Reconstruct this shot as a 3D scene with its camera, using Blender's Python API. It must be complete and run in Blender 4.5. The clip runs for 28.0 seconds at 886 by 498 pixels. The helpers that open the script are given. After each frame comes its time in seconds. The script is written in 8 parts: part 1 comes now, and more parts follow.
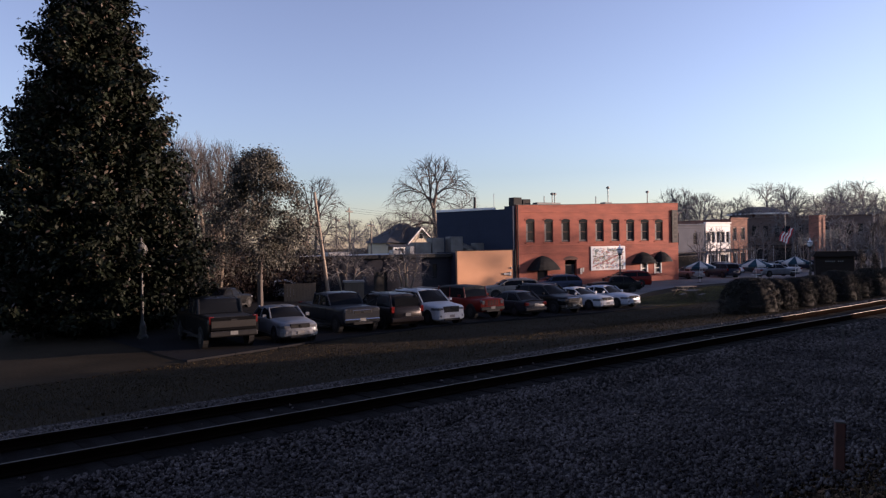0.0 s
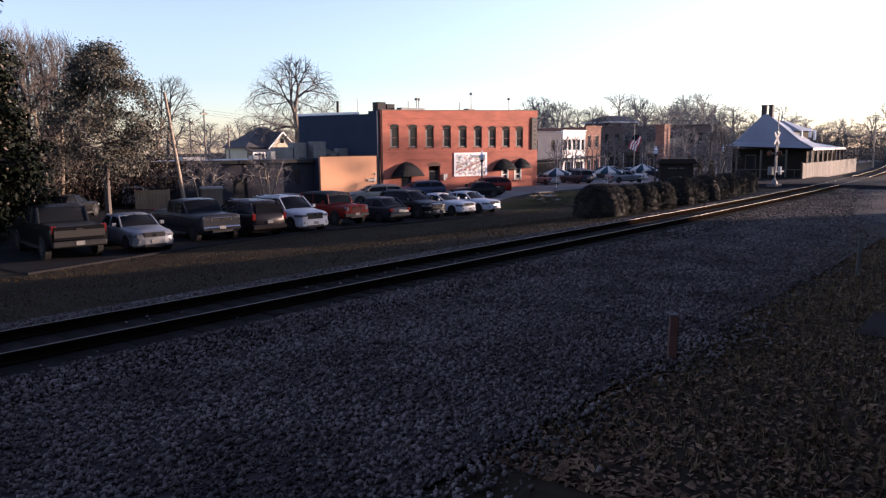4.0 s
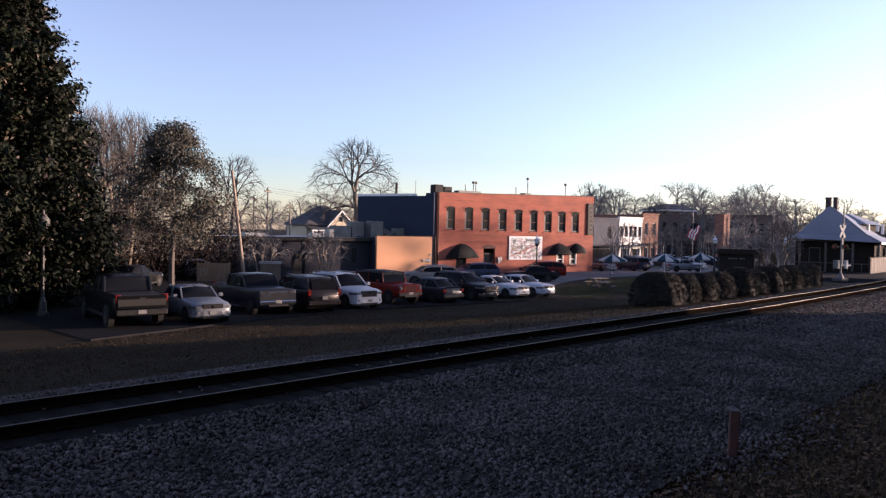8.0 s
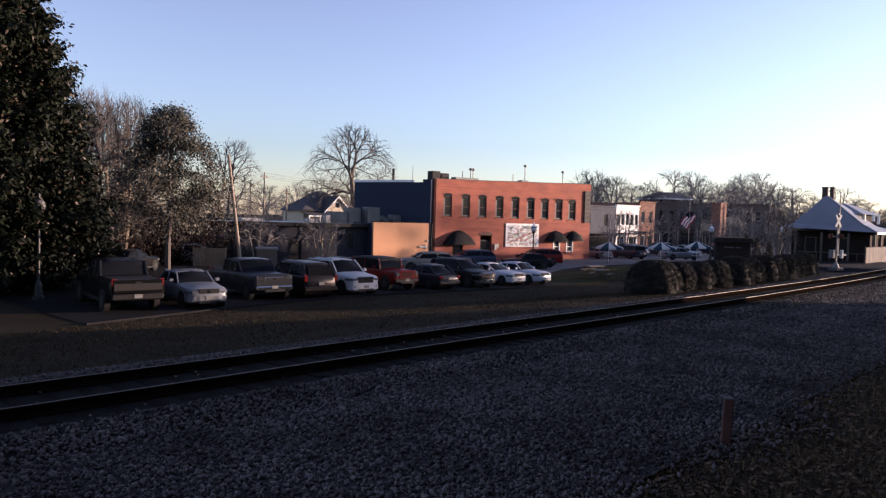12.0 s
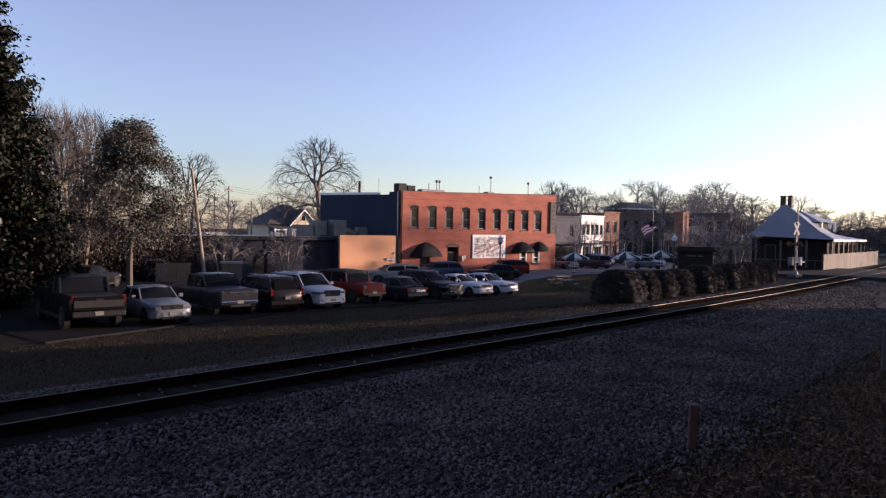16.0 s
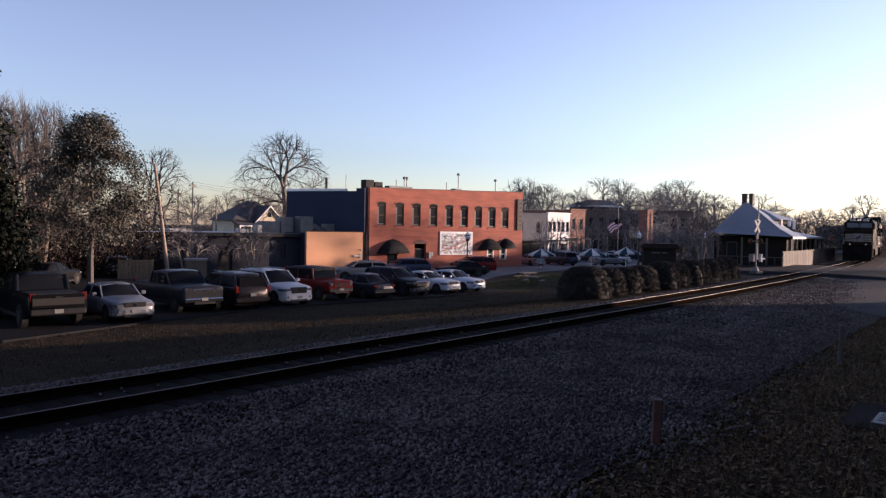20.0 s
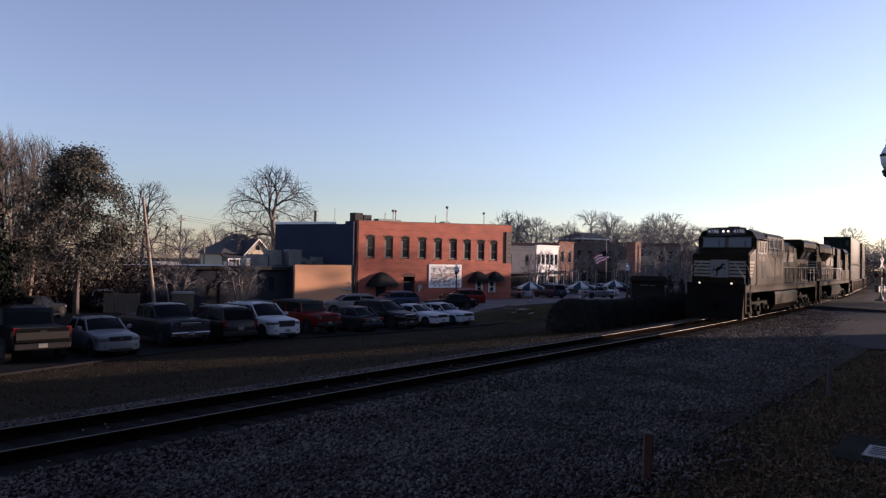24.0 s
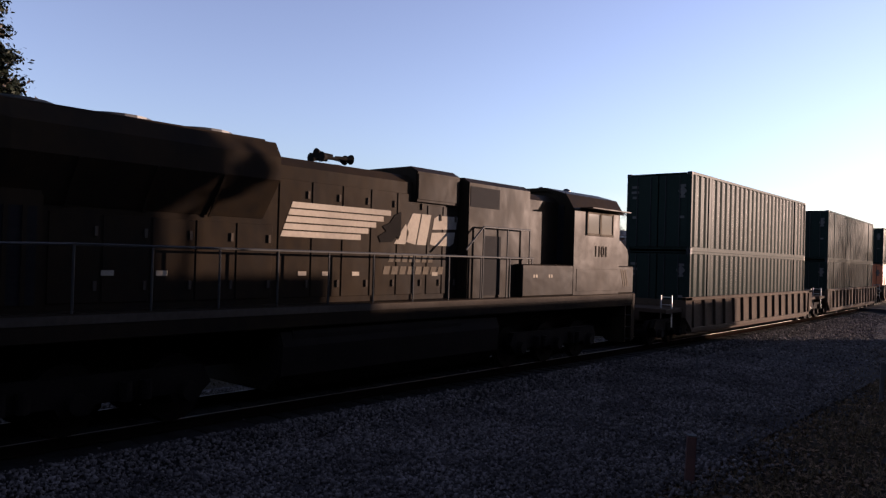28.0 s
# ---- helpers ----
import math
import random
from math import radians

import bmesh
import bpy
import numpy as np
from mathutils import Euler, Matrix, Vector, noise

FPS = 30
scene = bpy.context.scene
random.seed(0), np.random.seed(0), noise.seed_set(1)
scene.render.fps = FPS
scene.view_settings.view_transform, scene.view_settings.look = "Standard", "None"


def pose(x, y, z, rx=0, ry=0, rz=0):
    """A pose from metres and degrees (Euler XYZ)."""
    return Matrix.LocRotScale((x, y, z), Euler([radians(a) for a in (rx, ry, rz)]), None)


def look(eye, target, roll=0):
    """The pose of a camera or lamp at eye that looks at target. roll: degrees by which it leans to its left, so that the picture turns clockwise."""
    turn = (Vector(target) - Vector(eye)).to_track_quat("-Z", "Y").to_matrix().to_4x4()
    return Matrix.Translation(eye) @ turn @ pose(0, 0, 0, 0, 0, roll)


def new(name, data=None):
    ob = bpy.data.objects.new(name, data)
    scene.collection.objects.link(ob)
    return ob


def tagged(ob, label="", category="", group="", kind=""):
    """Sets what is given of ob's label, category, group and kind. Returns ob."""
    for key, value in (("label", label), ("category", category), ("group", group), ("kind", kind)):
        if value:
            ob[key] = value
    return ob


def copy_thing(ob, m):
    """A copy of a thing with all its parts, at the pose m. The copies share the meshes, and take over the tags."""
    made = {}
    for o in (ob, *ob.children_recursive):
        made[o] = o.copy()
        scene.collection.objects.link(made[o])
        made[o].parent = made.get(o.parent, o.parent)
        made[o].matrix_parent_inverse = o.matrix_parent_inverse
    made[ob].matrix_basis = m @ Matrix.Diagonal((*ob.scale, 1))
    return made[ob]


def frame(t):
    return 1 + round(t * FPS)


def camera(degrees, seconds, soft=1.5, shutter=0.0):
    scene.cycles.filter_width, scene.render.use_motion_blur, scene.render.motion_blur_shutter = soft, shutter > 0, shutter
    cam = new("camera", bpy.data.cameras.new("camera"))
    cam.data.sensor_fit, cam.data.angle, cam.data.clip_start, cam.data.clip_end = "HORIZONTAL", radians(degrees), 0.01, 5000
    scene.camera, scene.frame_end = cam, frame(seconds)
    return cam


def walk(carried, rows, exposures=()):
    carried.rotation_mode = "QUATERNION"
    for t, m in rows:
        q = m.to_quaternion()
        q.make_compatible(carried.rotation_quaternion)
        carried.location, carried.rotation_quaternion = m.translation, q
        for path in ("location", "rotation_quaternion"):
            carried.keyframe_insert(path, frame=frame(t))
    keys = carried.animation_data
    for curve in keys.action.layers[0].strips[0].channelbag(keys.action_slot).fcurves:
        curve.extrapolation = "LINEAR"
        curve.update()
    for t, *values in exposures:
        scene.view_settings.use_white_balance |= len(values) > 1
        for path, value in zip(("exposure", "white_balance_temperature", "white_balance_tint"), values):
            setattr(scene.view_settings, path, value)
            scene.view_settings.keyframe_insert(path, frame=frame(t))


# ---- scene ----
TAU = math.tau
EYE = (0.0, 0.0, 2.9)
cam = camera(62.0, 28.0, soft=1.3)

# seconds, then the turn about x, y and z in degrees; the camera stands and is turned by hand
PATH = (
    (0, 89.795, 0.957, -40.552),
    (0.5, 87.491, -0.656, -42.337),
    (1, 88.612, 0.817, -47.982),
    (1.5, 86.909, 2.037, -49.683),
    (2, 84.087, 1.701, -52.178),
    (2.5, 85.135, -1.177, -53.723),
    (3, 84.618, -1.685, -53.186),
    (3.5, 83.129, 0.008, -52.314),
    (4, 82.376, 0.532, -51.038),
    (4.5, 83.297, -0.860, -49.370),
    (6.5, 84.849, -0.529, -48.355),
    (7, 84.604, -0.625, -46.641),
    (7.5, 86.299, -1.706, -46.652),
    (8, 88.693, -1.185, -46.745),
    (8.5, 87.710, -1.330, -48.724),
    (9, 87.033, -2.518, -48.728),
    (9.5, 87.597, -2.672, -48.398),
    (10, 88.179, -2.693, -47.522),
    (10.5, 88.582, -2.166, -47.763),
    (11, 88.289, -1.374, -48.201),
    (11.5, 87.479, -1.612, -47.318),
    (12, 87.660, -1.621, -46.993),
    (12.5, 89.425, -2.796, -47.858),
    (14.5, 90.326, -2.803, -48.262),
    (15, 89.865, -0.966, -49.722),
    (15.5, 88.847, -0.796, -49.564),
    (16, 88.647, -0.995, -49.570),
    (16.5, 85.624, -1.014, -47.883),
    (17, 87.107, -1.770, -48.755),
    (17.5, 86.699, -3.056, -49.977),
    (18, 87.257, -1.575, -50.090),
    (18.5, 87.675, -1.721, -50.123),
    (19, 87.841, -2.150, -50.603),
    (19.5, 88.588, -0.808, -51.885),
    (20, 88.442, -1.099, -52.104),
    (20.5, 89.170, -2.086, -53.270),
    (21, 88.429, -1.536, -54.733),
    (21.5, 88.255, -1.547, -55.095),
    (23.5, 89.674, -2.644, -54.173),
    (24, 91.009, -1.027, -52.967),
    (24.5, 90.452, -2.784, -54.541),
    (25, 90.285, -2.530, -54.320),
    (25.5, 89.906, -2.230, -54.072),
    (26, 89.773, -1.759, -53.753),
    (26.5, 89.407, -1.569, -53.218),
    (27, 89.795, -1.057, -52.994),
    (27.5, 90.609, -1.086, -51.258),
    (28, 90.699, -1.628, -49.758),
)
walk(cam, [(t, pose(*EYE, rx, ry, rz)) for t, rx, ry, rz in PATH], [(t, e, 6350, 31.0) for t, e in ((0.0, 1.15), (1.0, 1.4), (2.0, 1.48), (4.0, 1.77), (7.0, 1.74), (9.0, 1.42), (11.0, 1.42), (15.0, 1.3), (18.0, 1.36), (21.0, 1.24), (24.0, 1.06), (25.0, 0.95), (26.0, 1.0), (27.0, 1.19), (28.0, 1.28))])

# ---- light ----
SUN_AZ, SUN_EL = -31.0, 5.0
world = bpy.data.worlds.new("sky")
scene.world = world
world.use_nodes = True
wn = world.node_tree.nodes
sky = wn.new("ShaderNodeTexSky")
sky.sky_type, sky.sun_disc = "NISHITA", False
sky.sun_elevation, sky.sun_rotation = radians(SUN_EL), radians(90 - SUN_AZ)
sky.air_density, sky.dust_density, sky.ozone_density = 1.0, 0.3, 3.0
wn["Background"].inputs[1].default_value = 0.126
haze = wn.new("ShaderNodeHueSaturation")
haze.inputs["Saturation"].default_value = 0.62
world.node_tree.links.new(sky.outputs[0], haze.inputs["Color"])
clear = wn.new("ShaderNodeGamma")
clear.inputs["Gamma"].default_value = 1.3
world.node_tree.links.new(haze.outputs[0], clear.inputs["Color"])
veil = wn.new("ShaderNodeMixRGB")
veil.blend_type = "ADD"
veil.inputs["Fac"].default_value, veil.inputs["Color2"].default_value = 1.0, (0.03, 0.02, 0.095, 1)
world.node_tree.links.new(clear.outputs[0], veil.inputs["Color1"])
world.node_tree.links.new(veil.outputs[0], wn["Background"].inputs[0])
sun = new("sun", bpy.data.lights.new("sun", "SUN"))
sun.data.energy, sun.data.angle, sun.data.color = 5.0, radians(0.6), (1.0, 0.78, 0.55)
sun.matrix_basis = look((60, -60, 30), (60 - math.cos(radians(SUN_AZ)), -60 - math.sin(radians(SUN_AZ)), 30 - math.tan(radians(SUN_EL))))


# ---- materials ----
def material(name, base, second=None, scale=4.0, fine=60.0, mix=0.6, rough=0.8, metal=0.0, bump=0.15, spec=0.4, per=0.0, stretch=None, coat=0.0):
    """Noise at two scales between two colours, with relief; per: how much each object or island differs."""
    m = bpy.data.materials.new(name)
    m.use_nodes = True
    nt, n = m.node_tree, m.node_tree.nodes
    bsdf = n["Principled BSDF"]
    second = second or tuple(c * 0.7 for c in base)
    tc = n.new("ShaderNodeTexCoord")
    src = tc.outputs["Object"]
    if stretch:
        mp = n.new("ShaderNodeMapping")
        mp.inputs["Scale"].default_value = stretch
        nt.links.new(src, mp.inputs["Vector"])
        src = mp.outputs["Vector"]
    big, small = n.new("ShaderNodeTexNoise"), n.new("ShaderNodeTexNoise")
    big.inputs["Scale"].default_value, small.inputs["Scale"].default_value = scale, fine
    big.inputs["Detail"].default_value, small.inputs["Detail"].default_value = 5, 3
    for t in (big, small):
        nt.links.new(src, t.inputs["Vector"])
    add = n.new("ShaderNodeMath")
    add.operation = "MULTIPLY_ADD"
    nt.links.new(small.outputs["Fac"], add.inputs[0])
    add.inputs[1].default_value = 0.5
    nt.links.new(big.outputs["Fac"], add.inputs[2])
    ramp = n.new("ShaderNodeValToRGB")
    ramp.color_ramp.elements[0].position, ramp.color_ramp.elements[1].position = 0.75 - mix / 2, 0.75 + mix / 2
    ramp.color_ramp.elements[0].color, ramp.color_ramp.elements[1].color = (*second, 1), (*base, 1)
    nt.links.new(add.outputs[0], ramp.inputs["Fac"])
    colour = ramp.outputs["Color"]
    if per:
        info = n.new("ShaderNodeNewGeometry")
        hsv = n.new("ShaderNodeHueSaturation")
        rng = n.new("ShaderNodeMapRange")
        rng.inputs["To Min"].default_value, rng.inputs["To Max"].default_value = 1 - per, 1 + per
        nt.links.new(info.outputs["Random Per Island"], rng.inputs["Value"])
        nt.links.new(rng.outputs["Result"], hsv.inputs["Value"])
        nt.links.new(colour, hsv.inputs["Color"])
        colour = hsv.outputs["Color"]
    nt.links.new(colour, bsdf.inputs["Base Color"])
    bsdf.inputs["Roughness"].default_value, bsdf.inputs["Metallic"].default_value = rough, metal
    bsdf.inputs["Specular IOR Level"].default_value = spec
    bsdf.inputs["Coat Weight"].default_value = coat
    if bump:
        b = n.new("ShaderNodeBump")
        b.inputs["Strength"].default_value, b.inputs["Distance"].default_value = bump, 0.02
        nt.links.new(small.outputs["Fac"], b.inputs["Height"])
        nt.links.new(b.outputs["Normal"], bsdf.inputs["Normal"])
    return m


def glow(name, colour, strength):
    m = bpy.data.materials.new(name)
    m.use_nodes = True
    b = m.node_tree.nodes["Principled BSDF"]
    b.inputs["Base Color"].default_value = (*colour, 1)
    b.inputs["Emission Color"].default_value, b.inputs["Emission Strength"].default_value = (*colour, 1), strength
    return m


def glass(name, tint, rough=0.04, spec=0.12):
    m = bpy.data.materials.new(name)
    m.use_nodes = True
    b = m.node_tree.nodes["Principled BSDF"]
    b.inputs["Base Color"].default_value, b.inputs["Roughness"].default_value = (*tint, 1), rough
    b.inputs["Specular IOR Level"].default_value = spec
    return m


def paint(name, c, rough=0.35, metal=0.0):
    return material(name, c, tuple(v * 0.82 for v in c), scale=1.5, fine=25, mix=0.9, rough=rough, metal=metal, bump=0.02, spec=0.1, coat=0.06)


M = {}
# soil, bank blades and bank leaves are darkened to stand in for shade
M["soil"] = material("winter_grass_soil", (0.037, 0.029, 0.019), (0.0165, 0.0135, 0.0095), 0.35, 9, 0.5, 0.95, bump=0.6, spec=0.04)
M["grass"] = material("shade_darkened_dry_blades", (0.056, 0.041, 0.022), (0.023, 0.018, 0.0105), 0.5, 6, 0.6, 0.9, bump=0, per=0.35, spec=0.05)
# verge leaves and blades are coloured lighter for veiling glare
M["litter"] = material("dead_leaves", (0.19, 0.118, 0.068), (0.065, 0.042, 0.027), 2, 30, 0.6, 0.9, bump=0.1, per=0.4, spec=0.06)
M["banklitter"] = material("shade_darkened_bank_leaves", (0.045, 0.034, 0.021), (0.024, 0.018, 0.012), 2, 30, 0.6, 0.9, bump=0.1, per=0.3, spec=0.04)
M["vergegrass"] = material("glare_lightened_dry_blades", (0.13, 0.093, 0.05), (0.047, 0.035, 0.02), 0.5, 6, 0.6, 0.9, bump=0, per=0.4, spec=0.05)
M["gravel"] = material("ballast_bed", (0.046, 0.042, 0.042), (0.02, 0.018, 0.018), 1.0, 18, 0.5, 0.95, bump=1.0, spec=0.06)
M["cribstone"] = material("oily_crib_ballast", (0.021, 0.019, 0.018), (0.009, 0.0085, 0.0085), 1.0, 18, 0.5, 0.95, bump=1.0, spec=0.04)
M["stone"] = material("ballast_stone", (0.118, 0.103, 0.096), (0.028, 0.024, 0.0225), 0.6, 30, 0.7, 0.9, bump=0.2, per=0.65, spec=0.08)
M["rust"] = material("rail_rust", (0.0085, 0.0056, 0.0042), (0.0045, 0.0033, 0.0026), 3, 40, 0.6, 1.0, bump=0.2, spec=0.0)
M["railtop"] = material("polished_rail_head", (0.17, 0.152, 0.135), (0.11, 0.098, 0.088), 2, 30, 0.8, 0.6, 0.9, bump=0.02, spec=0.2)
M["tie"] = material("creosoted_tie", (0.013, 0.011, 0.01), (0.007, 0.006, 0.0055), 3, 25, 0.6, 0.9, bump=0.5, stretch=(8, 1, 1), spec=0.04)
# lot asphalt is set near-black for its shade, the street pale for sun
M["asphalt"] = material("shade_darkened_asphalt", (0.019, 0.0185, 0.0195), (0.0105, 0.0105, 0.0112), 0.5, 40, 0.7, 0.9, bump=0.2, spec=0.04)
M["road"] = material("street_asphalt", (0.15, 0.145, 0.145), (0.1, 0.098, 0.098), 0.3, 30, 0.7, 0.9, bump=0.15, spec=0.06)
M["concrete"] = material("kerb_concrete", (0.085, 0.08, 0.075), (0.05, 0.048, 0.045), 0.8, 20, 0.7, 0.9, bump=0.2)
M["brick"] = material("red_brick", (0.345, 0.1, 0.062), (0.18, 0.054, 0.037), 0.5, 8, 0.5, 0.9, bump=0.3, stretch=(1, 1, 3.5))
M["brickdark"] = material("brown_brick", (0.13, 0.062, 0.046), (0.08, 0.042, 0.033), 0.5, 6, 0.7, 0.9, bump=0.3, stretch=(1, 1, 3))
M["navy"] = material("slate_blue_paint", (0.032, 0.042, 0.066), (0.022, 0.029, 0.047), 0.3, 6, 0.7, 0.85, bump=0.15, spec=0.1)
M["orange"] = material("tan_orange_stucco", (0.56, 0.285, 0.155), (0.48, 0.24, 0.127), 0.4, 8, 0.8, 0.9, bump=0.1)
M["white"] = material("white_paint", (0.78, 0.77, 0.74), (0.64, 0.63, 0.60), 0.5, 10, 0.7, 0.7, bump=0.05)
M["cream"] = material("cream_siding", (0.5, 0.43, 0.31), (0.4, 0.34, 0.25), 0.6, 8, 0.7, 0.8, bump=0.1)
M["black"] = material("black_canvas", (0.01, 0.0105, 0.012), (0.017, 0.0175, 0.02), 1.5, 40, 0.6, 0.8, bump=0.1)
M["iron"] = material("black_iron", (0.02, 0.022, 0.022), (0.035, 0.034, 0.032), 3, 40, 0.6, 0.5, 0.3, bump=0.05)
M["steel"] = material("weathered_steel", (0.32, 0.32, 0.32), (0.2, 0.19, 0.18), 1.5, 30, 0.6, 0.5, 0.6, bump=0.05)
M["bark"] = material("grey_bark", (0.17, 0.135, 0.105), (0.085, 0.07, 0.058), 1.5, 18, 0.6, 0.95, bump=0.5, stretch=(3, 3, 0.6))
M["palebark"] = material("pale_smooth_bark", (0.3, 0.245, 0.185), (0.1, 0.082, 0.064), 2.2, 14, 0.4, 0.9, bump=0.3, stretch=(3, 3, 0.6))
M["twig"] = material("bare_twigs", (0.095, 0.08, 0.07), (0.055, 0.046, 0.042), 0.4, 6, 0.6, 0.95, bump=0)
# twig colour lightened and greyed to imitate distance haze
M["fartwig"] = material("haze_greyed_twigs", (0.165, 0.156, 0.152), (0.11, 0.104, 0.102), 0.4, 6, 0.6, 0.95, bump=0)
M["leaf"] = material("glossy_magnolia_leaf", (0.010, 0.0135, 0.0065), (0.005, 0.0075, 0.004), 0.5, 8, 0.5, 0.6, bump=0, per=0.5, spec=0.1)
M["leafbrown"] = material("rusty_leaf_back", (0.045, 0.028, 0.014), (0.022, 0.014, 0.008), 0.5, 8, 0.5, 0.6, bump=0, per=0.4)
M["leafdry"] = material("olive_dry_leaf", (0.074, 0.072, 0.054), (0.026, 0.0265, 0.02), 0.5, 8, 0.5, 0.7, bump=0, per=0.5)
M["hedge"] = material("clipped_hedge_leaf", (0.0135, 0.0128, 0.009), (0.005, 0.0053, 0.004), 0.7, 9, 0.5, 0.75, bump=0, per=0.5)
M["wood"] = material("weathered_fence_wood", (0.125, 0.1, 0.075), (0.08, 0.065, 0.05), 0.8, 20, 0.7, 0.85, bump=0.2, stretch=(4, 4, 0.6))
# near-black tone that stands in for shade deep inside the shrubs
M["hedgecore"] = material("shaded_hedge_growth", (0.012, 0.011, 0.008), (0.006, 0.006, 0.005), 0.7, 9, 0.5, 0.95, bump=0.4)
M["fencewood"] = material("brown_fence_boards", (0.044, 0.034, 0.023), (0.024, 0.018, 0.013), 0.8, 20, 0.7, 0.85, bump=0.2, stretch=(4, 4, 0.6))
M["fenceworn"] = material("darkened_fence_boards", (0.026, 0.019, 0.013), (0.014, 0.011, 0.008), 0.8, 20, 0.7, 0.85, bump=0.2, stretch=(4, 4, 0.6))
M["tablewood"] = material("grey_table_boards", (0.09, 0.075, 0.06), (0.055, 0.046, 0.038), 1.2, 22, 0.7, 0.85, bump=0.2, stretch=(0.6, 4, 4))
M["dullsteel"] = material("dull_galvanised_steel", (0.16, 0.16, 0.16), (0.09, 0.088, 0.085), 1.5, 30, 0.6, 0.6, 0.4, bump=0.05)
M["signwhite"] = material("weathered_sign_white", (0.52, 0.5, 0.46), (0.38, 0.36, 0.33), 2.0, 20, 0.7, 0.6, bump=0.03)
M["oldbrick"] = material("mottled_old_brick", (0.27, 0.125, 0.085), (0.09, 0.05, 0.042), 0.9, 5, 0.5, 0.9, bump=0.3, stretch=(1, 1, 3))
M["sootbrick"] = material("sooty_brick", (0.075, 0.052, 0.045), (0.035, 0.027, 0.025), 1.0, 6, 0.6, 0.95, bump=0.3, stretch=(1, 1, 3))
M["tangle"] = material("dark_winter_tangle", (0.03, 0.02, 0.016), (0.012, 0.0095, 0.009), 0.5, 8, 0.5, 0.95, bump=0, per=0.4, spec=0.05)
M["polewood"] = material("utility_pole_wood", (0.27, 0.22, 0.17), (0.15, 0.12, 0.095), 1.5, 25, 0.7, 0.9, bump=0.3, stretch=(5, 5, 0.5))
M["metalroof"] = material("galvanised_metal_roof", (0.2, 0.215, 0.245), (0.135, 0.147, 0.17), 0.4, 12, 0.7, 0.5, 0.2, bump=0.05)
M["shingle"] = material("dark_shingle", (0.07, 0.07, 0.075), (0.045, 0.045, 0.05), 0.7, 12, 0.6, 0.9, bump=0.3)
M["glass"] = glass("window_glass", (0.012, 0.014, 0.017), 0.12, 0.18)
M["carglass"] = glass("car_glass", (0.008, 0.009, 0.011), 0.05, 0.04)
M["cabglass"] = glass("cab_glass", (0.006, 0.011, 0.026), 0.06, 0.42)
# the same winter grass, coloured lighter to look sunlit
M["lawn"] = material("sun_lightened_lawn_blades", (0.09, 0.085, 0.03), (0.05, 0.05, 0.02), 0.5, 6, 0.6, 0.9, bump=0, per=0.35)
M["tyre"] = material("tyre_rubber", (0.016, 0.016, 0.016), (0.022, 0.022, 0.021), 4, 50, 0.6, 0.85, bump=0.1, spec=0.04)
M["rim"] = material("alloy_rim", (0.045, 0.045, 0.047), (0.025, 0.025, 0.025), 4, 40, 0.6, 0.6, 0.3, bump=0, spec=0.1)
M["chrome"] = material("chrome", (0.68, 0.68, 0.68), (0.55, 0.55, 0.55), 3, 30, 0.7, 0.15, 1.0, bump=0)
M["trimblack"] = material("black_plastic", (0.013, 0.013, 0.014), (0.022, 0.022, 0.022), 4, 60, 0.6, 0.6, bump=0.05, spec=0.12)
M["lens"] = material("clear_headlamp", (0.11, 0.115, 0.125), (0.05, 0.053, 0.058), 6, 40, 0.6, 0.35, bump=0, spec=0.15, coat=0.1)
M["redlens"] = material("red_tail_lamp", (0.13, 0.012, 0.01), (0.08, 0.008, 0.007), 6, 40, 0.6, 0.15, bump=0, coat=0.6)
M["plate"] = material("plain_plate", (0.16, 0.16, 0.155), (0.11, 0.11, 0.105), 8, 60, 0.6, 0.5, bump=0)
def grimy_paint(name, clean, dust):
    """Dark enamel whose gloss and road dust run down it in streaks, on slightly wavy sheet metal."""
    m = material(name, clean, dust, 0.45, 5, 0.9, 0.5, bump=0.0, spec=0.0075, stretch=(1, 1, 0.6))
    nt, n = m.node_tree, m.node_tree.nodes
    tc, mp, tx = n.new("ShaderNodeTexCoord"), n.new("ShaderNodeMapping"), n.new("ShaderNodeTexNoise")
    mp.inputs["Scale"].default_value = (1.4, 1.4, 0.7)
    tx.inputs["Scale"].default_value, tx.inputs["Detail"].default_value = 1.6, 6
    nt.links.new(tc.outputs["Object"], mp.inputs["Vector"])
    nt.links.new(mp.outputs["Vector"], tx.inputs["Vector"])
    rg = n.new("ShaderNodeMapRange")
    rg.inputs["From Min"].default_value, rg.inputs["From Max"].default_value = 0.35, 0.65
    rg.inputs["To Min"].default_value, rg.inputs["To Max"].default_value = 0.33, 0.41
    nt.links.new(tx.outputs["Fac"], rg.inputs["Value"])
    nt.links.new(rg.outputs["Result"], n["Principled BSDF"].inputs["Roughness"])
    wave = n.new("ShaderNodeTexNoise")
    wave.inputs["Scale"].default_value, wave.inputs["Detail"].default_value = 1.3, 2
    nt.links.new(tc.outputs["Object"], wave.inputs["Vector"])
    b = n.new("ShaderNodeBump")
    b.inputs["Strength"].default_value, b.inputs["Distance"].default_value = 0.18, 0.1
    nt.links.new(wave.outputs["Fac"], b.inputs["Height"])
    nt.links.new(b.outputs["Normal"], n["Principled BSDF"].inputs["Normal"])
    return m


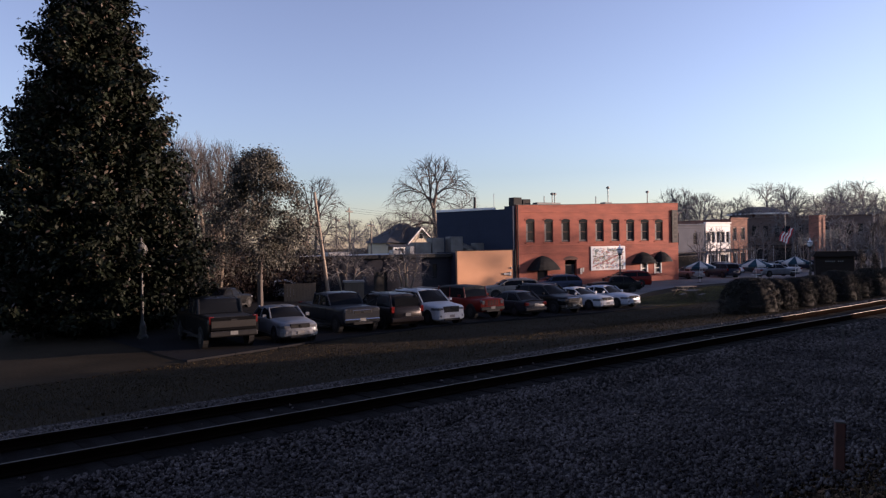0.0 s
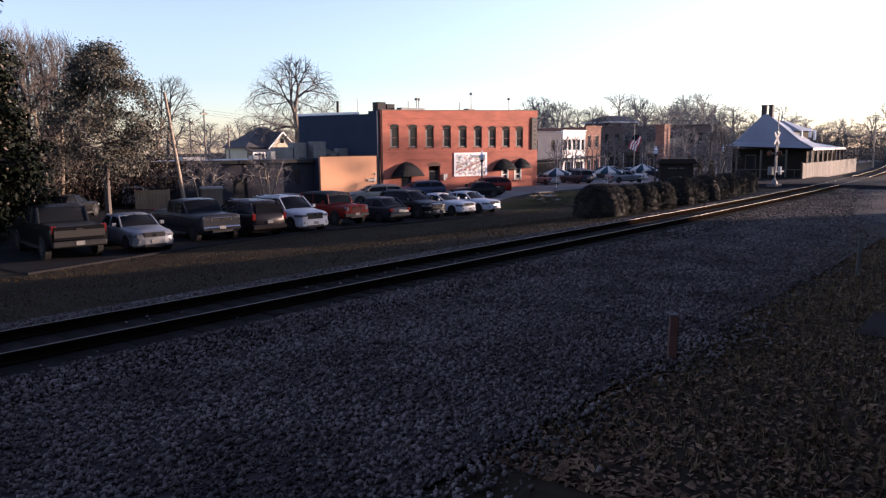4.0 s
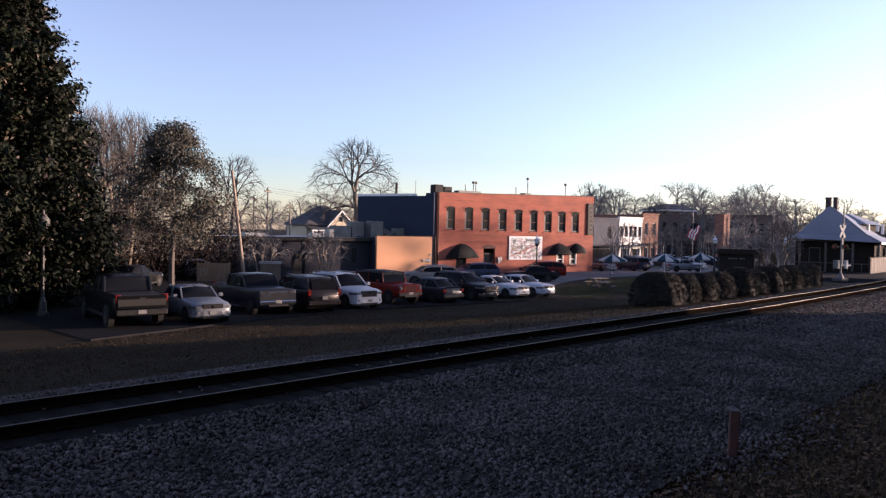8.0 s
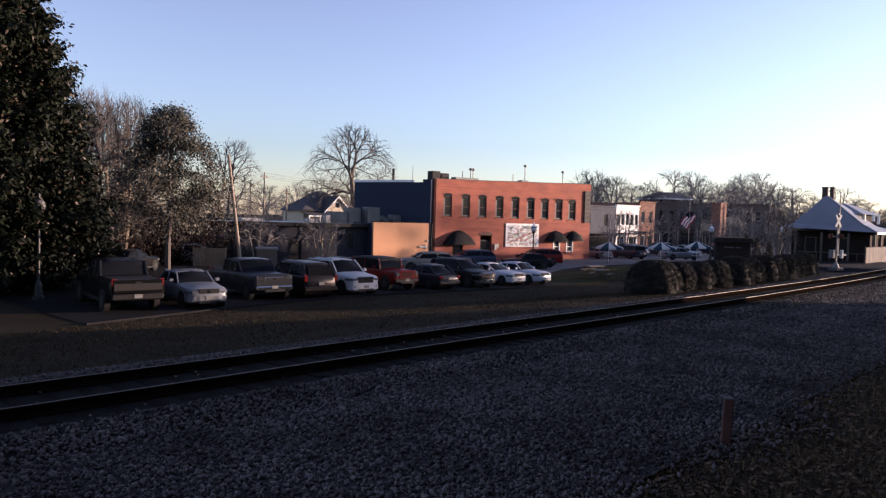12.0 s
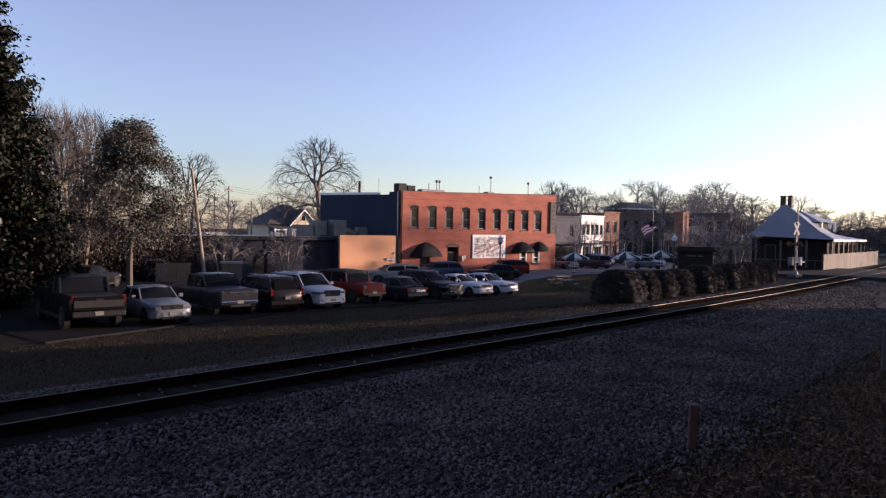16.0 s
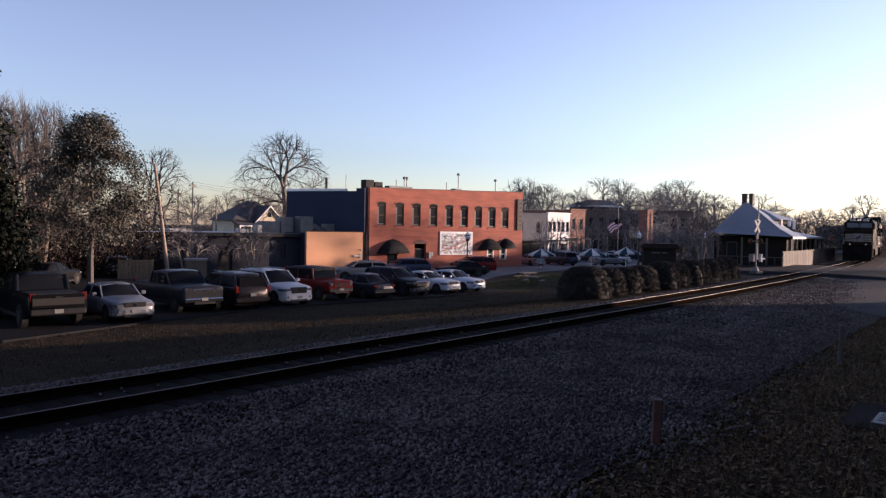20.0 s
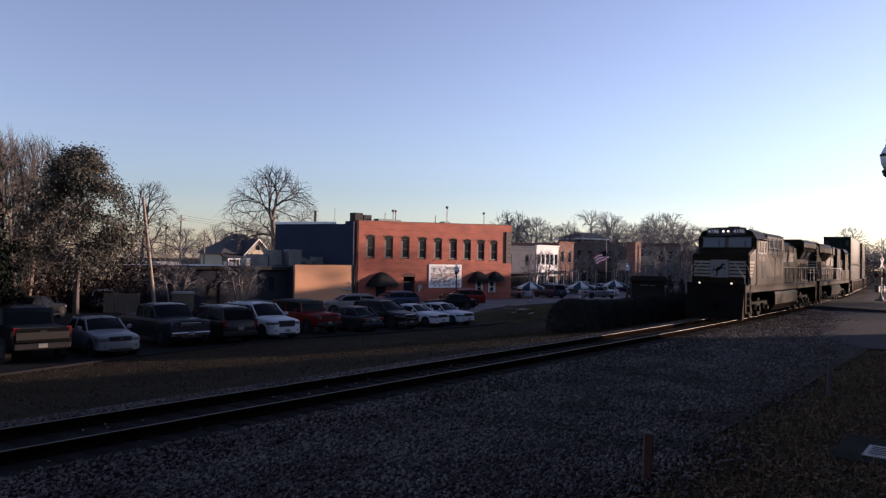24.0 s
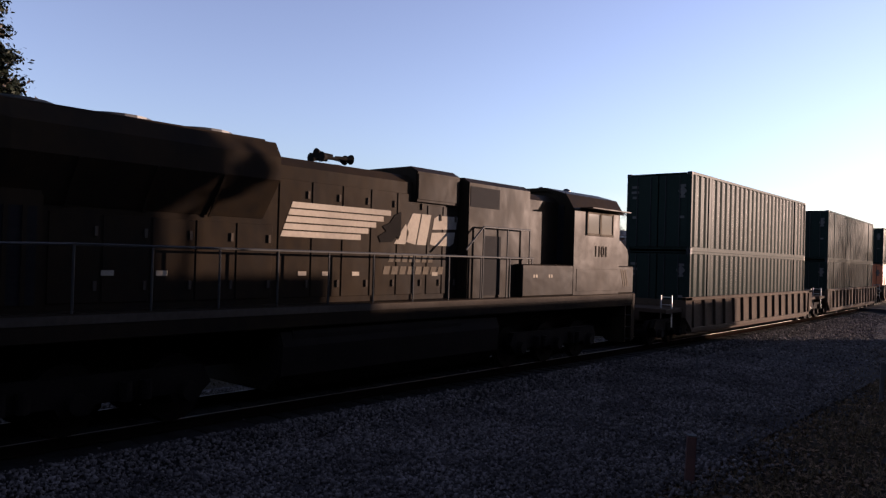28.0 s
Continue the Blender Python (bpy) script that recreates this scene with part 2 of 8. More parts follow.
M["loco"] = grimy_paint("grimy_black_loco_paint", (0.0085, 0.0074, 0.0068), (0.026, 0.0172, 0.0092))
M["cleanblack"] = material("clean_black_enamel", (0.006, 0.007, 0.009), (0.0045, 0.005, 0.0065), 0.8, 12, 0.7, 0.3, bump=0.0, spec=0.32)
M["locograte"] = material("dark_grille", (0.007, 0.007, 0.008), (0.013, 0.012, 0.012), 3, 30, 0.6, 0.7, bump=0.3, spec=0.03, stretch=(1, 1, 8))
M["under"] = material("greasy_running_gear", (0.006, 0.005, 0.0045), (0.013, 0.01, 0.008), 1.5, 20, 0.6, 0.8, 0.0, bump=0.3, spec=0.02)
M["locowhite"] = material("dusty_white_marking", (0.27, 0.238, 0.19), (0.16, 0.14, 0.113), 0.7, 15, 0.7, 0.7, bump=0.02, spec=0.04)
M["frame"] = material("bare_window_frame", (0.2, 0.19, 0.18), (0.13, 0.12, 0.115), 3, 30, 0.6, 0.6, bump=0, spec=0.06)
M["well"] = material("dusty_tan_well_car", (0.062, 0.043, 0.029), (0.026, 0.019, 0.014), 0.8, 12, 0.7, 0.85, bump=0.15, spec=0.04)
M["box_green"] = material("grey_green_container", (0.0125, 0.02, 0.017), (0.0075, 0.0125, 0.011), 0.4, 9, 0.7, 0.3, bump=0.04, spec=0.006)
M["box_blue"] = material("dark_blue_container", (0.0125, 0.0165, 0.0225), (0.008, 0.0105, 0.015), 0.4, 9, 0.7, 0.3, bump=0.04, spec=0.006)
M["box_orange"] = material("orange_container", (0.45, 0.12, 0.04), (0.33, 0.085, 0.03), 0.4, 9, 0.7, 0.5, bump=0.04)
M["box_grey"] = material("pale_grey_container", (0.13, 0.135, 0.135), (0.09, 0.095, 0.095), 0.4, 9, 0.7, 0.5, bump=0.04)
M["headlight"] = glow("lit_headlight", (1.0, 0.84, 0.62), 1.25)
M["board"] = glow("lit_number_digit", (0.5, 0.48, 0.42), 0.07)
M["fadedmark"] = material("worn_faded_marking", (0.12, 0.1, 0.075), (0.045, 0.038, 0.03), 0.9, 12, 0.6, 0.8, bump=0.02, spec=0.02)
M["sill"] = material("grimy_sill_stripe", (0.06, 0.05, 0.04), (0.027, 0.022, 0.018), 0.7, 12, 0.7, 0.8, bump=0.02, spec=0.02)
M["depot"] = material("dark_brown_boards", (0.026, 0.021, 0.019), (0.015, 0.0125, 0.011), 0.6, 10, 0.7, 0.9, bump=0.2, spec=0.05, stretch=(1, 1, 4))
M["pilot"] = material("sooty_black_steel", (0.006, 0.0055, 0.005), (0.012, 0.01, 0.009), 1, 20, 0.7, 0.8, bump=0.1, spec=0.02)
M["flagred"] = material("flag_red", (0.45, 0.04, 0.05), (0.36, 0.03, 0.04), 3, 20, 0.6, 0.8, bump=0)
# dark wall paint, deepened to stand in for the shade on it
M["storedark"] = material("shade_dark_painted_block", (0.03, 0.031, 0.039), (0.019, 0.02, 0.026), 0.4, 8, 0.7, 0.9, bump=0.1, spec=0.05)
M["greypost"] = material("weathered_grey_post", (0.075, 0.07, 0.065), (0.045, 0.042, 0.04), 3, 30, 0.6, 0.9, bump=0.2)
M["bluegrey"] = material("blue_grey_render", (0.11, 0.115, 0.135), (0.075, 0.08, 0.095), 0.5, 8, 0.7, 0.9, bump=0.1, spec=0.1)
# brick brown lightened to carry the haze over the far shops
M["shopbrick"] = material("haze_lifted_brown_brick", (0.16, 0.118, 0.105), (0.095, 0.073, 0.065), 0.5, 6, 0.7, 0.9, bump=0.3, spec=0.1, stretch=(1, 1, 3))
# cool dark grey put in for the shade over the drive
M["drive"] = material("shade_toned_gravel", (0.037, 0.037, 0.041), (0.022, 0.022, 0.025), 0.4, 30, 0.7, 0.9, bump=0.2, spec=0.04)
M["slab"] = material("dark_weathered_stone", (0.03, 0.027, 0.025), (0.015, 0.014, 0.013), 1.5, 25, 0.6, 0.9, bump=0.3, spec=0.04)
M["globe"] = material("frosted_lamp_globe", (0.62, 0.63, 0.65), (0.45, 0.455, 0.47), 4, 30, 0.7, 0.2, bump=0, coat=0.5)
# darker copy of the globe, coloured for the lamp under tree shade
M["shadedglobe"] = material("shaded_lamp_globe", (0.1, 0.1, 0.1), (0.06, 0.06, 0.06), 4, 30, 0.7, 0.5, bump=0, spec=0.2)
M["farwood"] = material("distant_wood", (0.055, 0.05, 0.048), (0.03, 0.029, 0.029), 0.08, 1.5, 0.6, 1.0, bump=0)


# ---- building blocks ----
def link(name, bm, mat, parent=None, smooth=False):
    me = bpy.data.meshes.new(name)
    bmesh.ops.recalc_face_normals(bm, faces=bm.faces)
    bm.to_mesh(me)
    bm.free()
    if smooth:
        me.shade_smooth()
    me.materials.append(mat if not isinstance(mat, str) else M[mat])
    ob = new(name, me)
    ob.parent = parent
    return ob


def part(name, bm, mat, parent, label="", smooth=False):
    return tagged(link(name, bm, mat, parent, smooth), label)


def thing(name, label, category, m=None, group="", kind=""):
    ob = new(name)
    if m is not None:
        ob.matrix_basis = m
    return tagged(ob, label, category, group, kind)


def box(*spans, bm=None, bevel=0.0, m=None):
    """Boxes (x0, x1, y0, y1, z0, z1), each with its edges rounded."""
    bm = bm or bmesh.new()
    for x0, x1, y0, y1, z0, z1 in spans:
        r = bmesh.ops.create_cube(bm, size=1)
        mat = Matrix.LocRotScale(((x0 + x1) / 2, (y0 + y1) / 2, (z0 + z1) / 2), None, (abs(x1 - x0), abs(y1 - y0), abs(z1 - z0)))
        bmesh.ops.transform(bm, matrix=mat if m is None else m @ mat, verts=r["verts"])
        if bevel:
            es = list({e for v in r["verts"] for e in v.link_edges})
            bmesh.ops.bevel(bm, geom=es, offset=bevel, segments=1, affect="EDGES")
    return bm


def prism(outline, axis, a, b, bm=None, bevel=0.0):
    """An outline pushed along an axis: for "y" its points are (x, z), for "x" (y, z), for "z" (x, y)."""
    bm = bm or bmesh.new()
    place = {"x": lambda p, d: (d, p[0], p[1]), "y": lambda p, d: (p[0], d, p[1]), "z": lambda p, d: (p[0], p[1], d)}[axis]
    lo, hi = [bm.verts.new(place(p, a)) for p in outline], [bm.verts.new(place(p, b)) for p in outline]
    n = len(outline)
    fs = [bm.faces.new(lo[::-1]), bm.faces.new(hi)]
    fs += [bm.faces.new((lo[i], lo[(i + 1) % n], hi[(i + 1) % n], hi[i])) for i in range(n)]
    if bevel:
        bmesh.ops.bevel(bm, geom=list({e for f in fs[:2] for e in f.edges}), offset=bevel, segments=2, affect="EDGES")
    return bm


def tube(p, q, r0, r1=None, n=8, bm=None, caps=True):
    bm = bm or bmesh.new()
    p, q = Vector(p), Vector(q)
    r1 = r0 if r1 is None else r1
    d = (q - p).normalized()
    u = d.orthogonal().normalized()
    w = d.cross(u)
    rings = []
    for c, r in ((p, r0), (q, r1)):
        rings.append([bm.verts.new(c + (u * math.cos(TAU * i / n) + w * math.sin(TAU * i / n)) * r) for i in range(n)])
    for i in range(n):
        bm.faces.new((rings[0][i], rings[0][(i + 1) % n], rings[1][(i + 1) % n], rings[1][i]))
    if caps:
        bm.faces.new(rings[0][::-1])
        bm.faces.new(rings[1])
    return bm


def lathe(points, n=14, bm=None, at=(0, 0, 0)):
    """A profile of (radius, height) turned about the upright."""
    bm = bm or bmesh.new()
    rings = [[bm.verts.new((at[0] + r * math.cos(TAU * i / n), at[1] + r * math.sin(TAU * i / n), at[2] + z)) for i in range(n)] for r, z in points]
    for a, b in zip(rings, rings[1:]):
        for i in range(n):
            bm.faces.new((a[i], a[(i + 1) % n], b[(i + 1) % n], b[i]))
    bm.faces.new(rings[0][::-1])
    bm.faces.new(rings[-1])
    return bm


def mesh_from(name, verts, faces, mat, parent=None):
    me = bpy.data.meshes.new(name)
    me.from_pydata(verts, [], faces)
    me.materials.append(M[mat])
    ob = new(name, me)
    ob.parent = parent
    return ob


def soup(name, verts, size, mat, parent=None):
    """Many separate faces of `size` corners each, from an array of corners."""
    n = len(verts) // size
    me = bpy.data.meshes.new(name)
    me.vertices.add(n * size)
    me.vertices.foreach_set("co", np.asarray(verts, dtype=np.float32).ravel())
    me.loops.add(n * size)
    me.loops.foreach_set("vertex_index", np.arange(n * size, dtype=np.int32))
    me.polygons.add(n)
    me.polygons.foreach_set("loop_start", np.arange(0, n * size, size, dtype=np.int32))
    me.update(calc_edges=True)
    me.materials.append(M[mat])
    ob = new(name, me)
    ob.parent = parent
    return ob


# ---- ground ----
def ease(v, a, b):
    u = min(max((v - a) / (b - a), 0.0), 1.0)
    return u * u * (3 - 2 * u)


def track_y(x):
    return 12.49 - 0.009 * x + max(x - 25.0, 0.0) ** 2 / (2 * 844)


def track_turn(x):
    return math.atan(-0.009 + max(x - 25.0, 0.0) / 844)


def ground_z(x, y):
    d = y - track_y(x)
    far = (-0.72 - 0.45 * ease(x, 14, 44)) * ease(d, 2.2, 13) * (1 - ease(x, 46, 62) * (1 - ease(y, 20, 46)))
    return -0.33 + far


def sheet(name, xs, ys, mat, lift=0.0, shift=None, keep=None, parent=None):
    """A sheet that follows the ground over a net of x and y; shift(x) moves the rows sideways."""
    verts = []
    for x in xs:
        for y in ys:
            yy = y + (shift(x) if shift else 0)
            verts.append((x, yy, ground_z(x, yy) + (lift(y) if callable(lift) else lift)))
    n = len(ys)
    faces = [(i * n + j, (i + 1) * n + j, (i + 1) * n + j + 1, i * n + j + 1) for i in range(len(xs) - 1) for j in range(n - 1)]
    return mesh_from(name, verts, faces, mat, parent)


def steps(a, b, d):
    n = max(1, round((b - a) / d))
    return [a + (b - a) * i / n for i in range(n + 1)]


gx = [-2500, -900, -300, -100] + steps(-60, 160, 2.0) + [190, 240, 320, 500, 900, 2500]
gy = [-2500, -900, -300, -100, -50] + steps(-30, 70, 1.0) + [80, 100, 140, 200, 320, 600, 1200, 2500]
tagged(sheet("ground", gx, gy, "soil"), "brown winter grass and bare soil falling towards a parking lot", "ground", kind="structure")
tagged(sheet("crib_ballast", steps(-60, 160, 1.5), [-2.75, -1.6, 0, 1.6, 2.6], "cribstone", lambda y: 0.135 if abs(y) < 2 else 0.03, track_y), "dark oily crushed stone between the ties", "ballast", kind="structure")
tagged(sheet("ballast", steps(-60, 160, 1.5), [-8.1, -7, -6, -4, -2.6, -1.9, 1.9, 2.7], "gravel", 0.05, track_y), "grey crushed stone bed beside the railway line", "ballast", kind="structure")

# ---- railway ----
track = thing("railway_track", "single line of shiny worn rails on dark timber ties", "railway track", kind="structure")
RX = steps(-60, 60, 6) + steps(64, 320, 4)
for side, nm in ((-0.755, "near"), (0.755, "far")):
    for prof, mat, lab in (([(-0.07, -0.18), (0.07, -0.18), (0.07, -0.165), (0.012, -0.14), (0.012, -0.05), (0.036, -0.04), (0.036, -0.004), (-0.036, -0.004), (-0.036, -0.04), (-0.012, -0.05), (-0.012, -0.14), (-0.07, -0.165)], "rust", "rusty rail"),
                           ([(-0.02, -0.006), (0.02, -0.006), (0.018, 0.002), (-0.018, 0.002)], "railtop", "polished rail head")):
        bm = bmesh.new()
        rows = []
        for x in RX:
            a = track_turn(x)
            rows.append([bm.verts.new((x - math.sin(a) * (side + u), track_y(x) + math.cos(a) * (side + u), z)) for u, z in prof])
        for p, q in zip(rows, rows[1:]):
            for i in range(len(prof)):
                bm.faces.new((p[i], p[(i + 1) % len(prof)], q[(i + 1) % len(prof)], q[i]))
        part("rail" if mat == "rust" else "rail_head", bm, mat, track, lab)
tie_me = bpy.data.meshes.new("tie")
bm = box((-0.115, 0.115, -1.3, 1.3, -0.34, -0.18), bevel=0.012)
bm.to_mesh(tie_me)
bm.free()
tie_me.materials.append(M["tie"])
rt = random.Random(5)
for i in range(150):
    x = -8 + i * 0.54
    t = new("tie", tie_me)
    t.parent = track
    t.matrix_basis = pose(x + rt.uniform(-0.03, 0.03), track_y(x) + rt.uniform(-0.05, 0.05), rt.uniform(-0.015, 0.01), 0, 0, math.degrees(track_turn(x)) + rt.uniform(-1.5, 1.5))

# ---- the train ----
DECK = 1.8
WHEELS = []


def shifted(bm, dx):
    bmesh.ops.translate(bm, verts=bm.verts, vec=(dx, 0, 0))
    return bm


def wording(name, text, size, m, mat, parent, label=""):
    cu = bpy.data.curves.new(name, "FONT")
    cu.body, cu.size, cu.extrude, cu.offset = text, size, 0.004, size * 0.008
    cu.align_x, cu.align_y = "CENTER", "CENTER"
    tmp = bpy.data.objects.new(name, cu)
    me = bpy.data.meshes.new_from_object(tmp)
    bpy.data.objects.remove(tmp)
    me.materials.clear()
    me.materials.append(M[mat])
    ob = new(name, me)
    ob.parent, ob.matrix_basis = parent, m
    return tagged(ob, label)


def wheel_mesh(r):
    bm = bmesh.new()
    for s in (-1, 1):
        tube((0, s * 0.71, 0), (0, s * 0.84, 0), r, r * 0.985, 24, bm)
        tube((0, s * 0.69, 0), (0, s * 0.71, 0), r + 0.028, r + 0.028, 24, bm)
        tube((0, s * 0.84, 0), (0, s * 0.87, 0), r * 0.45, r * 0.4, 12, bm)
    tube((0, -1.0, 0), (0, 1.0, 0), 0.09, 0.09, 10, bm)
    for s in (-1, 1):
        for k in range(5):
            a = TAU * k / 5
            tube((math.cos(a) * r * 0.62, s * 0.835, math.sin(a) * r * 0.62), (math.cos(a) * r * 0.62, s * 0.856, math.sin(a) * r * 0.62), 0.05, 0.05, 8, bm)
    return bm


def bogie(parent, xs, r, low=0.36, high=1.1, inset=1.06):
    """Side frames, springs and axle boxes; each wheelset turns by itself."""
    bg = new("bogie")
    bg.parent = parent
    a, b = xs[0], xs[-1]
    for s in (-1, 1):
        out = [(a - 0.45, 0.62), (a - 0.3, 0.9), (b + 0.3, 0.9), (b + 0.45, 0.62), (b + 0.3, 0.5)]
        for x in xs[::-1]:
            out += [(x + 0.3, 0.5), (x + 0.22, low), (x - 0.22, low), (x - 0.3, 0.5)]
        seen = []
        for p in out:
            if not seen or (abs(p[0] - seen[-1][0]) > 1e-4 or abs(p[1] - seen[-1][1]) > 1e-4):
                seen.append(p)
        part("side_frame", prism(seen, "y", s * inset, s * (inset + 0.16)), "under", bg)
        for x0, x1 in zip(xs, xs[1:]):
            c = (x0 + x1) / 2
            for dx in (-0.16, 0.16):
                part("spring", lathe([(0.1, 0.0), (0.1, 0.28)], 10, at=(c + dx, s * (inset + 0.2), 0.5)), "under", bg)
        for x in xs:
            part("axle_box", tube((x, s * (inset + 0.14), r), (x, s * (inset + 0.3), r), 0.17, 0.14, 12), "under", bg)
    # dark boxes added to close bright see-through gaps between the wheels
    for x in xs:
        part("traction_motor", box((x + 0.14, x + 0.7, -0.6, 0.6, r * 0.5, r * 1.5), bevel=0.05), "under", bg)
    for x in xs:
        ob = part("wheelset", wheel_mesh(r), "under", bg, "rusty steel wheels on an axle", smooth=False)
        ob.location = (x, 0, r)
        WHEELS.append((ob, x, r))
    return bg


def railing(parent, pts, y, mat="iron", h=1.0, mid=True, base=DECK):
    """A handrail on posts along x."""
    for x in pts:
        part("handrail_post", tube((x, y, base), (x, y, base + h), 0.02, 0.02, 6), mat, parent)
    part("handrail", tube((pts[0] - 0.05, y, base + h), (pts[-1] + 0.05, y, base + h), 0.022, 0.022, 6), mat, parent)


def louvre(x0, x1, z0, z1, y, s, n):
    bm = bmesh.new()
    for i in range(n):
        z = z0 + (z1 - z0) * (i + 0.5) / n
        d = (z1 - z0) / n
        prism([(y * s, z - d * 0.4), ((y + 0.03) * s, z - d * 0.4), (y * s, z + d * 0.3)], "x", x0, x1, bm)
    return bm


def doors(parent, xs, z0, z1, y, dx, mat="loco"):
    """Hood doors with seams, latches and hinges on both sides."""
    for s in (-1, 1):
        for x0, x1 in zip(xs, xs[1:]):
            d = part("hood_door", shifted(box((x0 + 0.02, x1 - 0.02, s * y, s * (y + 0.018), z0, z1), bevel=0.006), dx), mat, parent)
            if s < 0:
                for zz in (z0 + 0.25, z1 - 0.25):
                    part("latch", shifted(box((x1 - 0.12, x1 - 0.07, s * (y + 0.018), s * (y + 0.05), zz - 0.07, zz + 0.07)), dx), "sill", d)


def horn(parent, x, z, dx):
    bm = box((x - 0.1, x + 0.1, -0.2, 0.2, z - 0.25, z - 0.1))
    for y, d, up in ((-0.18, -1, 0.02), (0.0, -1, 0.1), (0.18, -1, 0.02), (-0.1, 1, 0.06), (0.1, 1, 0.06)):
        tube((x, y, z + up), (x + d * 0.32, y, z + up), 0.03, 0.045, 8, bm)
        tube((x + d * 0.32, y, z + up), (x + d * 0.46, y, z + up), 0.045, 0.11, 10, bm)
    part("horn", shifted(bm, dx), "pilot", parent, "five-chime air horn")


def stripes(parent, x0, x1, z0, z1, y, n, slant, dx, taper=0.0):
    """White stripes, cut on a slant, on the near and far side."""
    for s in (-1, 1):
        for i in range(n):
            z = z0 + (z1 - z0) * i / n
            h = (z1 - z0) / n * 0.8
            e = x1 - taper * (n - 1 - i)
            k = slant
            part("stripe", shifted(prism([(x0 + k * (z - z0), z), (e + k * (z - z0) * 0, z), (e, z + h), (x0 + k * (z + h - z0), z + h)], "y", s * y, s * (y + 0.006)), dx), "locowhite", parent)


def emblem(parent, xl, xr, z0, z1, y, dx, tx0, tx1, tz):
    """A dark animal-head shape before two broad pale slanted slabs, with two rows of slanted bars below."""
    h, k = z1 - z0, 0.24
    w = xr - xl
    for sd in (-1, 1):
        def flat(name, shape, mat, lift=0.0, label=""):
            part(name, shifted(prism([(px + k * (pz - z0), pz) for px, pz in shape], "y", sd * (y + lift), sd * (y + lift + 0.006)), dx), mat, parent, label)
        def at(fx, fz):
            return (xl + fx * w, z0 + fz * h)
        flat("marking", [at(0.0, 0.0), at(0.17, 0.0), at(0.2, 0.35), at(0.12, 0.62)], "locowhite")
        flat("marking", [at(0.17, 0.08), at(0.33, 0.0), at(0.33, 0.96), at(0.2, 0.96), at(0.15, 0.6)], "locowhite")
        flat("marking", [at(0.35, 0.0), at(0.5, 0.0), at(0.5, 0.96), at(0.35, 0.96)], "locowhite")
        flat("marking", [at(0.56, 0.04), at(0.62, 0.0), at(0.9, 0.0), at(0.96, 0.1), at(0.96, 0.46), at(0.56, 0.4)], "locowhite")
        flat("marking", [at(0.56, 0.5), at(0.96, 0.56), at(0.96, 0.96), at(0.62, 0.96), at(0.56, 0.86)], "locowhite")
        head = [(-0.62, 0.02), (-0.22, 0.05), (-0.1, 0.22), (-0.02, 0.12), (0.03, 0.3), (-0.02, 0.62), (-0.1, 0.97), (-0.3, 0.86), (-0.42, 0.62), (-0.66, 0.5), (-0.5, 0.36), (-0.74, 0.2)]
        flat("dark_emblem", [(xl + 0.12 + px * h * 1.25, z0 + pz * h) for px, pz in head], "pilot", 0.008, "dark animal-head shape")
        for row, (n, c0, c1) in enumerate(((7, tx0 + 0.05, tx0 + 0.78 * (tx1 - tx0)), (8, tx0 - 0.05, tx1))):
            step = (c1 - c0) / n
            zb = tz - 0.26 * row
            for i in range(n):
                xa = c0 + i * step
                flat("marking", [(xa, zb), (xa + step * 0.72, zb), (xa + step * 0.72, zb + 0.17), (xa, zb + 0.17)], "fadedmark")


def end_steps(parent, x0, x1, dx, mat="loco"):
    """Boarding steps with pale edges in the deck's corner."""
    for s in (-1, 1):
        for i, z in enumerate((0.45, 0.8, 1.15, 1.5)):
            st = part("step", shifted(box((x0, x1, s * 1.05, s * 1.5, z - 0.03, z)), dx), "under", parent)
            part("step_edge", shifted(box((x0, x1, s * 1.5, s * 1.51, z - 0.02, z + 0.005)), dx), "under", st)
        part("step_side", shifted(prism([(x0, 0.35), (x0 + 0.06, 0.35), (x0 + 0.06, DECK), (x0, DECK)], "y", s * 1.0, s * 1.5), dx), mat, parent)
        part("step_side", shifted(prism([(x1 - 0.06, 0.35), (x1, 0.35), (x1, DECK), (x1 - 0.06, DECK)], "y", s * 1.0, s * 1.5), dx), mat, parent)


def coupler(parent, x, d, dx):
    part("coupler", shifted(box((x, x + d * 0.75, -0.12, 0.12, 0.72, 1.0), (x + d * 0.6, x + d * 0.85, -0.2, 0.2, 0.68, 1.05), bevel=0.03), dx), "under", parent)


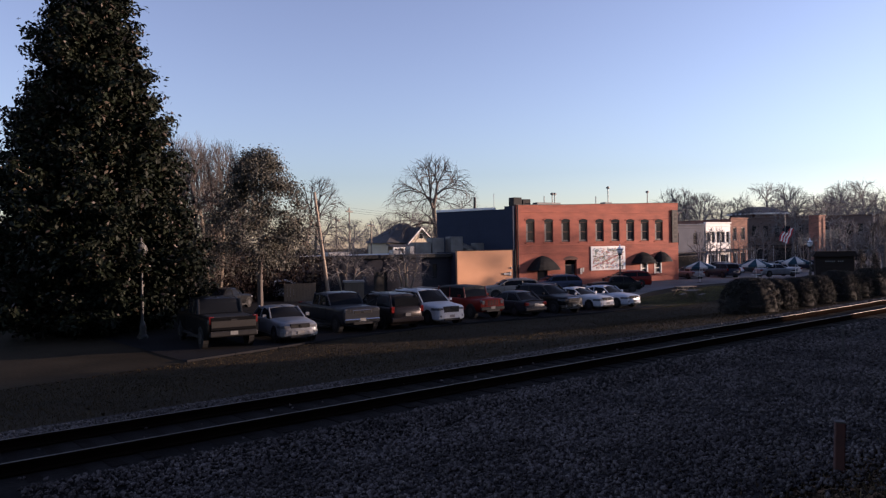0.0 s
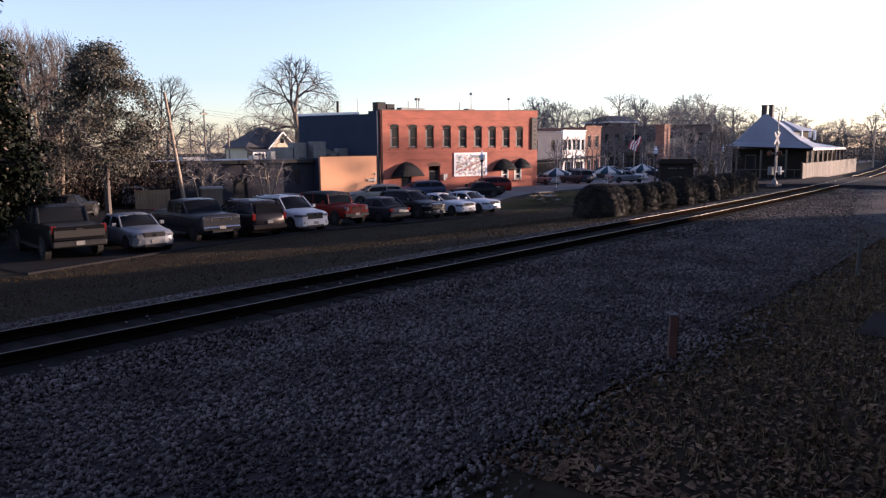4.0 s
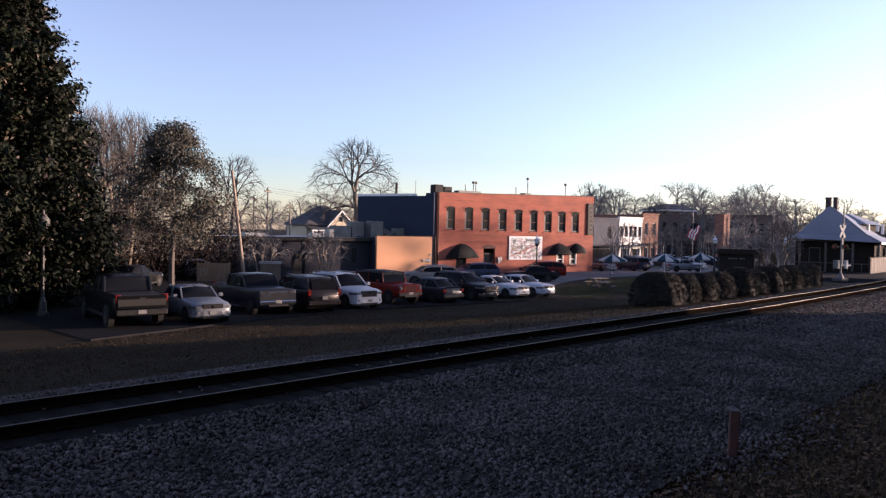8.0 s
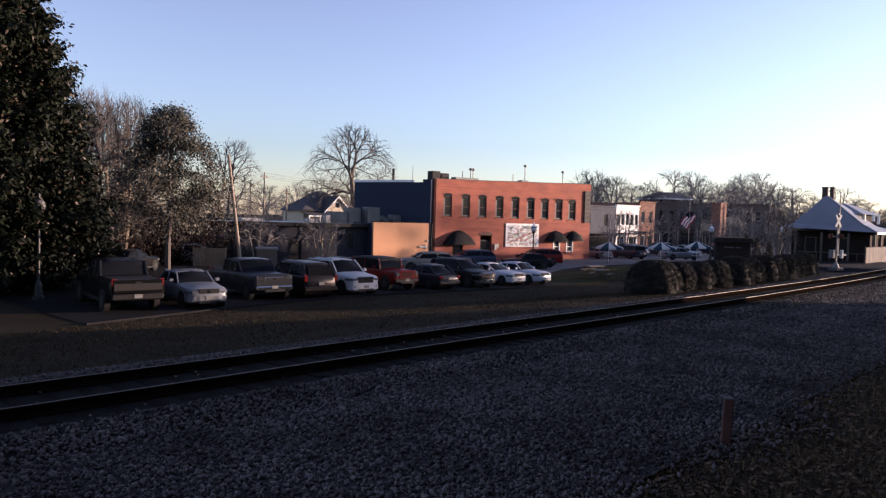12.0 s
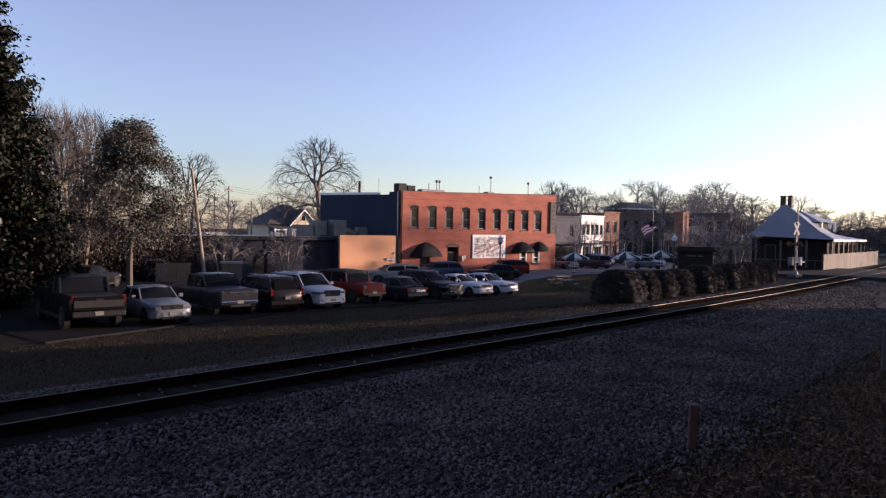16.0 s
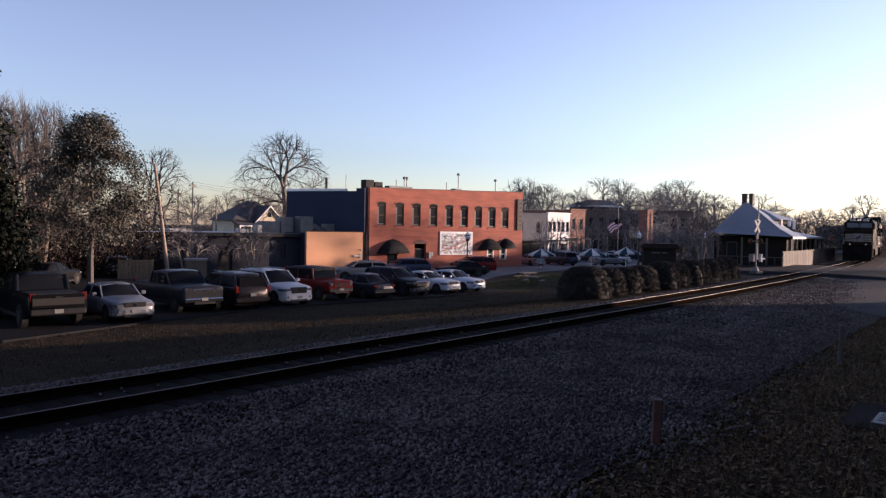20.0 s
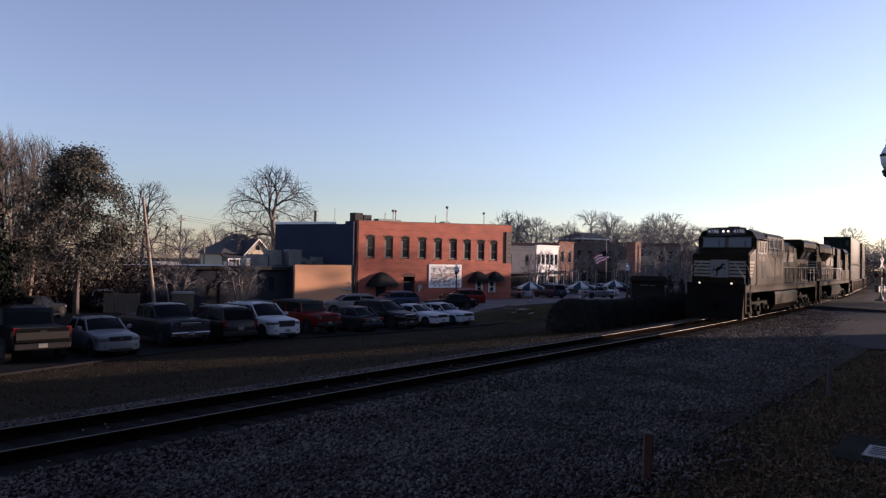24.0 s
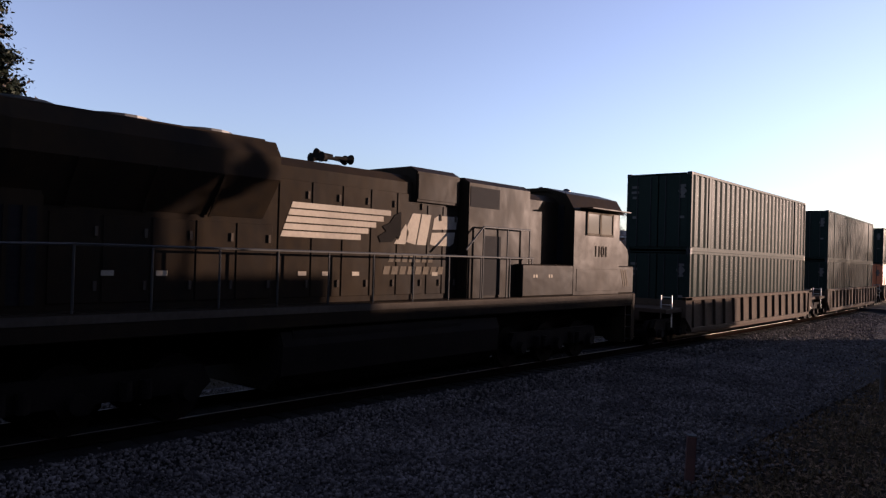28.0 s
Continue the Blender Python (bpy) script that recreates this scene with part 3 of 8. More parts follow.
def lead_locomotive():
    L = 22.6
    dx = -L / 2
    lo = thing("lead_locomotive", "grimy black wide-cab freight locomotive with white stripes and lit headlights", "locomotive", pose(0, 0, 0))
    def p(name, bm, mat, label=""):
        return part(name, shifted(bm, dx), mat, lo, label)
    p("underframe", box((0.9, 21.9, -1.5, 1.5, 1.42, DECK), bevel=0.02), "loco")
    # sill added as dark fill for the bright gap below the deck
    p("centre_sill", box((1.2, 21.599999999999998, -0.45, 0.45, 0.75, 1.42), bevel=0.02), "under")
    for s in (-1, 1):
        p("sill_stripe", box((2.0, 21.6, s * 1.5, s * 1.512, 1.62, 1.76)), "sill", "dusty white sill stripe")
    p("fuel_tank", prism([(-1.45, 1.35), (-1.5, 1.2), (-1.5, 0.65), (-1.25, 0.32), (1.25, 0.32), (1.5, 0.65), (1.5, 1.2), (1.45, 1.35)], "x", 8.0, 14.9, bevel=0.04), "loco", "long black fuel tank")
    p("air_reservoir", tube((8.2, -1.35, 1.2), (12.5, -1.35, 1.2), 0.14, 0.14, 12), "under")
    p("snow_plough", prism([(0.35, 0.12), (0.75, 0.12), (0.95, 1.4), (0.7, 1.4)], "y", -1.45, 1.45), "pilot")
    p("front_plate", box((0.75, 1.0, -1.5, 1.5, 0.4, 1.9), bevel=0.03), "pilot")
    coupler(lo, 0.8, -1, dx)
    # nose: broad, with chamfered corners, its top sloping back to the windscreen
    bm = bmesh.new()
    rings = []
    for z, f in ((DECK, [(1.5, 1.36), (1.62, 1.5), (2.95, 1.54)]), (3.36, [(1.54, 1.36), (1.66, 1.5), (2.95, 1.54)]), (3.7, [(2.88, 1.34), (2.93, 1.5), (3.0, 1.54)])):
        ring = [(x, -y, z) for x, y in f] + [(x, y, z) for x, y in f[::-1]]
        rings.append([bm.verts.new(v) for v in ring])
    for a, b in zip(rings, rings[1:]):
        for i in range(6):
            bm.faces.new((a[i], a[(i + 1) % 6], b[(i + 1) % 6], b[i]))
    bm.faces.new(rings[-1])
    bm.faces.new(rings[0][::-1])
    bmesh.ops.bevel(bm, geom=list(bm.edges), offset=0.05, segments=2, affect="EDGES")
    p("nose", bm, "loco")
    cab = p("cab", prism([(-1.55, DECK), (-1.55, 4.12), (-1.28, 4.52), (-0.7, 4.72), (0.7, 4.72), (1.28, 4.52), (1.55, 4.12), (1.55, DECK)], "x", 2.98, 5.75, bevel=0.03), "loco")
    p("cab_roof", prism([(-1.6, 4.1), (-1.32, 4.55), (-0.72, 4.76), (0.72, 4.76), (1.32, 4.55), (1.6, 4.1), (1.54, 4.1), (1.28, 4.5), (0.7, 4.7), (-0.7, 4.7), (-1.28, 4.5), (-1.54, 4.1)], "x", 2.9, 5.8), "loco")
    for y0, y1 in ((-1.28, -0.1), (0.1, 1.28)):
        w = p("windscreen", prism([(2.9, 3.74), (2.98, 3.74), (2.98, 4.22), (2.95, 4.22)], "y", y0, y1), "cabglass", "dark windscreen")
        part("wiper", shifted(box(((2.9), 2.93, y0 + 0.3, y0 + 0.34, 3.76, 4.05)), dx), "trimblack", w)
    p("windscreen_frame", box((2.955, 3.0, -1.45, 1.45, 3.68, 3.74), (2.955, 3.0, -1.45, 1.45, 4.22, 4.28), (2.955, 3.0, -0.1, 0.1, 3.68, 4.28)), "cleanblack")
    brow = p("number_board_housing", prism([(2.72, 4.33), (3.1, 4.33), (3.3, 4.78), (2.86, 4.72)], "y", -1.05, 1.05, bevel=0.03), "cleanblack")
    for s in (-1, 1):
        nb = part("number_board", shifted(prism([(2.71, 4.4), (2.725, 4.4), (2.83, 4.68), (2.815, 4.68)], "y", s * 0.36, s * 1.0), dx), "black", brow, "black number board with pale digits")
        wording("road_number", "4196", 0.3, Matrix.Translation((2.755 + dx - 0.015, s * 0.68, 4.54)) @ pose(0, 0, 0, 0, 0, -90) @ pose(0, 0, 0, 70, 0, 0), "board", nb)
        part("headlight", shifted(tube((2.66, s * 0.13, 4.55), (2.74, s * 0.13, 4.55), 0.045, 0.045, 14), dx), "headlight", brow, "round lit headlight")
        p("ditch_light", tube((0.72, s * 0.82, 1.88), (0.775, s * 0.82, 1.88), 0.036, 0.036, 12), "headlight", "round lit ditch light")
        p("ditch_light_box", box((0.76, 0.95, s * 0.82 - 0.14, s * 0.82 + 0.14, 1.74, 2.02), bevel=0.02), "loco")
        # side windows with pale surrounds
        for x0, x1 in ((3.3, 3.75), (3.9, 4.65), (4.75, 5.2)):
            fr = p("window_frame", box((x0 - 0.05, x1 + 0.05, s * 1.54, s * 1.575, 3.42, 3.48), (x0 - 0.05, x1 + 0.05, s * 1.54, s * 1.575, 4.05, 4.1), (x0 - 0.05, x0, s * 1.54, s * 1.575, 3.42, 4.1), (x1, x1 + 0.05, s * 1.54, s * 1.575, 3.42, 4.1)), "frame", "bare metal window frame")
            part("pane", shifted(box((x0, x1, s * 1.552, s * 1.56, 3.48, 4.05)), dx), "carglass", fr)
        p("sunshade", prism([(3.2, 4.12), (5.3, 4.12), (5.3, 4.15), (3.2, 4.15)], "y", s * 1.5, s * 1.85), "loco")
        p("cab_ladder_hatch", box((4.15, 4.75, s * 1.55, s * 1.566, 2.1, 2.75)), "locograte")
        p("cab_panel", box((3.2, 5.6, s * 1.55, s * 1.558, DECK + 0.1, 2.9), bevel=0.003), "loco")
        wording("road_number", "4196", 0.5, pose(4.15 + dx, s * 1.558, 3.2, 90, 0, 0 if s < 0 else 180) @ Matrix.Diagonal((1.25, 1, 1, 1)), "locowhite", lo, "large white road number")
        for i in range(5):
            p("small_marking", box((3.9 + i * 0.09, 3.96 + i * 0.09, s * 1.558, s * 1.562, 2.86, 2.91)), "sill")
            p("small_marking", box((4.85 + i * 0.08, 4.9 + i * 0.08, s * 1.558, s * 1.562, 2.76, 2.8)), "sill")
        # body behind the cab with louvred grilles high up
        for x0 in (6.05, 7.35, 8.55):
            g = p("grille", box((x0, x0 + 1.0, s * 1.5, s * 1.51, 3.72, 4.36)), "locograte")
            part("louvres", shifted(louvre(x0, x0 + 1.0, 3.74, 4.34, 1.51, s, 8), dx), "loco", g)
            for xe in (x0 - 0.04, x0 + 1.0):
                part("grille_strip", shifted(box((xe, xe + 0.05, s * 1.5, s * 1.54, 3.7, 4.4)), dx), "frame", g, "pale edging strip")
            p("mesh_panel", box((x0 - 0.02, x0 + 1.02, s * 1.5, s * 1.507, 3.4, 3.66)), "locograte")
            p("lift_tab", box((x0 + 0.4, x0 + 0.6, s * 1.5, s * 1.53, 3.56, 3.62)), "locowhite")
        p("grab_rail", tube((5.9, s * 1.58, 3.85), (9.9, s * 1.58, 3.85), 0.018, 0.018, 6), "iron")
        for x in (5.9, 7.2, 8.4, 9.9):
            p("grab_post", tube((x, s * 1.5, 3.4), (x, s * 1.58, 3.85), 0.018, 0.018, 6), "iron")
        p("access_panel", box((5.85, 7.7, s * 1.5, s * 1.512, DECK + 0.2, 3.4), bevel=0.004), "loco")
        p("access_panel", box((7.8, 9.9, s * 1.5, s * 1.512, DECK + 0.2, 3.4), bevel=0.004), "loco")
        p("diagonal_brace", tube((9.7, s * 1.03, 4.3), (10.9, s * 1.03, 3.3), 0.025, 0.025, 6), "iron")
        # radiator end
        for x0, x1 in ((17.9, 18.6), (18.75, 19.5), (19.7, 20.2), (20.4, 20.9), (21.1, 21.6)):
            p("compartment_opening", box((x0, x1, s * 1.005, s * 1.02, 2.0, 2.95)), "locograte")
            p("compartment_door", box((x0 + 0.04, x0 + 0.3, s * 1.02, s * 1.05, 2.05, 2.9), bevel=0.01), "loco")
        for x0, x1 in ((17.9, 19.45), (19.65, 21.2)):
            p("radiator_panel", prism([(s * 1.07, 3.46), (s * 1.09, 3.44), (s * 1.34, 3.92), (s * 1.32, 3.94)], "x", x0, x1), "cabglass", "dark slanted radiator panel")
        p("radiator_frame", prism([(s * 1.0, 3.36), (s * 1.1, 3.36), (s * 1.12, 3.43), (s * 1.03, 3.45)], "x", 17.7, 21.6), "sill")
        p("radiator_frame", prism([(s * 1.32, 3.95), (s * 1.42, 3.95), (s * 1.46, 4.04), (s * 1.36, 4.06)], "x", 17.5, 21.7), "sill")
        for x in (17.7, 19.5, 21.3):
            p("radiator_rib", prism([(s * 1.04, 3.4), (s * 1.1, 3.36), (s * 1.42, 3.98), (s * 1.36, 4.02)], "x", x, x + 0.08), "loco")
        for x, z in ((17.75, 3.05), (18.2, 2.3), (19.6, 2.75), (20.3, 2.9), (21.0, 2.75), (11.4, 2.35), (15.2, 2.2)):
            p("notice", box((x, x + 0.22, s * 1.05, s * 1.056, z, z + 0.09)), "locowhite")
        for x in (18.7, 19.6, 20.3, 21.0):
            p("door_edge", box((x, x + 0.035, s * 1.02, s * 1.07, 2.05, 3.1)), "sill")
        # pressed stiffeners on the plain body side
        for x0 in (6.5, 8.1):
            p("stiffener", prism([(x0, 3.3), (x0 + 0.07, 3.3), (x0 + 1.37, 2.36), (x0 + 1.3, 2.36)], "y", s * 1.51, s * 1.522), "loco")
            p("stiffener", box((x0 + 1.36, x0 + 1.42, s * 1.51, s * 1.522, 2.36, 3.3)), "loco")
        p("body_ledge", box((5.85, 9.95, s * 1.5, s * 1.55, 2.22, 2.28), bevel=0.01), "loco")
        p("body_ledge", box((5.85, 9.95, s * 1.5, s * 1.55, 3.36, 3.41), bevel=0.01), "sill")
        railing(lo, [x + dx for x in (10.4, 11.5, 12.7, 13.9, 15.1, 16.3, 17.5, 18.7, 19.9, 21.1, 21.8)], s * 1.46)
        p("end_handrail", tube((21.9, s * 1.4, DECK), (21.95, s * 1.4, DECK + 1.05), 0.025, 0.025, 8), "steel")
        # white corner handrails at the front
        for bend in (((0.95, 1.4, 0.7), (1.0, 1.42, 2.15), (1.16, 0.95, 2.78), (1.2, 0.8, 2.98)), ((1.74, 1.53, 0.5), (1.76, 1.53, 2.15), (1.52, 1.42, 2.75), (1.4, 1.2, 2.95))):
            for q0, q1 in zip(bend, bend[1:]):
                p("front_handrail", tube((q0[0], s * q0[1], q0[2]), (q1[0], s * q1[1], q1[2]), 0.024, 0.024, 8), "locowhite", "pale bent handrail")
        for i in range(5):
            z = 2.2 + i * 0.172
            e = 1.98 + i * 0.12
            bm = bmesh.new()
            lo_, hi_ = [], []
            for k, (sx, sy) in enumerate([(1.66, 1.49), (e, 1.53)]):
                lo_ += [bm.verts.new((sx, s * sy, z)), bm.verts.new((sx, s * (sy + 0.03), z))]
                hi_ += [bm.verts.new((sx + 0.07 * k, s * sy, z + 0.115)), bm.verts.new((sx + 0.07 * k, s * (sy + 0.03), z + 0.115))]
            for q in ((lo_[1], lo_[3], hi_[3], hi_[1]), (hi_[1], hi_[3], hi_[2], hi_[0]), (lo_[0], lo_[2], lo_[3], lo_[1]), (lo_[2], hi_[2], hi_[3], lo_[3]), (lo_[0], lo_[1], hi_[1], hi_[0])):
                bm.faces.new(q)
            p("stripe", bm, "locowhite", "white nose stripe")
            p("stripe", box((1.47, 1.56, s * 0.5, s * 1.34, z, z + 0.115)), "locowhite")
    # panel white is greyed in colour because the nose front lies in shade
    p("nose_panel", box((1.46, 1.56, -0.48, 0.48, 2.16, 3.06), bevel=0.01), "frame", "white nose panel greyed for shade")
    for shape in ([(0.2, 2.52), (0.1, 2.68), (-0.06, 2.72), (-0.14, 2.62), (-0.02, 2.54), (0.1, 2.48)], [(-0.06, 2.72), (-0.14, 2.88), (-0.28, 2.86), (-0.3, 2.8), (-0.2, 2.78), (-0.14, 2.62)], [(-0.13, 2.66), (-0.3, 2.66), (-0.34, 2.56), (-0.3, 2.56), (-0.27, 2.62), (-0.1, 2.6)], [(0.2, 2.54), (0.12, 2.4), (0.18, 2.22), (0.13, 2.22), (0.06, 2.4), (0.1, 2.5)], [(0.17, 2.58), (0.3, 2.6), (0.36, 2.48), (0.33, 2.46), (0.28, 2.55), (0.18, 2.53)]):
        p("nose_emblem", prism(shape, "x", 1.45, 1.461), "pilot", "slim dark emblem shape")
    p("equipment_body", prism([(-1.5, DECK), (-1.5, 4.4), (-1.3, 4.58), (1.3, 4.58), (1.5, 4.4), (1.5, DECK)], "x", 5.75, 10.35, bevel=0.03), "loco")
    p("equipment_roof_hatch", box((6.0, 10.0, -0.8, 0.8, 4.58, 4.66), bevel=0.03), "loco")
    for x, y in ((3.6, -0.3), (4.3, 0.2), (4.9, -0.2)):
        p("roof_aerial", lathe([(0.14, 0), (0.14, 0.05), (0.05, 0.09)], 10, at=(x, y, 4.75)), "iron")
    p("engine_hood", prism([(-1.0, DECK), (-1.0, 4.2), (-0.75, 4.42), (0.75, 4.42), (1.0, 4.2), (1.0, DECK)], "x", 10.35, 17.6, bevel=0.03), "loco")
    p("hood_bulkhead", prism([(-1.3, DECK), (-1.3, 4.45), (1.3, 4.45), (1.3, DECK)], "x", 10.35, 10.65), "loco")
    p("exhaust_vent", box((14.55, 15.6, -0.45, 0.45, 4.42, 4.75), (14.47, 15.68, -0.5, 0.5, 4.75, 4.8), bevel=0.03), "loco")
    p("roof_step", box((15.8, 17.4, -0.6, 0.6, 4.42, 4.5), bevel=0.02), "loco")
    horn(lo, 13.4, 4.72, dx)
    doors(lo, (10.8, 11.7, 12.6, 13.5, 14.4, 15.3, 16.2, 17.5), 1.95, 4.1, 1.0, dx)
    stripes(lo, 11.8, 14.0, 3.14, 3.76, 1.02, 5, 0.4, dx, 0.1)
    emblem(lo, 14.2, 16.1, 3.16, 3.78, 1.02, dx, 14.0, 15.85, 2.74)
    p("radiator_base", prism([(-1.0, DECK), (-1.0, 3.4), (-1.42, 4.18), (1.42, 4.18), (1.0, 3.4), (1.0, DECK)], "x", 17.6, 21.7), "loco")
    p("radiator_wing", prism([(-1.52, 4.18), (-1.52, 4.5), (-1.3, 4.7), (1.3, 4.7), (1.52, 4.5), (1.52, 4.18)], "x", 17.0, 22.0, bevel=0.03), "loco")
    p("roof_guard", tube((20.6, -1.1, 4.8), (21.6, -1.1, 4.8), 0.02, 0.02, 6), "steel")
    end_steps(lo, 1.05, 1.7, dx)
    end_steps(lo, 21.95, 22.45, dx)
    p("rear_plate", box((22.0, 22.2, -1.5, 1.5, 0.6, DECK), bevel=0.03), "loco")
    coupler(lo, 22.1, 1, dx)
    bogie(lo, [x + dx for x in (2.7, 4.75, 6.8)], 0.53)
    bogie(lo, [x + dx for x in (15.8, 17.85, 19.9)], 0.53)
    return lo


def trail_locomotive():
    L = 22.9
    dx = -L / 2
    lo = thing("trailing_locomotive", "dusty black freight locomotive running long hood first", "locomotive", pose(0, 0, 0))
    def p(name, bm, mat, label=""):
        return part(name, shifted(bm, dx), mat, lo, label)
    p("underframe", box((0.9, 22.2, -1.5, 1.5, 1.42, DECK), bevel=0.02), "loco")
    # dark sill that fills the see-through gap over tank and bogies
    p("centre_sill", box((1.2, 21.9, -0.45, 0.45, 0.75, 1.42), bevel=0.02), "under")
    for s in (-1, 1):
        p("sill_stripe", box((1.6, 22.0, s * 1.5, s * 1.512, 1.66, 1.78)), "sill", "dusty pale sill stripe")
    p("fuel_tank", prism([(-1.4, 1.35), (-1.5, 1.1), (-1.45, 0.6), (-1.1, 0.3), (1.1, 0.3), (1.45, 0.6), (1.5, 1.1), (1.4, 1.35)], "x", 8.3, 15.0, bevel=0.04), "under", "rounded fuel tank")
    p("air_reservoir", tube((8.6, -1.3, 1.25), (13.5, -1.3, 1.25), 0.16, 0.16, 12), "under")
    p("rear_plate", box((0.7, 0.95, -1.5, 1.5, 0.4, DECK), bevel=0.03), "loco")
    coupler(lo, 0.8, -1, dx)
    end_steps(lo, 1.0, 1.55, dx)
    end_steps(lo, 21.7, 22.2, dx)
    p("rear_hood", prism([(-1.15, DECK), (-1.15, 4.4), (-0.8, 4.72), (0.8, 4.72), (1.15, 4.4), (1.15, DECK)], "x", 1.7, 4.3, bevel=0.04), "loco")
    p("engine_hood", prism([(-1.0, DECK), (-1.0, 4.25), (-0.8, 4.42), (0.8, 4.42), (1.0, 4.25), (1.0, DECK)], "x", 4.3, 18.4, bevel=0.03), "loco")
    # flared radiators, their lower face sloping in and their ends cut back
    for s in (-1, 1):
        bm = bmesh.new()
        rows = []
        for x, f in ((2.9, 0.3), (3.7, 1.0), (8.15, 1.0)):
            out = 1.1 + 0.42 * f
            rows.append([bm.verts.new(v) for v in ((x, s * 0.7, 4.74), (x, s * (1.1 + 0.25 * f), 4.66), (x, s * out, 4.4), (x, s * out, 4.0 - 0.0 * f), (x, s * 1.02, 3.35 + 0.3 * (1 - f)), (x, s * 0.7, 3.35))])
        for a, b in zip(rows, rows[1:]):
            for i in range(6):
                bm.faces.new((a[i], a[(i + 1) % 6], b[(i + 1) % 6], b[i]))
        bm.faces.new(rows[0])
        bm.faces.new(rows[-1][::-1])
        p("radiator", bm, "loco", "flared radiator housing")
        for x in (4.6, 5.8, 7.0):
            p("radiator_rib", prism([(s * 1.04, 3.33), (s * 1.06, 3.31), (s * 1.53, 3.98), (s * 1.5, 4.0)], "x", x, x + 0.05), "loco")
        p("air_intake", box((1.9, 4.2, s * 1.15, s * 1.165, 1.95, 3.3)), "locograte")
        for k in range(9):
            p("intake_bar", box((2.0 + k * 0.25, 2.06 + k * 0.25, s * 1.16, s * 1.19, 1.95, 3.3)), "loco")
        p("end_marking", prism([(s * 0.2, 2.4), (s * 1.1, 2.4), (s * 1.1, 2.5), (s * 0.2, 2.5)], "x", 1.66, 1.7), "locowhite")
        for i in range(5):
            z = 2.4 + i * 0.2
            if i:
                p("stripe", prism([(s * 0.25, z), (s * 1.1, z), (s * 1.1, z + 0.11), (s * 0.25, z + 0.11)], "x", 1.66, 1.7), "locowhite", "white end stripe")
            p("stripe", prism([(1.72, z), (2.2 + i * 0.07, z), (2.26 + i * 0.07, z + 0.11), (1.72, z + 0.11)], "y", s * 1.15, s * 1.156), "locowhite")
        railing(lo, [x + dx for x in (4.6, 5.8, 7.0, 8.2, 9.4, 10.6, 11.8, 13.0, 14.2, 15.4, 16.4)], s * 1.46)
        p("end_handrail", tube((1.0, s * 1.42, 0.7), (1.05, s * 1.42, 2.2), 0.02, 0.02, 8), "frame", "pale handrail")
        p("end_handrail", tube((1.05, s * 1.42, 2.2), (1.7, s * 1.2, 2.9), 0.02, 0.02, 8), "frame")
        p("end_handrail", tube((1.6, s * 1.5, 0.7), (1.62, s * 1.5, 2.75), 0.02, 0.02, 8), "frame")
        p("end_handrail", tube((1.62, s * 1.5, 2.75), (4.6, s * 1.46, 2.8), 0.022, 0.022, 8), "iron")
        p("rear_headlight", tube((1.64, s * 0.12, 4.2), (1.7, s * 0.12, 4.2), 0.1, 0.1, 12), "under", "unlit headlight")
        for z in (3.3, 3.75, 4.15):
            p("grab_iron", tube((1.66, s * 1.05, z), (1.66, s * 1.28, z), 0.018, 0.018, 6), "steel")
        # dynamic brake and cab air boxes
        p("brake_box_panel", box((12.25, 13.7, s * 1.12, s * 1.135, 4.0, 4.55), bevel=0.004), "loco")
        p("inverter_grille", box((13.92, 15.1, s * 1.3, s * 1.31, 3.95, 4.42)), "locograte")
        p("walkway_bend", tube((13.6, s * 1.46, DECK + 1.15), (14.3, s * 1.44, 3.5), 0.022, 0.022, 6), "iron")
        p("walkway_bend", tube((14.3, s * 1.44, 3.5), (16.3, s * 1.45, 3.5), 0.022, 0.022, 6), "iron")
        for x in (14.3, 15.3, 16.3):
            p("cab_ladder_post", tube((x, s * 1.44, DECK), (x, s * 1.44, 3.5), 0.022, 0.022, 6), "iron")
        p("cab_doorway", box((14.5, 15.2, s * 1.3, s * 1.31, DECK + 0.1, 3.3)), "locograte")
        # cab
        for x0, x1 in ((19.15, 19.85), (19.95, 20.65)):
            fr = p("window_frame", box((x0 - 0.05, x1 + 0.05, s * 1.52, s * 1.56, 3.42, 3.48), (x0 - 0.05, x1 + 0.05, s * 1.52, s * 1.56, 4.02, 4.08), (x0 - 0.05, x0, s * 1.52, s * 1.56, 3.42, 4.08), (x1, x1 + 0.05, s * 1.52, s * 1.56, 3.42, 4.08)), "fadedmark")
            part("pane", shifted(box((x0, x1, s * 1.53, s * 1.54, 3.48, 4.02)), dx), "carglass", fr)
        p("sunshade", prism([(18.7, 4.12), (21.0, 4.12), (21.1, 4.15), (18.7, 4.15)], "y", s * 1.5, s * 1.95), "loco")
        p("cab_panel", box((18.6, 21.1, s * 1.52, s * 1.53, DECK + 0.1, 2.5), bevel=0.003), "loco")
        p("toolbox", box((15.9, 22.2, s * 1.05, s * 1.51, DECK, 2.6), bevel=0.03), "loco")
        for i in range(4):
            p("small_marking", box((16.4 + i * 0.12 + (i > 1) * 0.5, 16.48 + i * 0.12 + (i > 1) * 0.5, s * 1.51, s * 1.516, 2.32, 2.4)), "locowhite")
        for i in range(3):
            p("stripe", prism([(21.5 + i * 0.14, 2.0), (21.58 + i * 0.14, 2.0), (21.4 + i * 0.14, 2.5), (21.32 + i * 0.14, 2.5)], "y", s * 1.51, s * 1.516), "fadedmark")
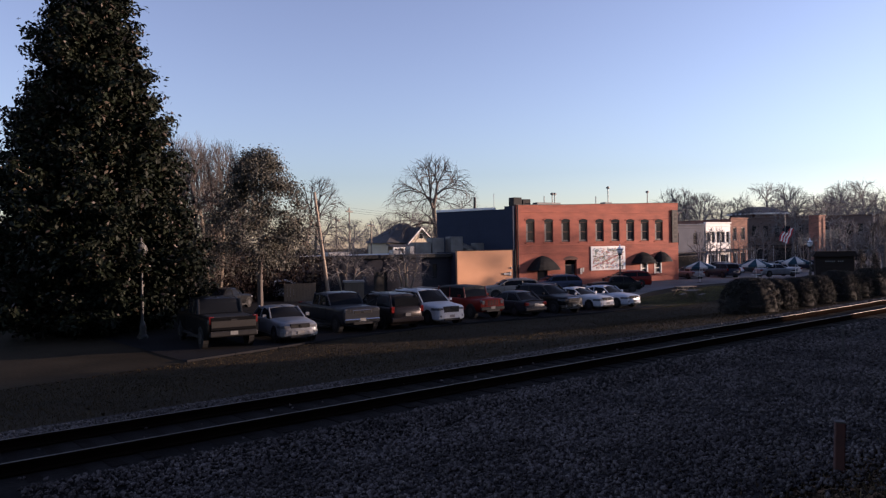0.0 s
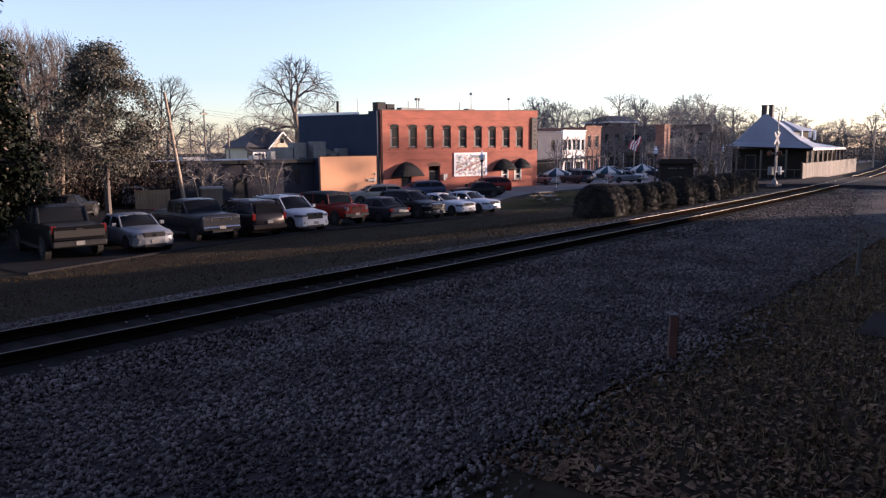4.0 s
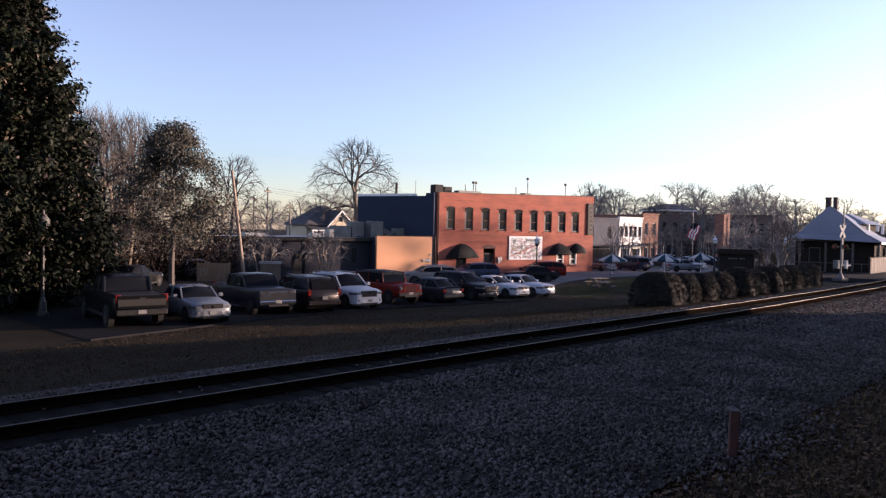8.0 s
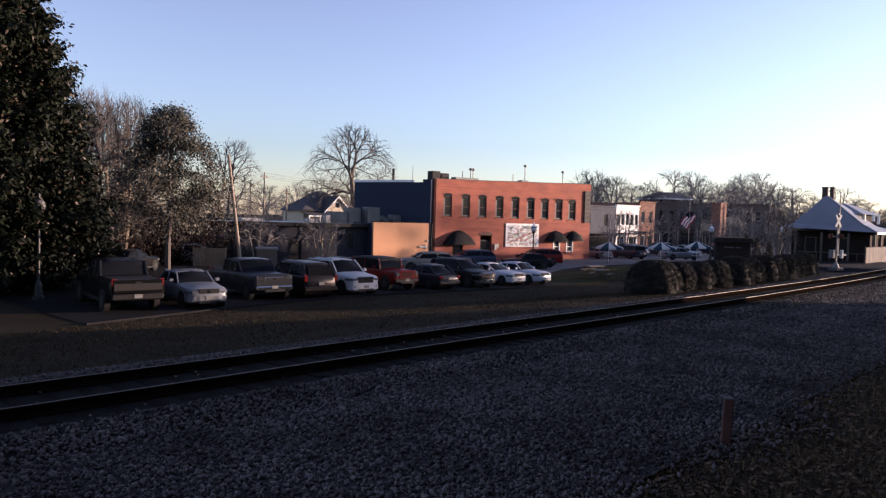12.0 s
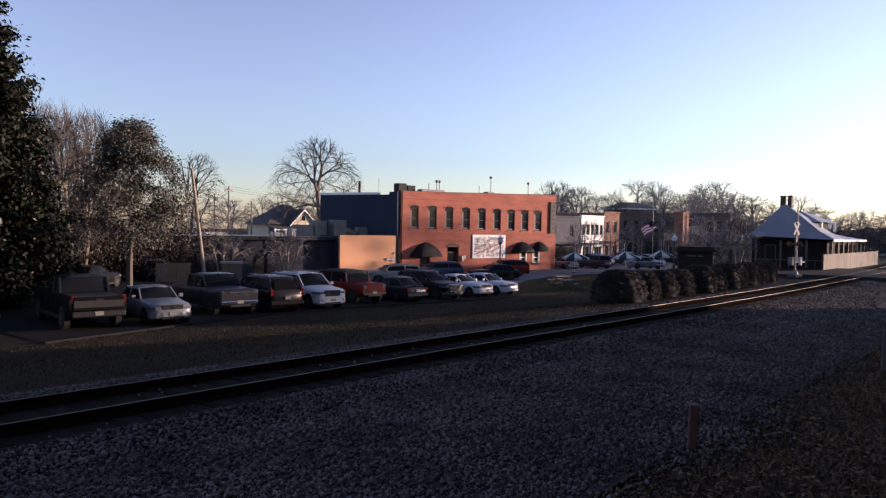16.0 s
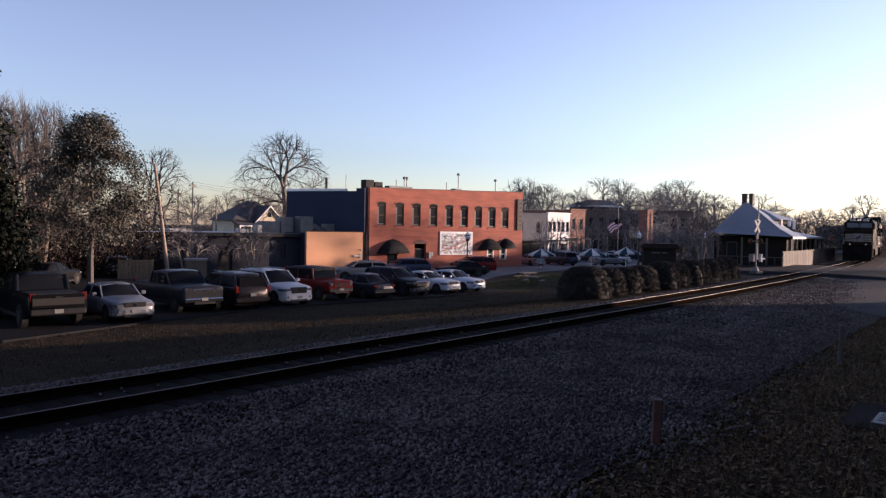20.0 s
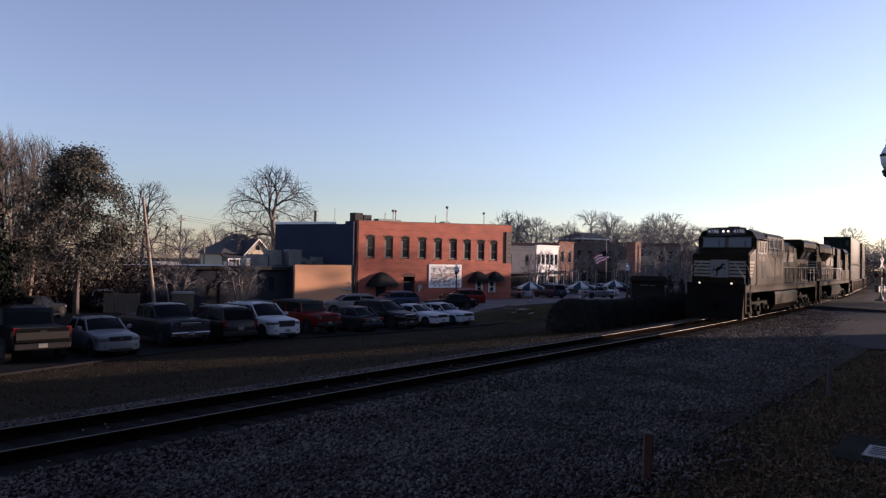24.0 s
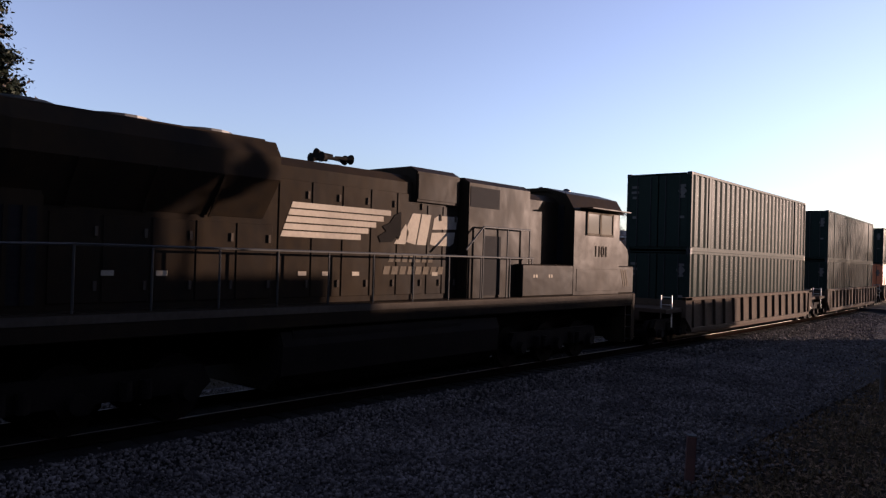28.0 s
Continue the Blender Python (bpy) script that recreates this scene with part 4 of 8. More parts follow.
        wording("road_number", "1101", 0.42, pose(20.0 + dx, s * 1.535, 2.98, 90, 0, 0 if s < 0 else 180), "sill", lo, "faded road number")
    wording("road_number", "1101", 0.34, pose(1.69 + dx, 0.05, 3.95, 90, 0, -90), "sill", lo, "faded road number on the hood end")
    p("end_door", box((1.66, 1.7, -0.35, 0.35, 1.9, 3.3), bevel=0.01), "locograte")
    p("radiator_fan_deck", box((3.4, 8.3, -0.85, 0.85, 4.72, 4.78), bevel=0.02), "loco")
    for x in (4.2, 5.8, 7.4):
        p("radiator_fan", lathe([(0.62, 0), (0.62, 0.08), (0.3, 0.1)], 18, at=(x, 0, 4.78)), "iron")
    for x in (2.0, 2.9):
        p("roof_vent", lathe([(0.16, 0), (0.16, 0.08)], 10, at=(x, -0.4, 4.72)), "iron")
    p("horn_stand", box((10.6, 10.75, -0.1, 0.1, 4.3, 4.6)), "pilot")
    horn(lo, 10.67, 4.72, dx)
    doors(lo, (4.4, 5.2, 6.0, 6.8, 7.6, 8.4), 1.95, 3.25, 1.0, dx)
    doors(lo, (8.5, 9.3, 10.1, 10.9, 11.7, 12.6), 1.95, 4.1, 1.0, dx)
    doors(lo, (12.7, 13.25, 13.8), 1.95, 3.9, 1.0, dx)
    for x in (5.2, 6.1, 9.0, 9.6, 10.4, 12.9):
        p("notice", box((x, x + 0.2, -1.03, -1.024, 2.35, 2.43)), "locowhite")
    stripes(lo, 8.56, 11.5, 3.06, 3.73, 1.02, 5, 0.42, dx, 0.22)
    emblem(lo, 11.62, 13.72, 3.02, 3.72, 1.02, dx, 11.5, 13.5, 2.64)
    p("brake_box", prism([(-1.12, 3.95), (-1.12, 4.6), (-0.9, 4.72), (0.9, 4.72), (1.12, 4.6), (1.12, 3.95)], "x", 12.2, 13.75, bevel=0.03), "loco")
    p("inverter_body", prism([(-1.3, DECK), (-1.3, 4.5), (-1.1, 4.62), (1.1, 4.62), (1.3, 4.5), (1.3, DECK)], "x", 13.85, 16.5, bevel=0.03), "loco")
    p("cab", prism([(-1.52, DECK), (-1.52, 4.1), (-1.25, 4.45), (-0.6, 4.62), (0.6, 4.62), (1.25, 4.45), (1.52, 4.1), (1.52, DECK)], "x", 18.4, 21.2, bevel=0.03), "loco")
    p("cab_roof", prism([(-1.58, 4.08), (-1.3, 4.5), (-0.62, 4.68), (0.62, 4.68), (1.3, 4.5), (1.58, 4.08), (1.52, 4.08), (1.25, 4.44), (0.6, 4.6), (-0.6, 4.6), (-1.25, 4.44), (-1.52, 4.08)], "x", 18.3, 21.35), "loco")
    p("cab_rear_door", box((18.36, 18.4, -1.2, -0.5, 2.65, 4.2), bevel=0.01), "locograte")
    p("nose", prism([(21.2, DECK), (21.2, 3.42), (21.6, 3.34), (22.1, 3.18), (22.22, 2.95), (22.2, DECK)], "y", -1.35, 1.35, bevel=0.08), "loco")
    for x, y in ((19.0, 0.0), (19.8, -0.4), (20.2, 0.3)):
        p("roof_aerial", lathe([(0.14, 0), (0.14, 0.06), (0.05, 0.12)], 10, at=(x, y, 4.66)), "iron")
    p("front_plate", box((22.2, 22.4, -1.5, 1.5, 0.4, DECK), bevel=0.03), "loco")
    coupler(lo, 22.3, 1, dx)
    bogie(lo, [x + dx for x in (3.0, 4.8, 6.6)], 0.53)
    bogie(lo, [x + dx for x in (16.3, 18.1, 19.9)], 0.53)
    return lo


BOX_L, BOX_W, BOX_H = 16.15, 2.59, 2.9


def container(mat, label):
    """A 53-foot box: corrugated sides and ends, rails, corner posts and door gear."""
    c = thing("shipping_container", label, "container", pose(0, 0, 0), "stacked containers on the train")
    hl, hw = BOX_L / 2, BOX_W / 2
    for s in (-1, 1):
        verts, faces = [], []
        n = 110
        for i in range(n + 1):
            x = -hl + 0.12 + (BOX_L - 0.24) * i / n
            d = 0.0 if (i // 2) % 2 else 0.045
            verts += [(x, s * (hw - 0.012 - d), 0.16), (x, s * (hw - 0.012 - d), BOX_H - 0.1)]
        for i in range(n):
            faces.append((2 * i, 2 * i + 2, 2 * i + 3, 2 * i + 1))
        mesh_from("corrugated_side", verts, faces, mat, c)
        part("bottom_rail", box((-hl, hl, s * (hw - 0.08), s * hw, 0.0, 0.16), bevel=0.008), mat, c)
        part("top_rail", box((-hl, hl, s * (hw - 0.06), s * hw, BOX_H - 0.1, BOX_H), bevel=0.008), mat, c)
        for x in (-hl + 1.95, hl - 1.95):
            part("stacking_post", box((x - 0.12, x + 0.12, s * (hw - 0.05), s * (hw + 0.004), 0.0, BOX_H), bevel=0.006), mat, c)
        for e in (-1, 1):
            part("corner_post", box((e * hl, e * (hl - 0.14), s * hw, s * (hw - 0.14), 0, BOX_H), bevel=0.01), mat, c)
            for z in (0.0, BOX_H - 0.12):
                part("corner_casting", box((e * (hl + 0.004), e * (hl - 0.19), s * (hw + 0.004), s * (hw - 0.16), z, z + 0.12), bevel=0.01), "trimblack", c)
    part("roof", box((-hl + 0.05, hl - 0.05, -hw + 0.03, hw - 0.03, BOX_H - 0.06, BOX_H - 0.02)), mat, c)
    part("floor", box((-hl + 0.05, hl - 0.05, -hw + 0.03, hw - 0.03, 0.06, 0.14)), mat, c)
    for y in (-1, 1):
        d = part("door", box((-hl + 0.0, -hl + 0.05, y * 0.02, y * (hw - 0.14), 0.14, BOX_H - 0.1), bevel=0.01), mat, c)
        for yy in (0.3, 0.85):
            part("lock_rod", tube((-hl - 0.03, y * yy, 0.16), (-hl - 0.03, y * yy, BOX_H - 0.12), 0.02, 0.02, 8), "trimblack", d)
        for z, w in ((2.35, 0.5), (2.15, 0.62), (1.95, 0.4), (1.2, 0.35)):
            part("marking", box((-hl - 0.006, -hl, y * 0.95 - w / 2 * 0.5, y * 0.95 + w / 2 * 0.5, z, z + 0.09)), "greypost", d)
    for y in (0.0,):
        part("placard", prism([(-0.95, 2.0), (-0.78, 2.2), (-0.95, 2.4), (-1.12, 2.2)], "x", -hl - 0.012, -hl - 0.004), "greypost", c, "pale diamond placard")
    verts, faces = [], []
    for i in range(19):
        y = -hw + 0.13 + (BOX_W - 0.26) * i / 18
        d = 0.0 if (i // 2) % 2 else 0.04
        verts += [(hl - 0.02 - d, y, 0.14), (hl - 0.02 - d, y, BOX_H - 0.1)]
    for i in range(18):
        faces.append((2 * i, 2 * i + 2, 2 * i + 3, 2 * i + 1))
    mesh_from("corrugated_end", verts, faces, mat, c)
    return c


def well_car():
    """A low well car: ribbed side girders, end platforms and four-wheel bogies."""
    w = thing("well_car", "dusty tan railway well car with ribbed sides", "railway wagon", pose(0, 0, 0), "well cars of the train")
    hw = 1.5
    for s in (-1, 1):
        part("top_chord", box((-8.9, 8.9, s * 1.34, s * hw, 1.5, 1.62), bevel=0.01), "well", w)
        part("bottom_chord", box((-8.3, 8.3, s * 1.34, s * hw, 0.38, 0.52), bevel=0.01), "well", w)
        part("side_plate", box((-8.6, 8.6, s * 1.35, s * 1.39, 0.5, 1.52)), "well", w)
        for i in range(15):
            x = -7.9 + i * 15.8 / 14
            part("side_rib", prism([(x - 0.1, 0.5), (x + 0.1, 0.5), (x + 0.2, 1.5), (x - 0.2, 1.5)], "y", s * 1.38, s * 1.48), "well", w)
        for e in (-1, 1):
            part("end_gusset", prism([(e * 8.3, 0.45), (e * 8.9, 0.9), (e * 8.9, 1.62), (e * 8.3, 1.62)], "y", s * 1.34, s * 1.5), "well", w)
            part("end_ladder", box((e * 9.6, e * 9.64, s * 1.25, s * 1.29, 0.6, 1.7), (e * 9.6, e * 9.64, s * 0.85, s * 0.89, 0.6, 1.7), *[(e * 9.6, e * 9.64, s * 0.87, s * 1.27, z, z + 0.03) for z in (0.75, 1.05, 1.35, 1.62)]), "steel", w)
    part("floor", box((-8.4, 8.4, -1.34, 1.34, 0.28, 0.36)), "well", w)
    for e in (-1, 1):
        part("end_platform", box((e * 8.5, e * 10.3, -1.35, 1.35, 1.1, 1.25), (e * 8.6, e * 10.3, -0.35, 0.35, 0.8, 1.12), bevel=0.02), "well", w)
        part("bulkhead", box((e * 8.42, e * 8.5, -1.34, 1.34, 0.36, 1.5)), "well", w)
        coupler(w, e * 10.1, e, 0)
        bogie(w, sorted((e * 8.75, e * 10.35)), 0.42, 0.3, 0.8, 0.98)
    return w


# the front of the train: seconds, then how far along the line its first cab stands
RUN = ((0.0, 386.0), (20.0, 100.2), (21.5, 79.0), (23.5, 50.0), (24.0, 42.8), (25.0, 27.9), (26.0, 12.05), (27.0, -4.0), (28.0, -20.1))


def cab_at(t):
    for (t0, a), (t1, b) in zip(RUN, RUN[1:]):
        if t <= t1:
            break
    return a + (b - a) * (t - t0) / (t1 - t0)


TRAIN = []      # thing, offset of its middle behind the cab corner, height
lead = lead_locomotive()
TRAIN.append((lead, 11.3 - 3.0, 0.0))
trail = trail_locomotive()
TRAIN.append((trail, 23.2 + 11.45 - 3.0, 0.0))
first_box = {k: container(m, lab) for k, m, lab in (("green", "box_green", "grey-green corrugated steel shipping container"), ("blue", "box_blue", "dark blue-grey corrugated steel shipping container"), ("orange", "box_orange", "orange corrugated steel shipping container"), ("grey", "box_grey", "pale grey corrugated steel shipping container"))}
first_car = well_car()
used = set()


def another(ob):
    if ob.name in used:
        made = copy_thing(ob, pose(0, 0, 0))
        if ob is first_car:
            for a, b in zip(ob.children_recursive, made.children_recursive):
                if a.name.startswith("wheelset"):
                    WHEELS.append((b, a.location.x, 0.42))
        return made
    used.add(ob.name)
    return ob


STACKS = (("green", "green"), ("green", "green"), ("orange", "green"), ("blue", "grey"), ("green", "blue"), ("grey", "green"), ("orange", "blue"), ("green", "green"))
for i, (lower, upper) in enumerate(STACKS):
    off = 58.5 - 3.0 + i * 21.6
    TRAIN.append((another(first_car), off, 0.0))
    TRAIN.append((another(first_box[lower]), off, 0.38))
    TRAIN.append((another(first_box[upper]), off, 0.38 + BOX_H))


TALL = 1.045
for ob, off, z in TRAIN:
    ob.scale = (1, 1.02, TALL if z or ob.name.startswith("well") else 1.078)


# the hoods behind the cabs stand a little lower than the cabs themselves
for lo, a, b in ((lead, 5.8 - 11.3, 12.0), (trail, -12.0, 18.2 - 11.45)):
    for ob in lo.children:
        if ob.type == "MESH" and ob.matrix_basis.is_identity:
            xs_ = [v.co.x for v in ob.data.vertices]
            if min(xs_) > a and max(xs_) < b and min(v.co.z for v in ob.data.vertices) > 1.7:
                ob.scale = (1, 1, 0.978)


def motions():
    times = [i * 2.0 for i in range(10)] + [19.0] + [20 + i * 0.5 for i in range(17)]
    for ob, off, z in TRAIN:
        rows = []
        for t in times:
            x = cab_at(t) + off
            rows.append((t, pose(x, track_y(x), z * TALL, 0, 0, math.degrees(track_turn(x)))))
        walk(ob, rows)
    walk(flag, [(t, pose(116.5, 53.2, LOT + 6.9, 0, drop, 140)) for t, drop in ((0, 66), (3, 70), (5, 60), (8, 66), (11, 58), (13, 45), (15, 35), (17, 24), (18, 18), (19.5, 30), (21, 40), (22.5, 30), (24, 24), (26, 30), (28, 28))])
    turning = [0.0] + [18.0 + i / 30 for i in range(301)]
    for ob, x, r in WHEELS:
        base = cab_at(18.0)
        walk(ob, [(t, pose(x, 0, r, 0, -math.degrees((base - cab_at(t)) / r) if t else 0, 0)) for t in turning])

# ---- streets and lots ----
LOT = -1.5


def kerb_y(x):
    return 28.6 - 0.2 * max(0.0, 24.5 - x)


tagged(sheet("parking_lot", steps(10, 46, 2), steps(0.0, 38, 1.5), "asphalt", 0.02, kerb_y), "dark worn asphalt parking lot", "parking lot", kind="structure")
kerb = thing("lot_kerb", "low worn kerb along the parking lot, darkened for shade", "kerb", kind="structure")
for i in range(18):
    x = 10 + i * 2.0
    bm = prism([(x + 0.01, kerb_y(x)), (x + 1.99, kerb_y(x + 2)), (x + 1.99, kerb_y(x + 2) + 0.12), (x + 0.01, kerb_y(x) + 0.12)], "z", ground_z(x, 28) - 0.15, ground_z(x, 28) + 0.08)
    # darkened asphalt on the kerb keeps its sunlit face from showing
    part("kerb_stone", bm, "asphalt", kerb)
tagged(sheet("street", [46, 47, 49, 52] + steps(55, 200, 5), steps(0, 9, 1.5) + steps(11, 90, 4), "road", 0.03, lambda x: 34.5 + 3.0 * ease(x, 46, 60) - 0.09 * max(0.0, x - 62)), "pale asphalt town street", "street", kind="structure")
cr = []
for y in steps(-30, 44, 1.0):
    for x in (62.7, 63.5, 67, 73, 80.5, 81.3):
        xx = x + max(0, y - 20) * 0.25
        top = 0.0 if abs(y - track_y(xx)) < 2.2 else ground_z(xx, y) + 0.3 * (1 - ease(abs(y - track_y(xx)), 2.2, 12)) + 0.02
        cr.append((xx, y, top if 63 < x < 81 else ground_z(xx, y) - 0.05))
rows = len(cr) // 6
tagged(mesh_from("crossing_road", cr, [(i * 6 + j, i * 6 + j + 1, i * 6 + 7 + j, i * 6 + 6 + j) for i in range(rows - 1) for j in range(5)], "asphalt"), "worn asphalt road over the railway", "road", kind="structure")
cr = [(x, y, ground_z(x, y) + 0.07) for x in steps(34, 64, 30 / 17) for y in (-14, -6, 0, 6.4 + (x - 34) * 0.13 - 2.2 * math.exp(-(x - 34) / 2.5))]
tagged(mesh_from("gravel_drive", cr, [(i * 4 + j, i * 4 + j + 1, i * 4 + 5 + j, i * 4 + 4 + j) for i in range(17) for j in range(3)], "drive"), "pale paved drive beside the railway", "driveway", kind="structure")


# ---- brick building and its neighbours ----
def walling(u0, u1, z0, z1, holes, y0, y1):
    """A wall with openings right through it, in one piece with its reveals."""
    us = sorted({u0, u1, *[h[0] for h in holes], *[h[1] for h in holes]})
    zs = sorted({z0, z1, *[h[2] for h in holes], *[h[3] for h in holes]})
    bm = bmesh.new()
    front = {(i, j): bm.verts.new((u, y0, z)) for i, u in enumerate(us) for j, z in enumerate(zs)}
    back = {(i, j): bm.verts.new((u, y1, z)) for i, u in enumerate(us) for j, z in enumerate(zs)}

    def solid(i, j):
        if not (0 <= i < len(us) - 1 and 0 <= j < len(zs) - 1):
            return False
        u, z = (us[i] + us[i + 1]) / 2, (zs[j] + zs[j + 1]) / 2
        return not any(h[0] < u < h[1] and h[2] < z < h[3] for h in holes)

    for i in range(len(us) - 1):
        for j in range(len(zs) - 1):
            if not solid(i, j):
                continue
            c = ((i, j), (i + 1, j), (i + 1, j + 1), (i, j + 1))
            bm.faces.new([front[k] for k in c])
            bm.faces.new([back[k] for k in c[::-1]])
            for (di, dj), (p, q) in (((0, -1), (c[0], c[1])), ((1, 0), (c[1], c[2])), ((0, 1), (c[2], c[3])), ((-1, 0), (c[3], c[0]))):
                if not solid(i + di, j + dj):
                    bm.faces.new((front[p], back[p], back[q], front[q]))
    for v in [v for v in bm.verts if not v.link_faces]:
        bm.verts.remove(v)
    return bm


def sash_window(parent, u0, u1, z0, z1, y, frame="brickdark", arch=True, mat="brick"):
    w = part("window", box((u0, u0 + 0.07, y + 0.1, y + 0.18, z0, z1), (u1 - 0.07, u1, y + 0.1, y + 0.18, z0, z1), (u0, u1, y + 0.1, y + 0.18, z1 - 0.07, z1), (u0, u1, y + 0.1, y + 0.18, z0, z0 + 0.07), (u0, u1, y + 0.09, y + 0.16, (z0 + z1) / 2 - 0.035, (z0 + z1) / 2 + 0.035)), frame, parent, "sash window")
    for a, b in ((z0 + 0.07, (z0 + z1) / 2), ((z0 + z1) / 2, z1 - 0.07)):
        part("pane", box((u0 + 0.07, u1 - 0.07, y + 0.135, y + 0.15, a, b)), "glass", w)
    # upright strip paints the pane's pale reflection; the low one is for blinds
    part("blind", box((u0 + 0.08, u0 + 0.27, y + 0.128, y + 0.134, z0 + 0.1, z1 - 0.2), (u0 + 0.3, u1 - 0.1, y + 0.128, y + 0.134, z0 + 0.1, z0 + 0.22)), "frame", w, "painted pane reflection strip and lowered blinds")
    part("sill", box((u0 - 0.1, u1 + 0.1, y - 0.07, y + 0.1, z0 - 0.12, z0), bevel=0.01), mat, w)
    if arch:
        n = 8
        pts = [(u0 - 0.12 + (u1 - u0 + 0.24) * i / n, z1 + 0.32 * math.sin(math.pi * (0.12 + 0.76 * i / n))) for i in range(n + 1)]
        part("brick_arch", prism([(u, z + 0.12) for u, z in pts] + [(u, z) for u, z in pts[::-1]], "y", y - 0.05, y + 0.02), "brick", w)
        part("arch_light", prism([(min(max(u, u0), u1), z) for u, z in pts] + [(u1, z1 - 0.02), (u0, z1 - 0.02)], "y", y - 0.012, y + 0.01), "glass", w, "dark arched head")
    return w


def awning(parent, u0, u1, z0, z1, reach):
    """A domed black canvas awning on a frame."""
    bm = bmesh.new()
    n, k = 10, 5
    rows = []
    for j in range(k + 1):
        f = j / k
        row = []
        for i in range(n + 1):
            a = math.pi * i / n
            u = (u0 + u1) / 2 - math.cos(a) * (u1 - u0) / 2 * (0.02 + 0.98 * f ** 0.75)
            out = -reach * math.sin(a) ** 0.6 * math.sin(f * math.pi / 2)
            row.append(bm.verts.new((u, out - 0.01, z0 + (z1 - z0) * (1 - f ** 1.35))))
        rows.append(row)
    for a, b in zip(rows, rows[1:]):
        for i in range(n):
            bm.faces.new((a[i], a[i + 1], b[i + 1], b[i]))
    bmesh.ops.solidify(bm, geom=bm.faces[:], thickness=0.02)
    part("awning", bm, "black", parent, "black domed canvas awning")


BLD = pose(54.73, 52.37, 0, 0, 0, -11)
bld = thing("brick_building", "two-storey red brick building with arched windows and black awnings", "building", BLD)
uw = (1.58, 3.71, 5.7, 7.78, 9.75, 11.69, 13.52, 15.35, 17.13)
holes = [(u - 0.5, u + 0.5, 3.15, 5.3) for u in uw] + [(5.55, 6.95, LOT, 1.3), (14.84, 15.56, -0.62, 0.66), (16.57, 17.3, -0.6, 0.68), (2.3, 3.5, LOT, 0.6)]
part("front_wall", walling(0, 19.6, LOT - 0.3, 6.95, holes, 0, 0.35), "brick", bld)
part("parapet", prism([(0, 6.95), (0, 7.0), (4, 7.06), (7, 7.14), (9.6, 7.24), (13, 7.32), (16, 7.44), (19.6, 7.54), (19.6, 6.95)], "y", -0.03, 0.32), "brick", bld)
part("coping", prism([(0, 7.0), (4, 7.06), (7, 7.14), (9.6, 7.24), (13, 7.32), (16, 7.44), (19.6, 7.54), (19.6, 7.6), (16, 7.5), (13, 7.38), (9.6, 7.3), (7, 7.2), (4, 7.12), (0, 7.06)], "y", -0.06, 0.38), "concrete", bld)
part("right_wall", box((19.25, 19.6, 0.35, 16, LOT - 0.3, 7.3)), "brick", bld)
part("back_wall", box((0, 19.6, 16, 16.3, LOT - 0.3, 6.8)), "brick", bld)
part("roof", box((0.02, 19.3, 0.3, 16, 6.5, 6.7)), "shingle", bld)
for u in uw:
    sash_window(bld, u - 0.5, u + 0.5, 3.15, 5.3, 0)
for u0, u1 in ((14.84, 15.56), (16.57, 17.3)):
    sash_window(bld, u0, u1, -0.62, 0.67, -0.06, frame="white", arch=False)
    part("window_trim", box((u0 - 0.1, u0, -0.03, 0.02, -0.7, 0.75), (u1, u1 + 0.1, -0.03, 0.02, -0.7, 0.75)), "white", bld)
awning(bld, 1.06, 4.8, 0.25, 1.75, 1.1)
awning(bld, 13.55, 16.5, 0.65, 1.9, 1.0)
awning(bld, 16.2, 18.5, 0.72, 1.92, 1.0)
dr = part("entrance_door", box((5.7, 6.8, 0.22, 0.28, LOT, 0.75), bevel=0.01), "trimblack", bld, "dark recessed entrance door")
part("door_pane", box((5.85, 6.65, 0.2, 0.22, -0.7, 0.6)), "glass", dr)
part("door_handle", box((6.6, 6.64, 0.12, 0.2, -0.6, -0.3)), "chrome", dr)
n = 10
part("door_arch", prism([(5.45 + 1.6 * i / n, 1.3 + 0.35 * math.sin(math.pi * (0.1 + 0.8 * i / n))) for i in range(n + 1)] + [(7.05, 1.25), (5.45, 1.25)], "y", -0.05, 0.12), "brickdark", bld)
dr = part("side_door", box((2.35, 3.45, 0.15, 0.22, LOT, 0.6), bevel=0.01), "trimblack", bld, "dark glazed door under the awning")
part("door_pane", box((2.5, 3.3, 0.13, 0.15, -0.8, 0.4)), "glass", dr)
for i, z in enumerate((6.25, 2.75, 1.98)):
    part("brick_band", box((-0.02, 19.62, -0.03, 0.0, z, z + 0.1), bevel=0.01), "brick", bld)
part("downpipe", tube((0.12, -0.08, LOT), (0.12, -0.08, 7.0), 0.06, 0.06, 8), "trimblack", bld, "dark downpipe")
part("wall_box", box((7.25, 7.5, -0.14, 0.0, -0.35, 0.3), (7.55, 7.75, -0.1, 0, -0.1, 0.35), bevel=0.01), "steel", bld)
mural = part("mural_panel", box((8.6, 12.78, -0.1, -0.02, 0.0, 2.62), bevel=0.01), "white", bld, "white mural panel with coloured shapes")
rm = random.Random(8)
tints = [paint("mural_tint", c, 0.7) for c in ((0.5, 0.2, 0.16), (0.25, 0.33, 0.42), (0.5, 0.42, 0.25), (0.3, 0.38, 0.3), (0.15, 0.15, 0.16), (0.45, 0.35, 0.3))]
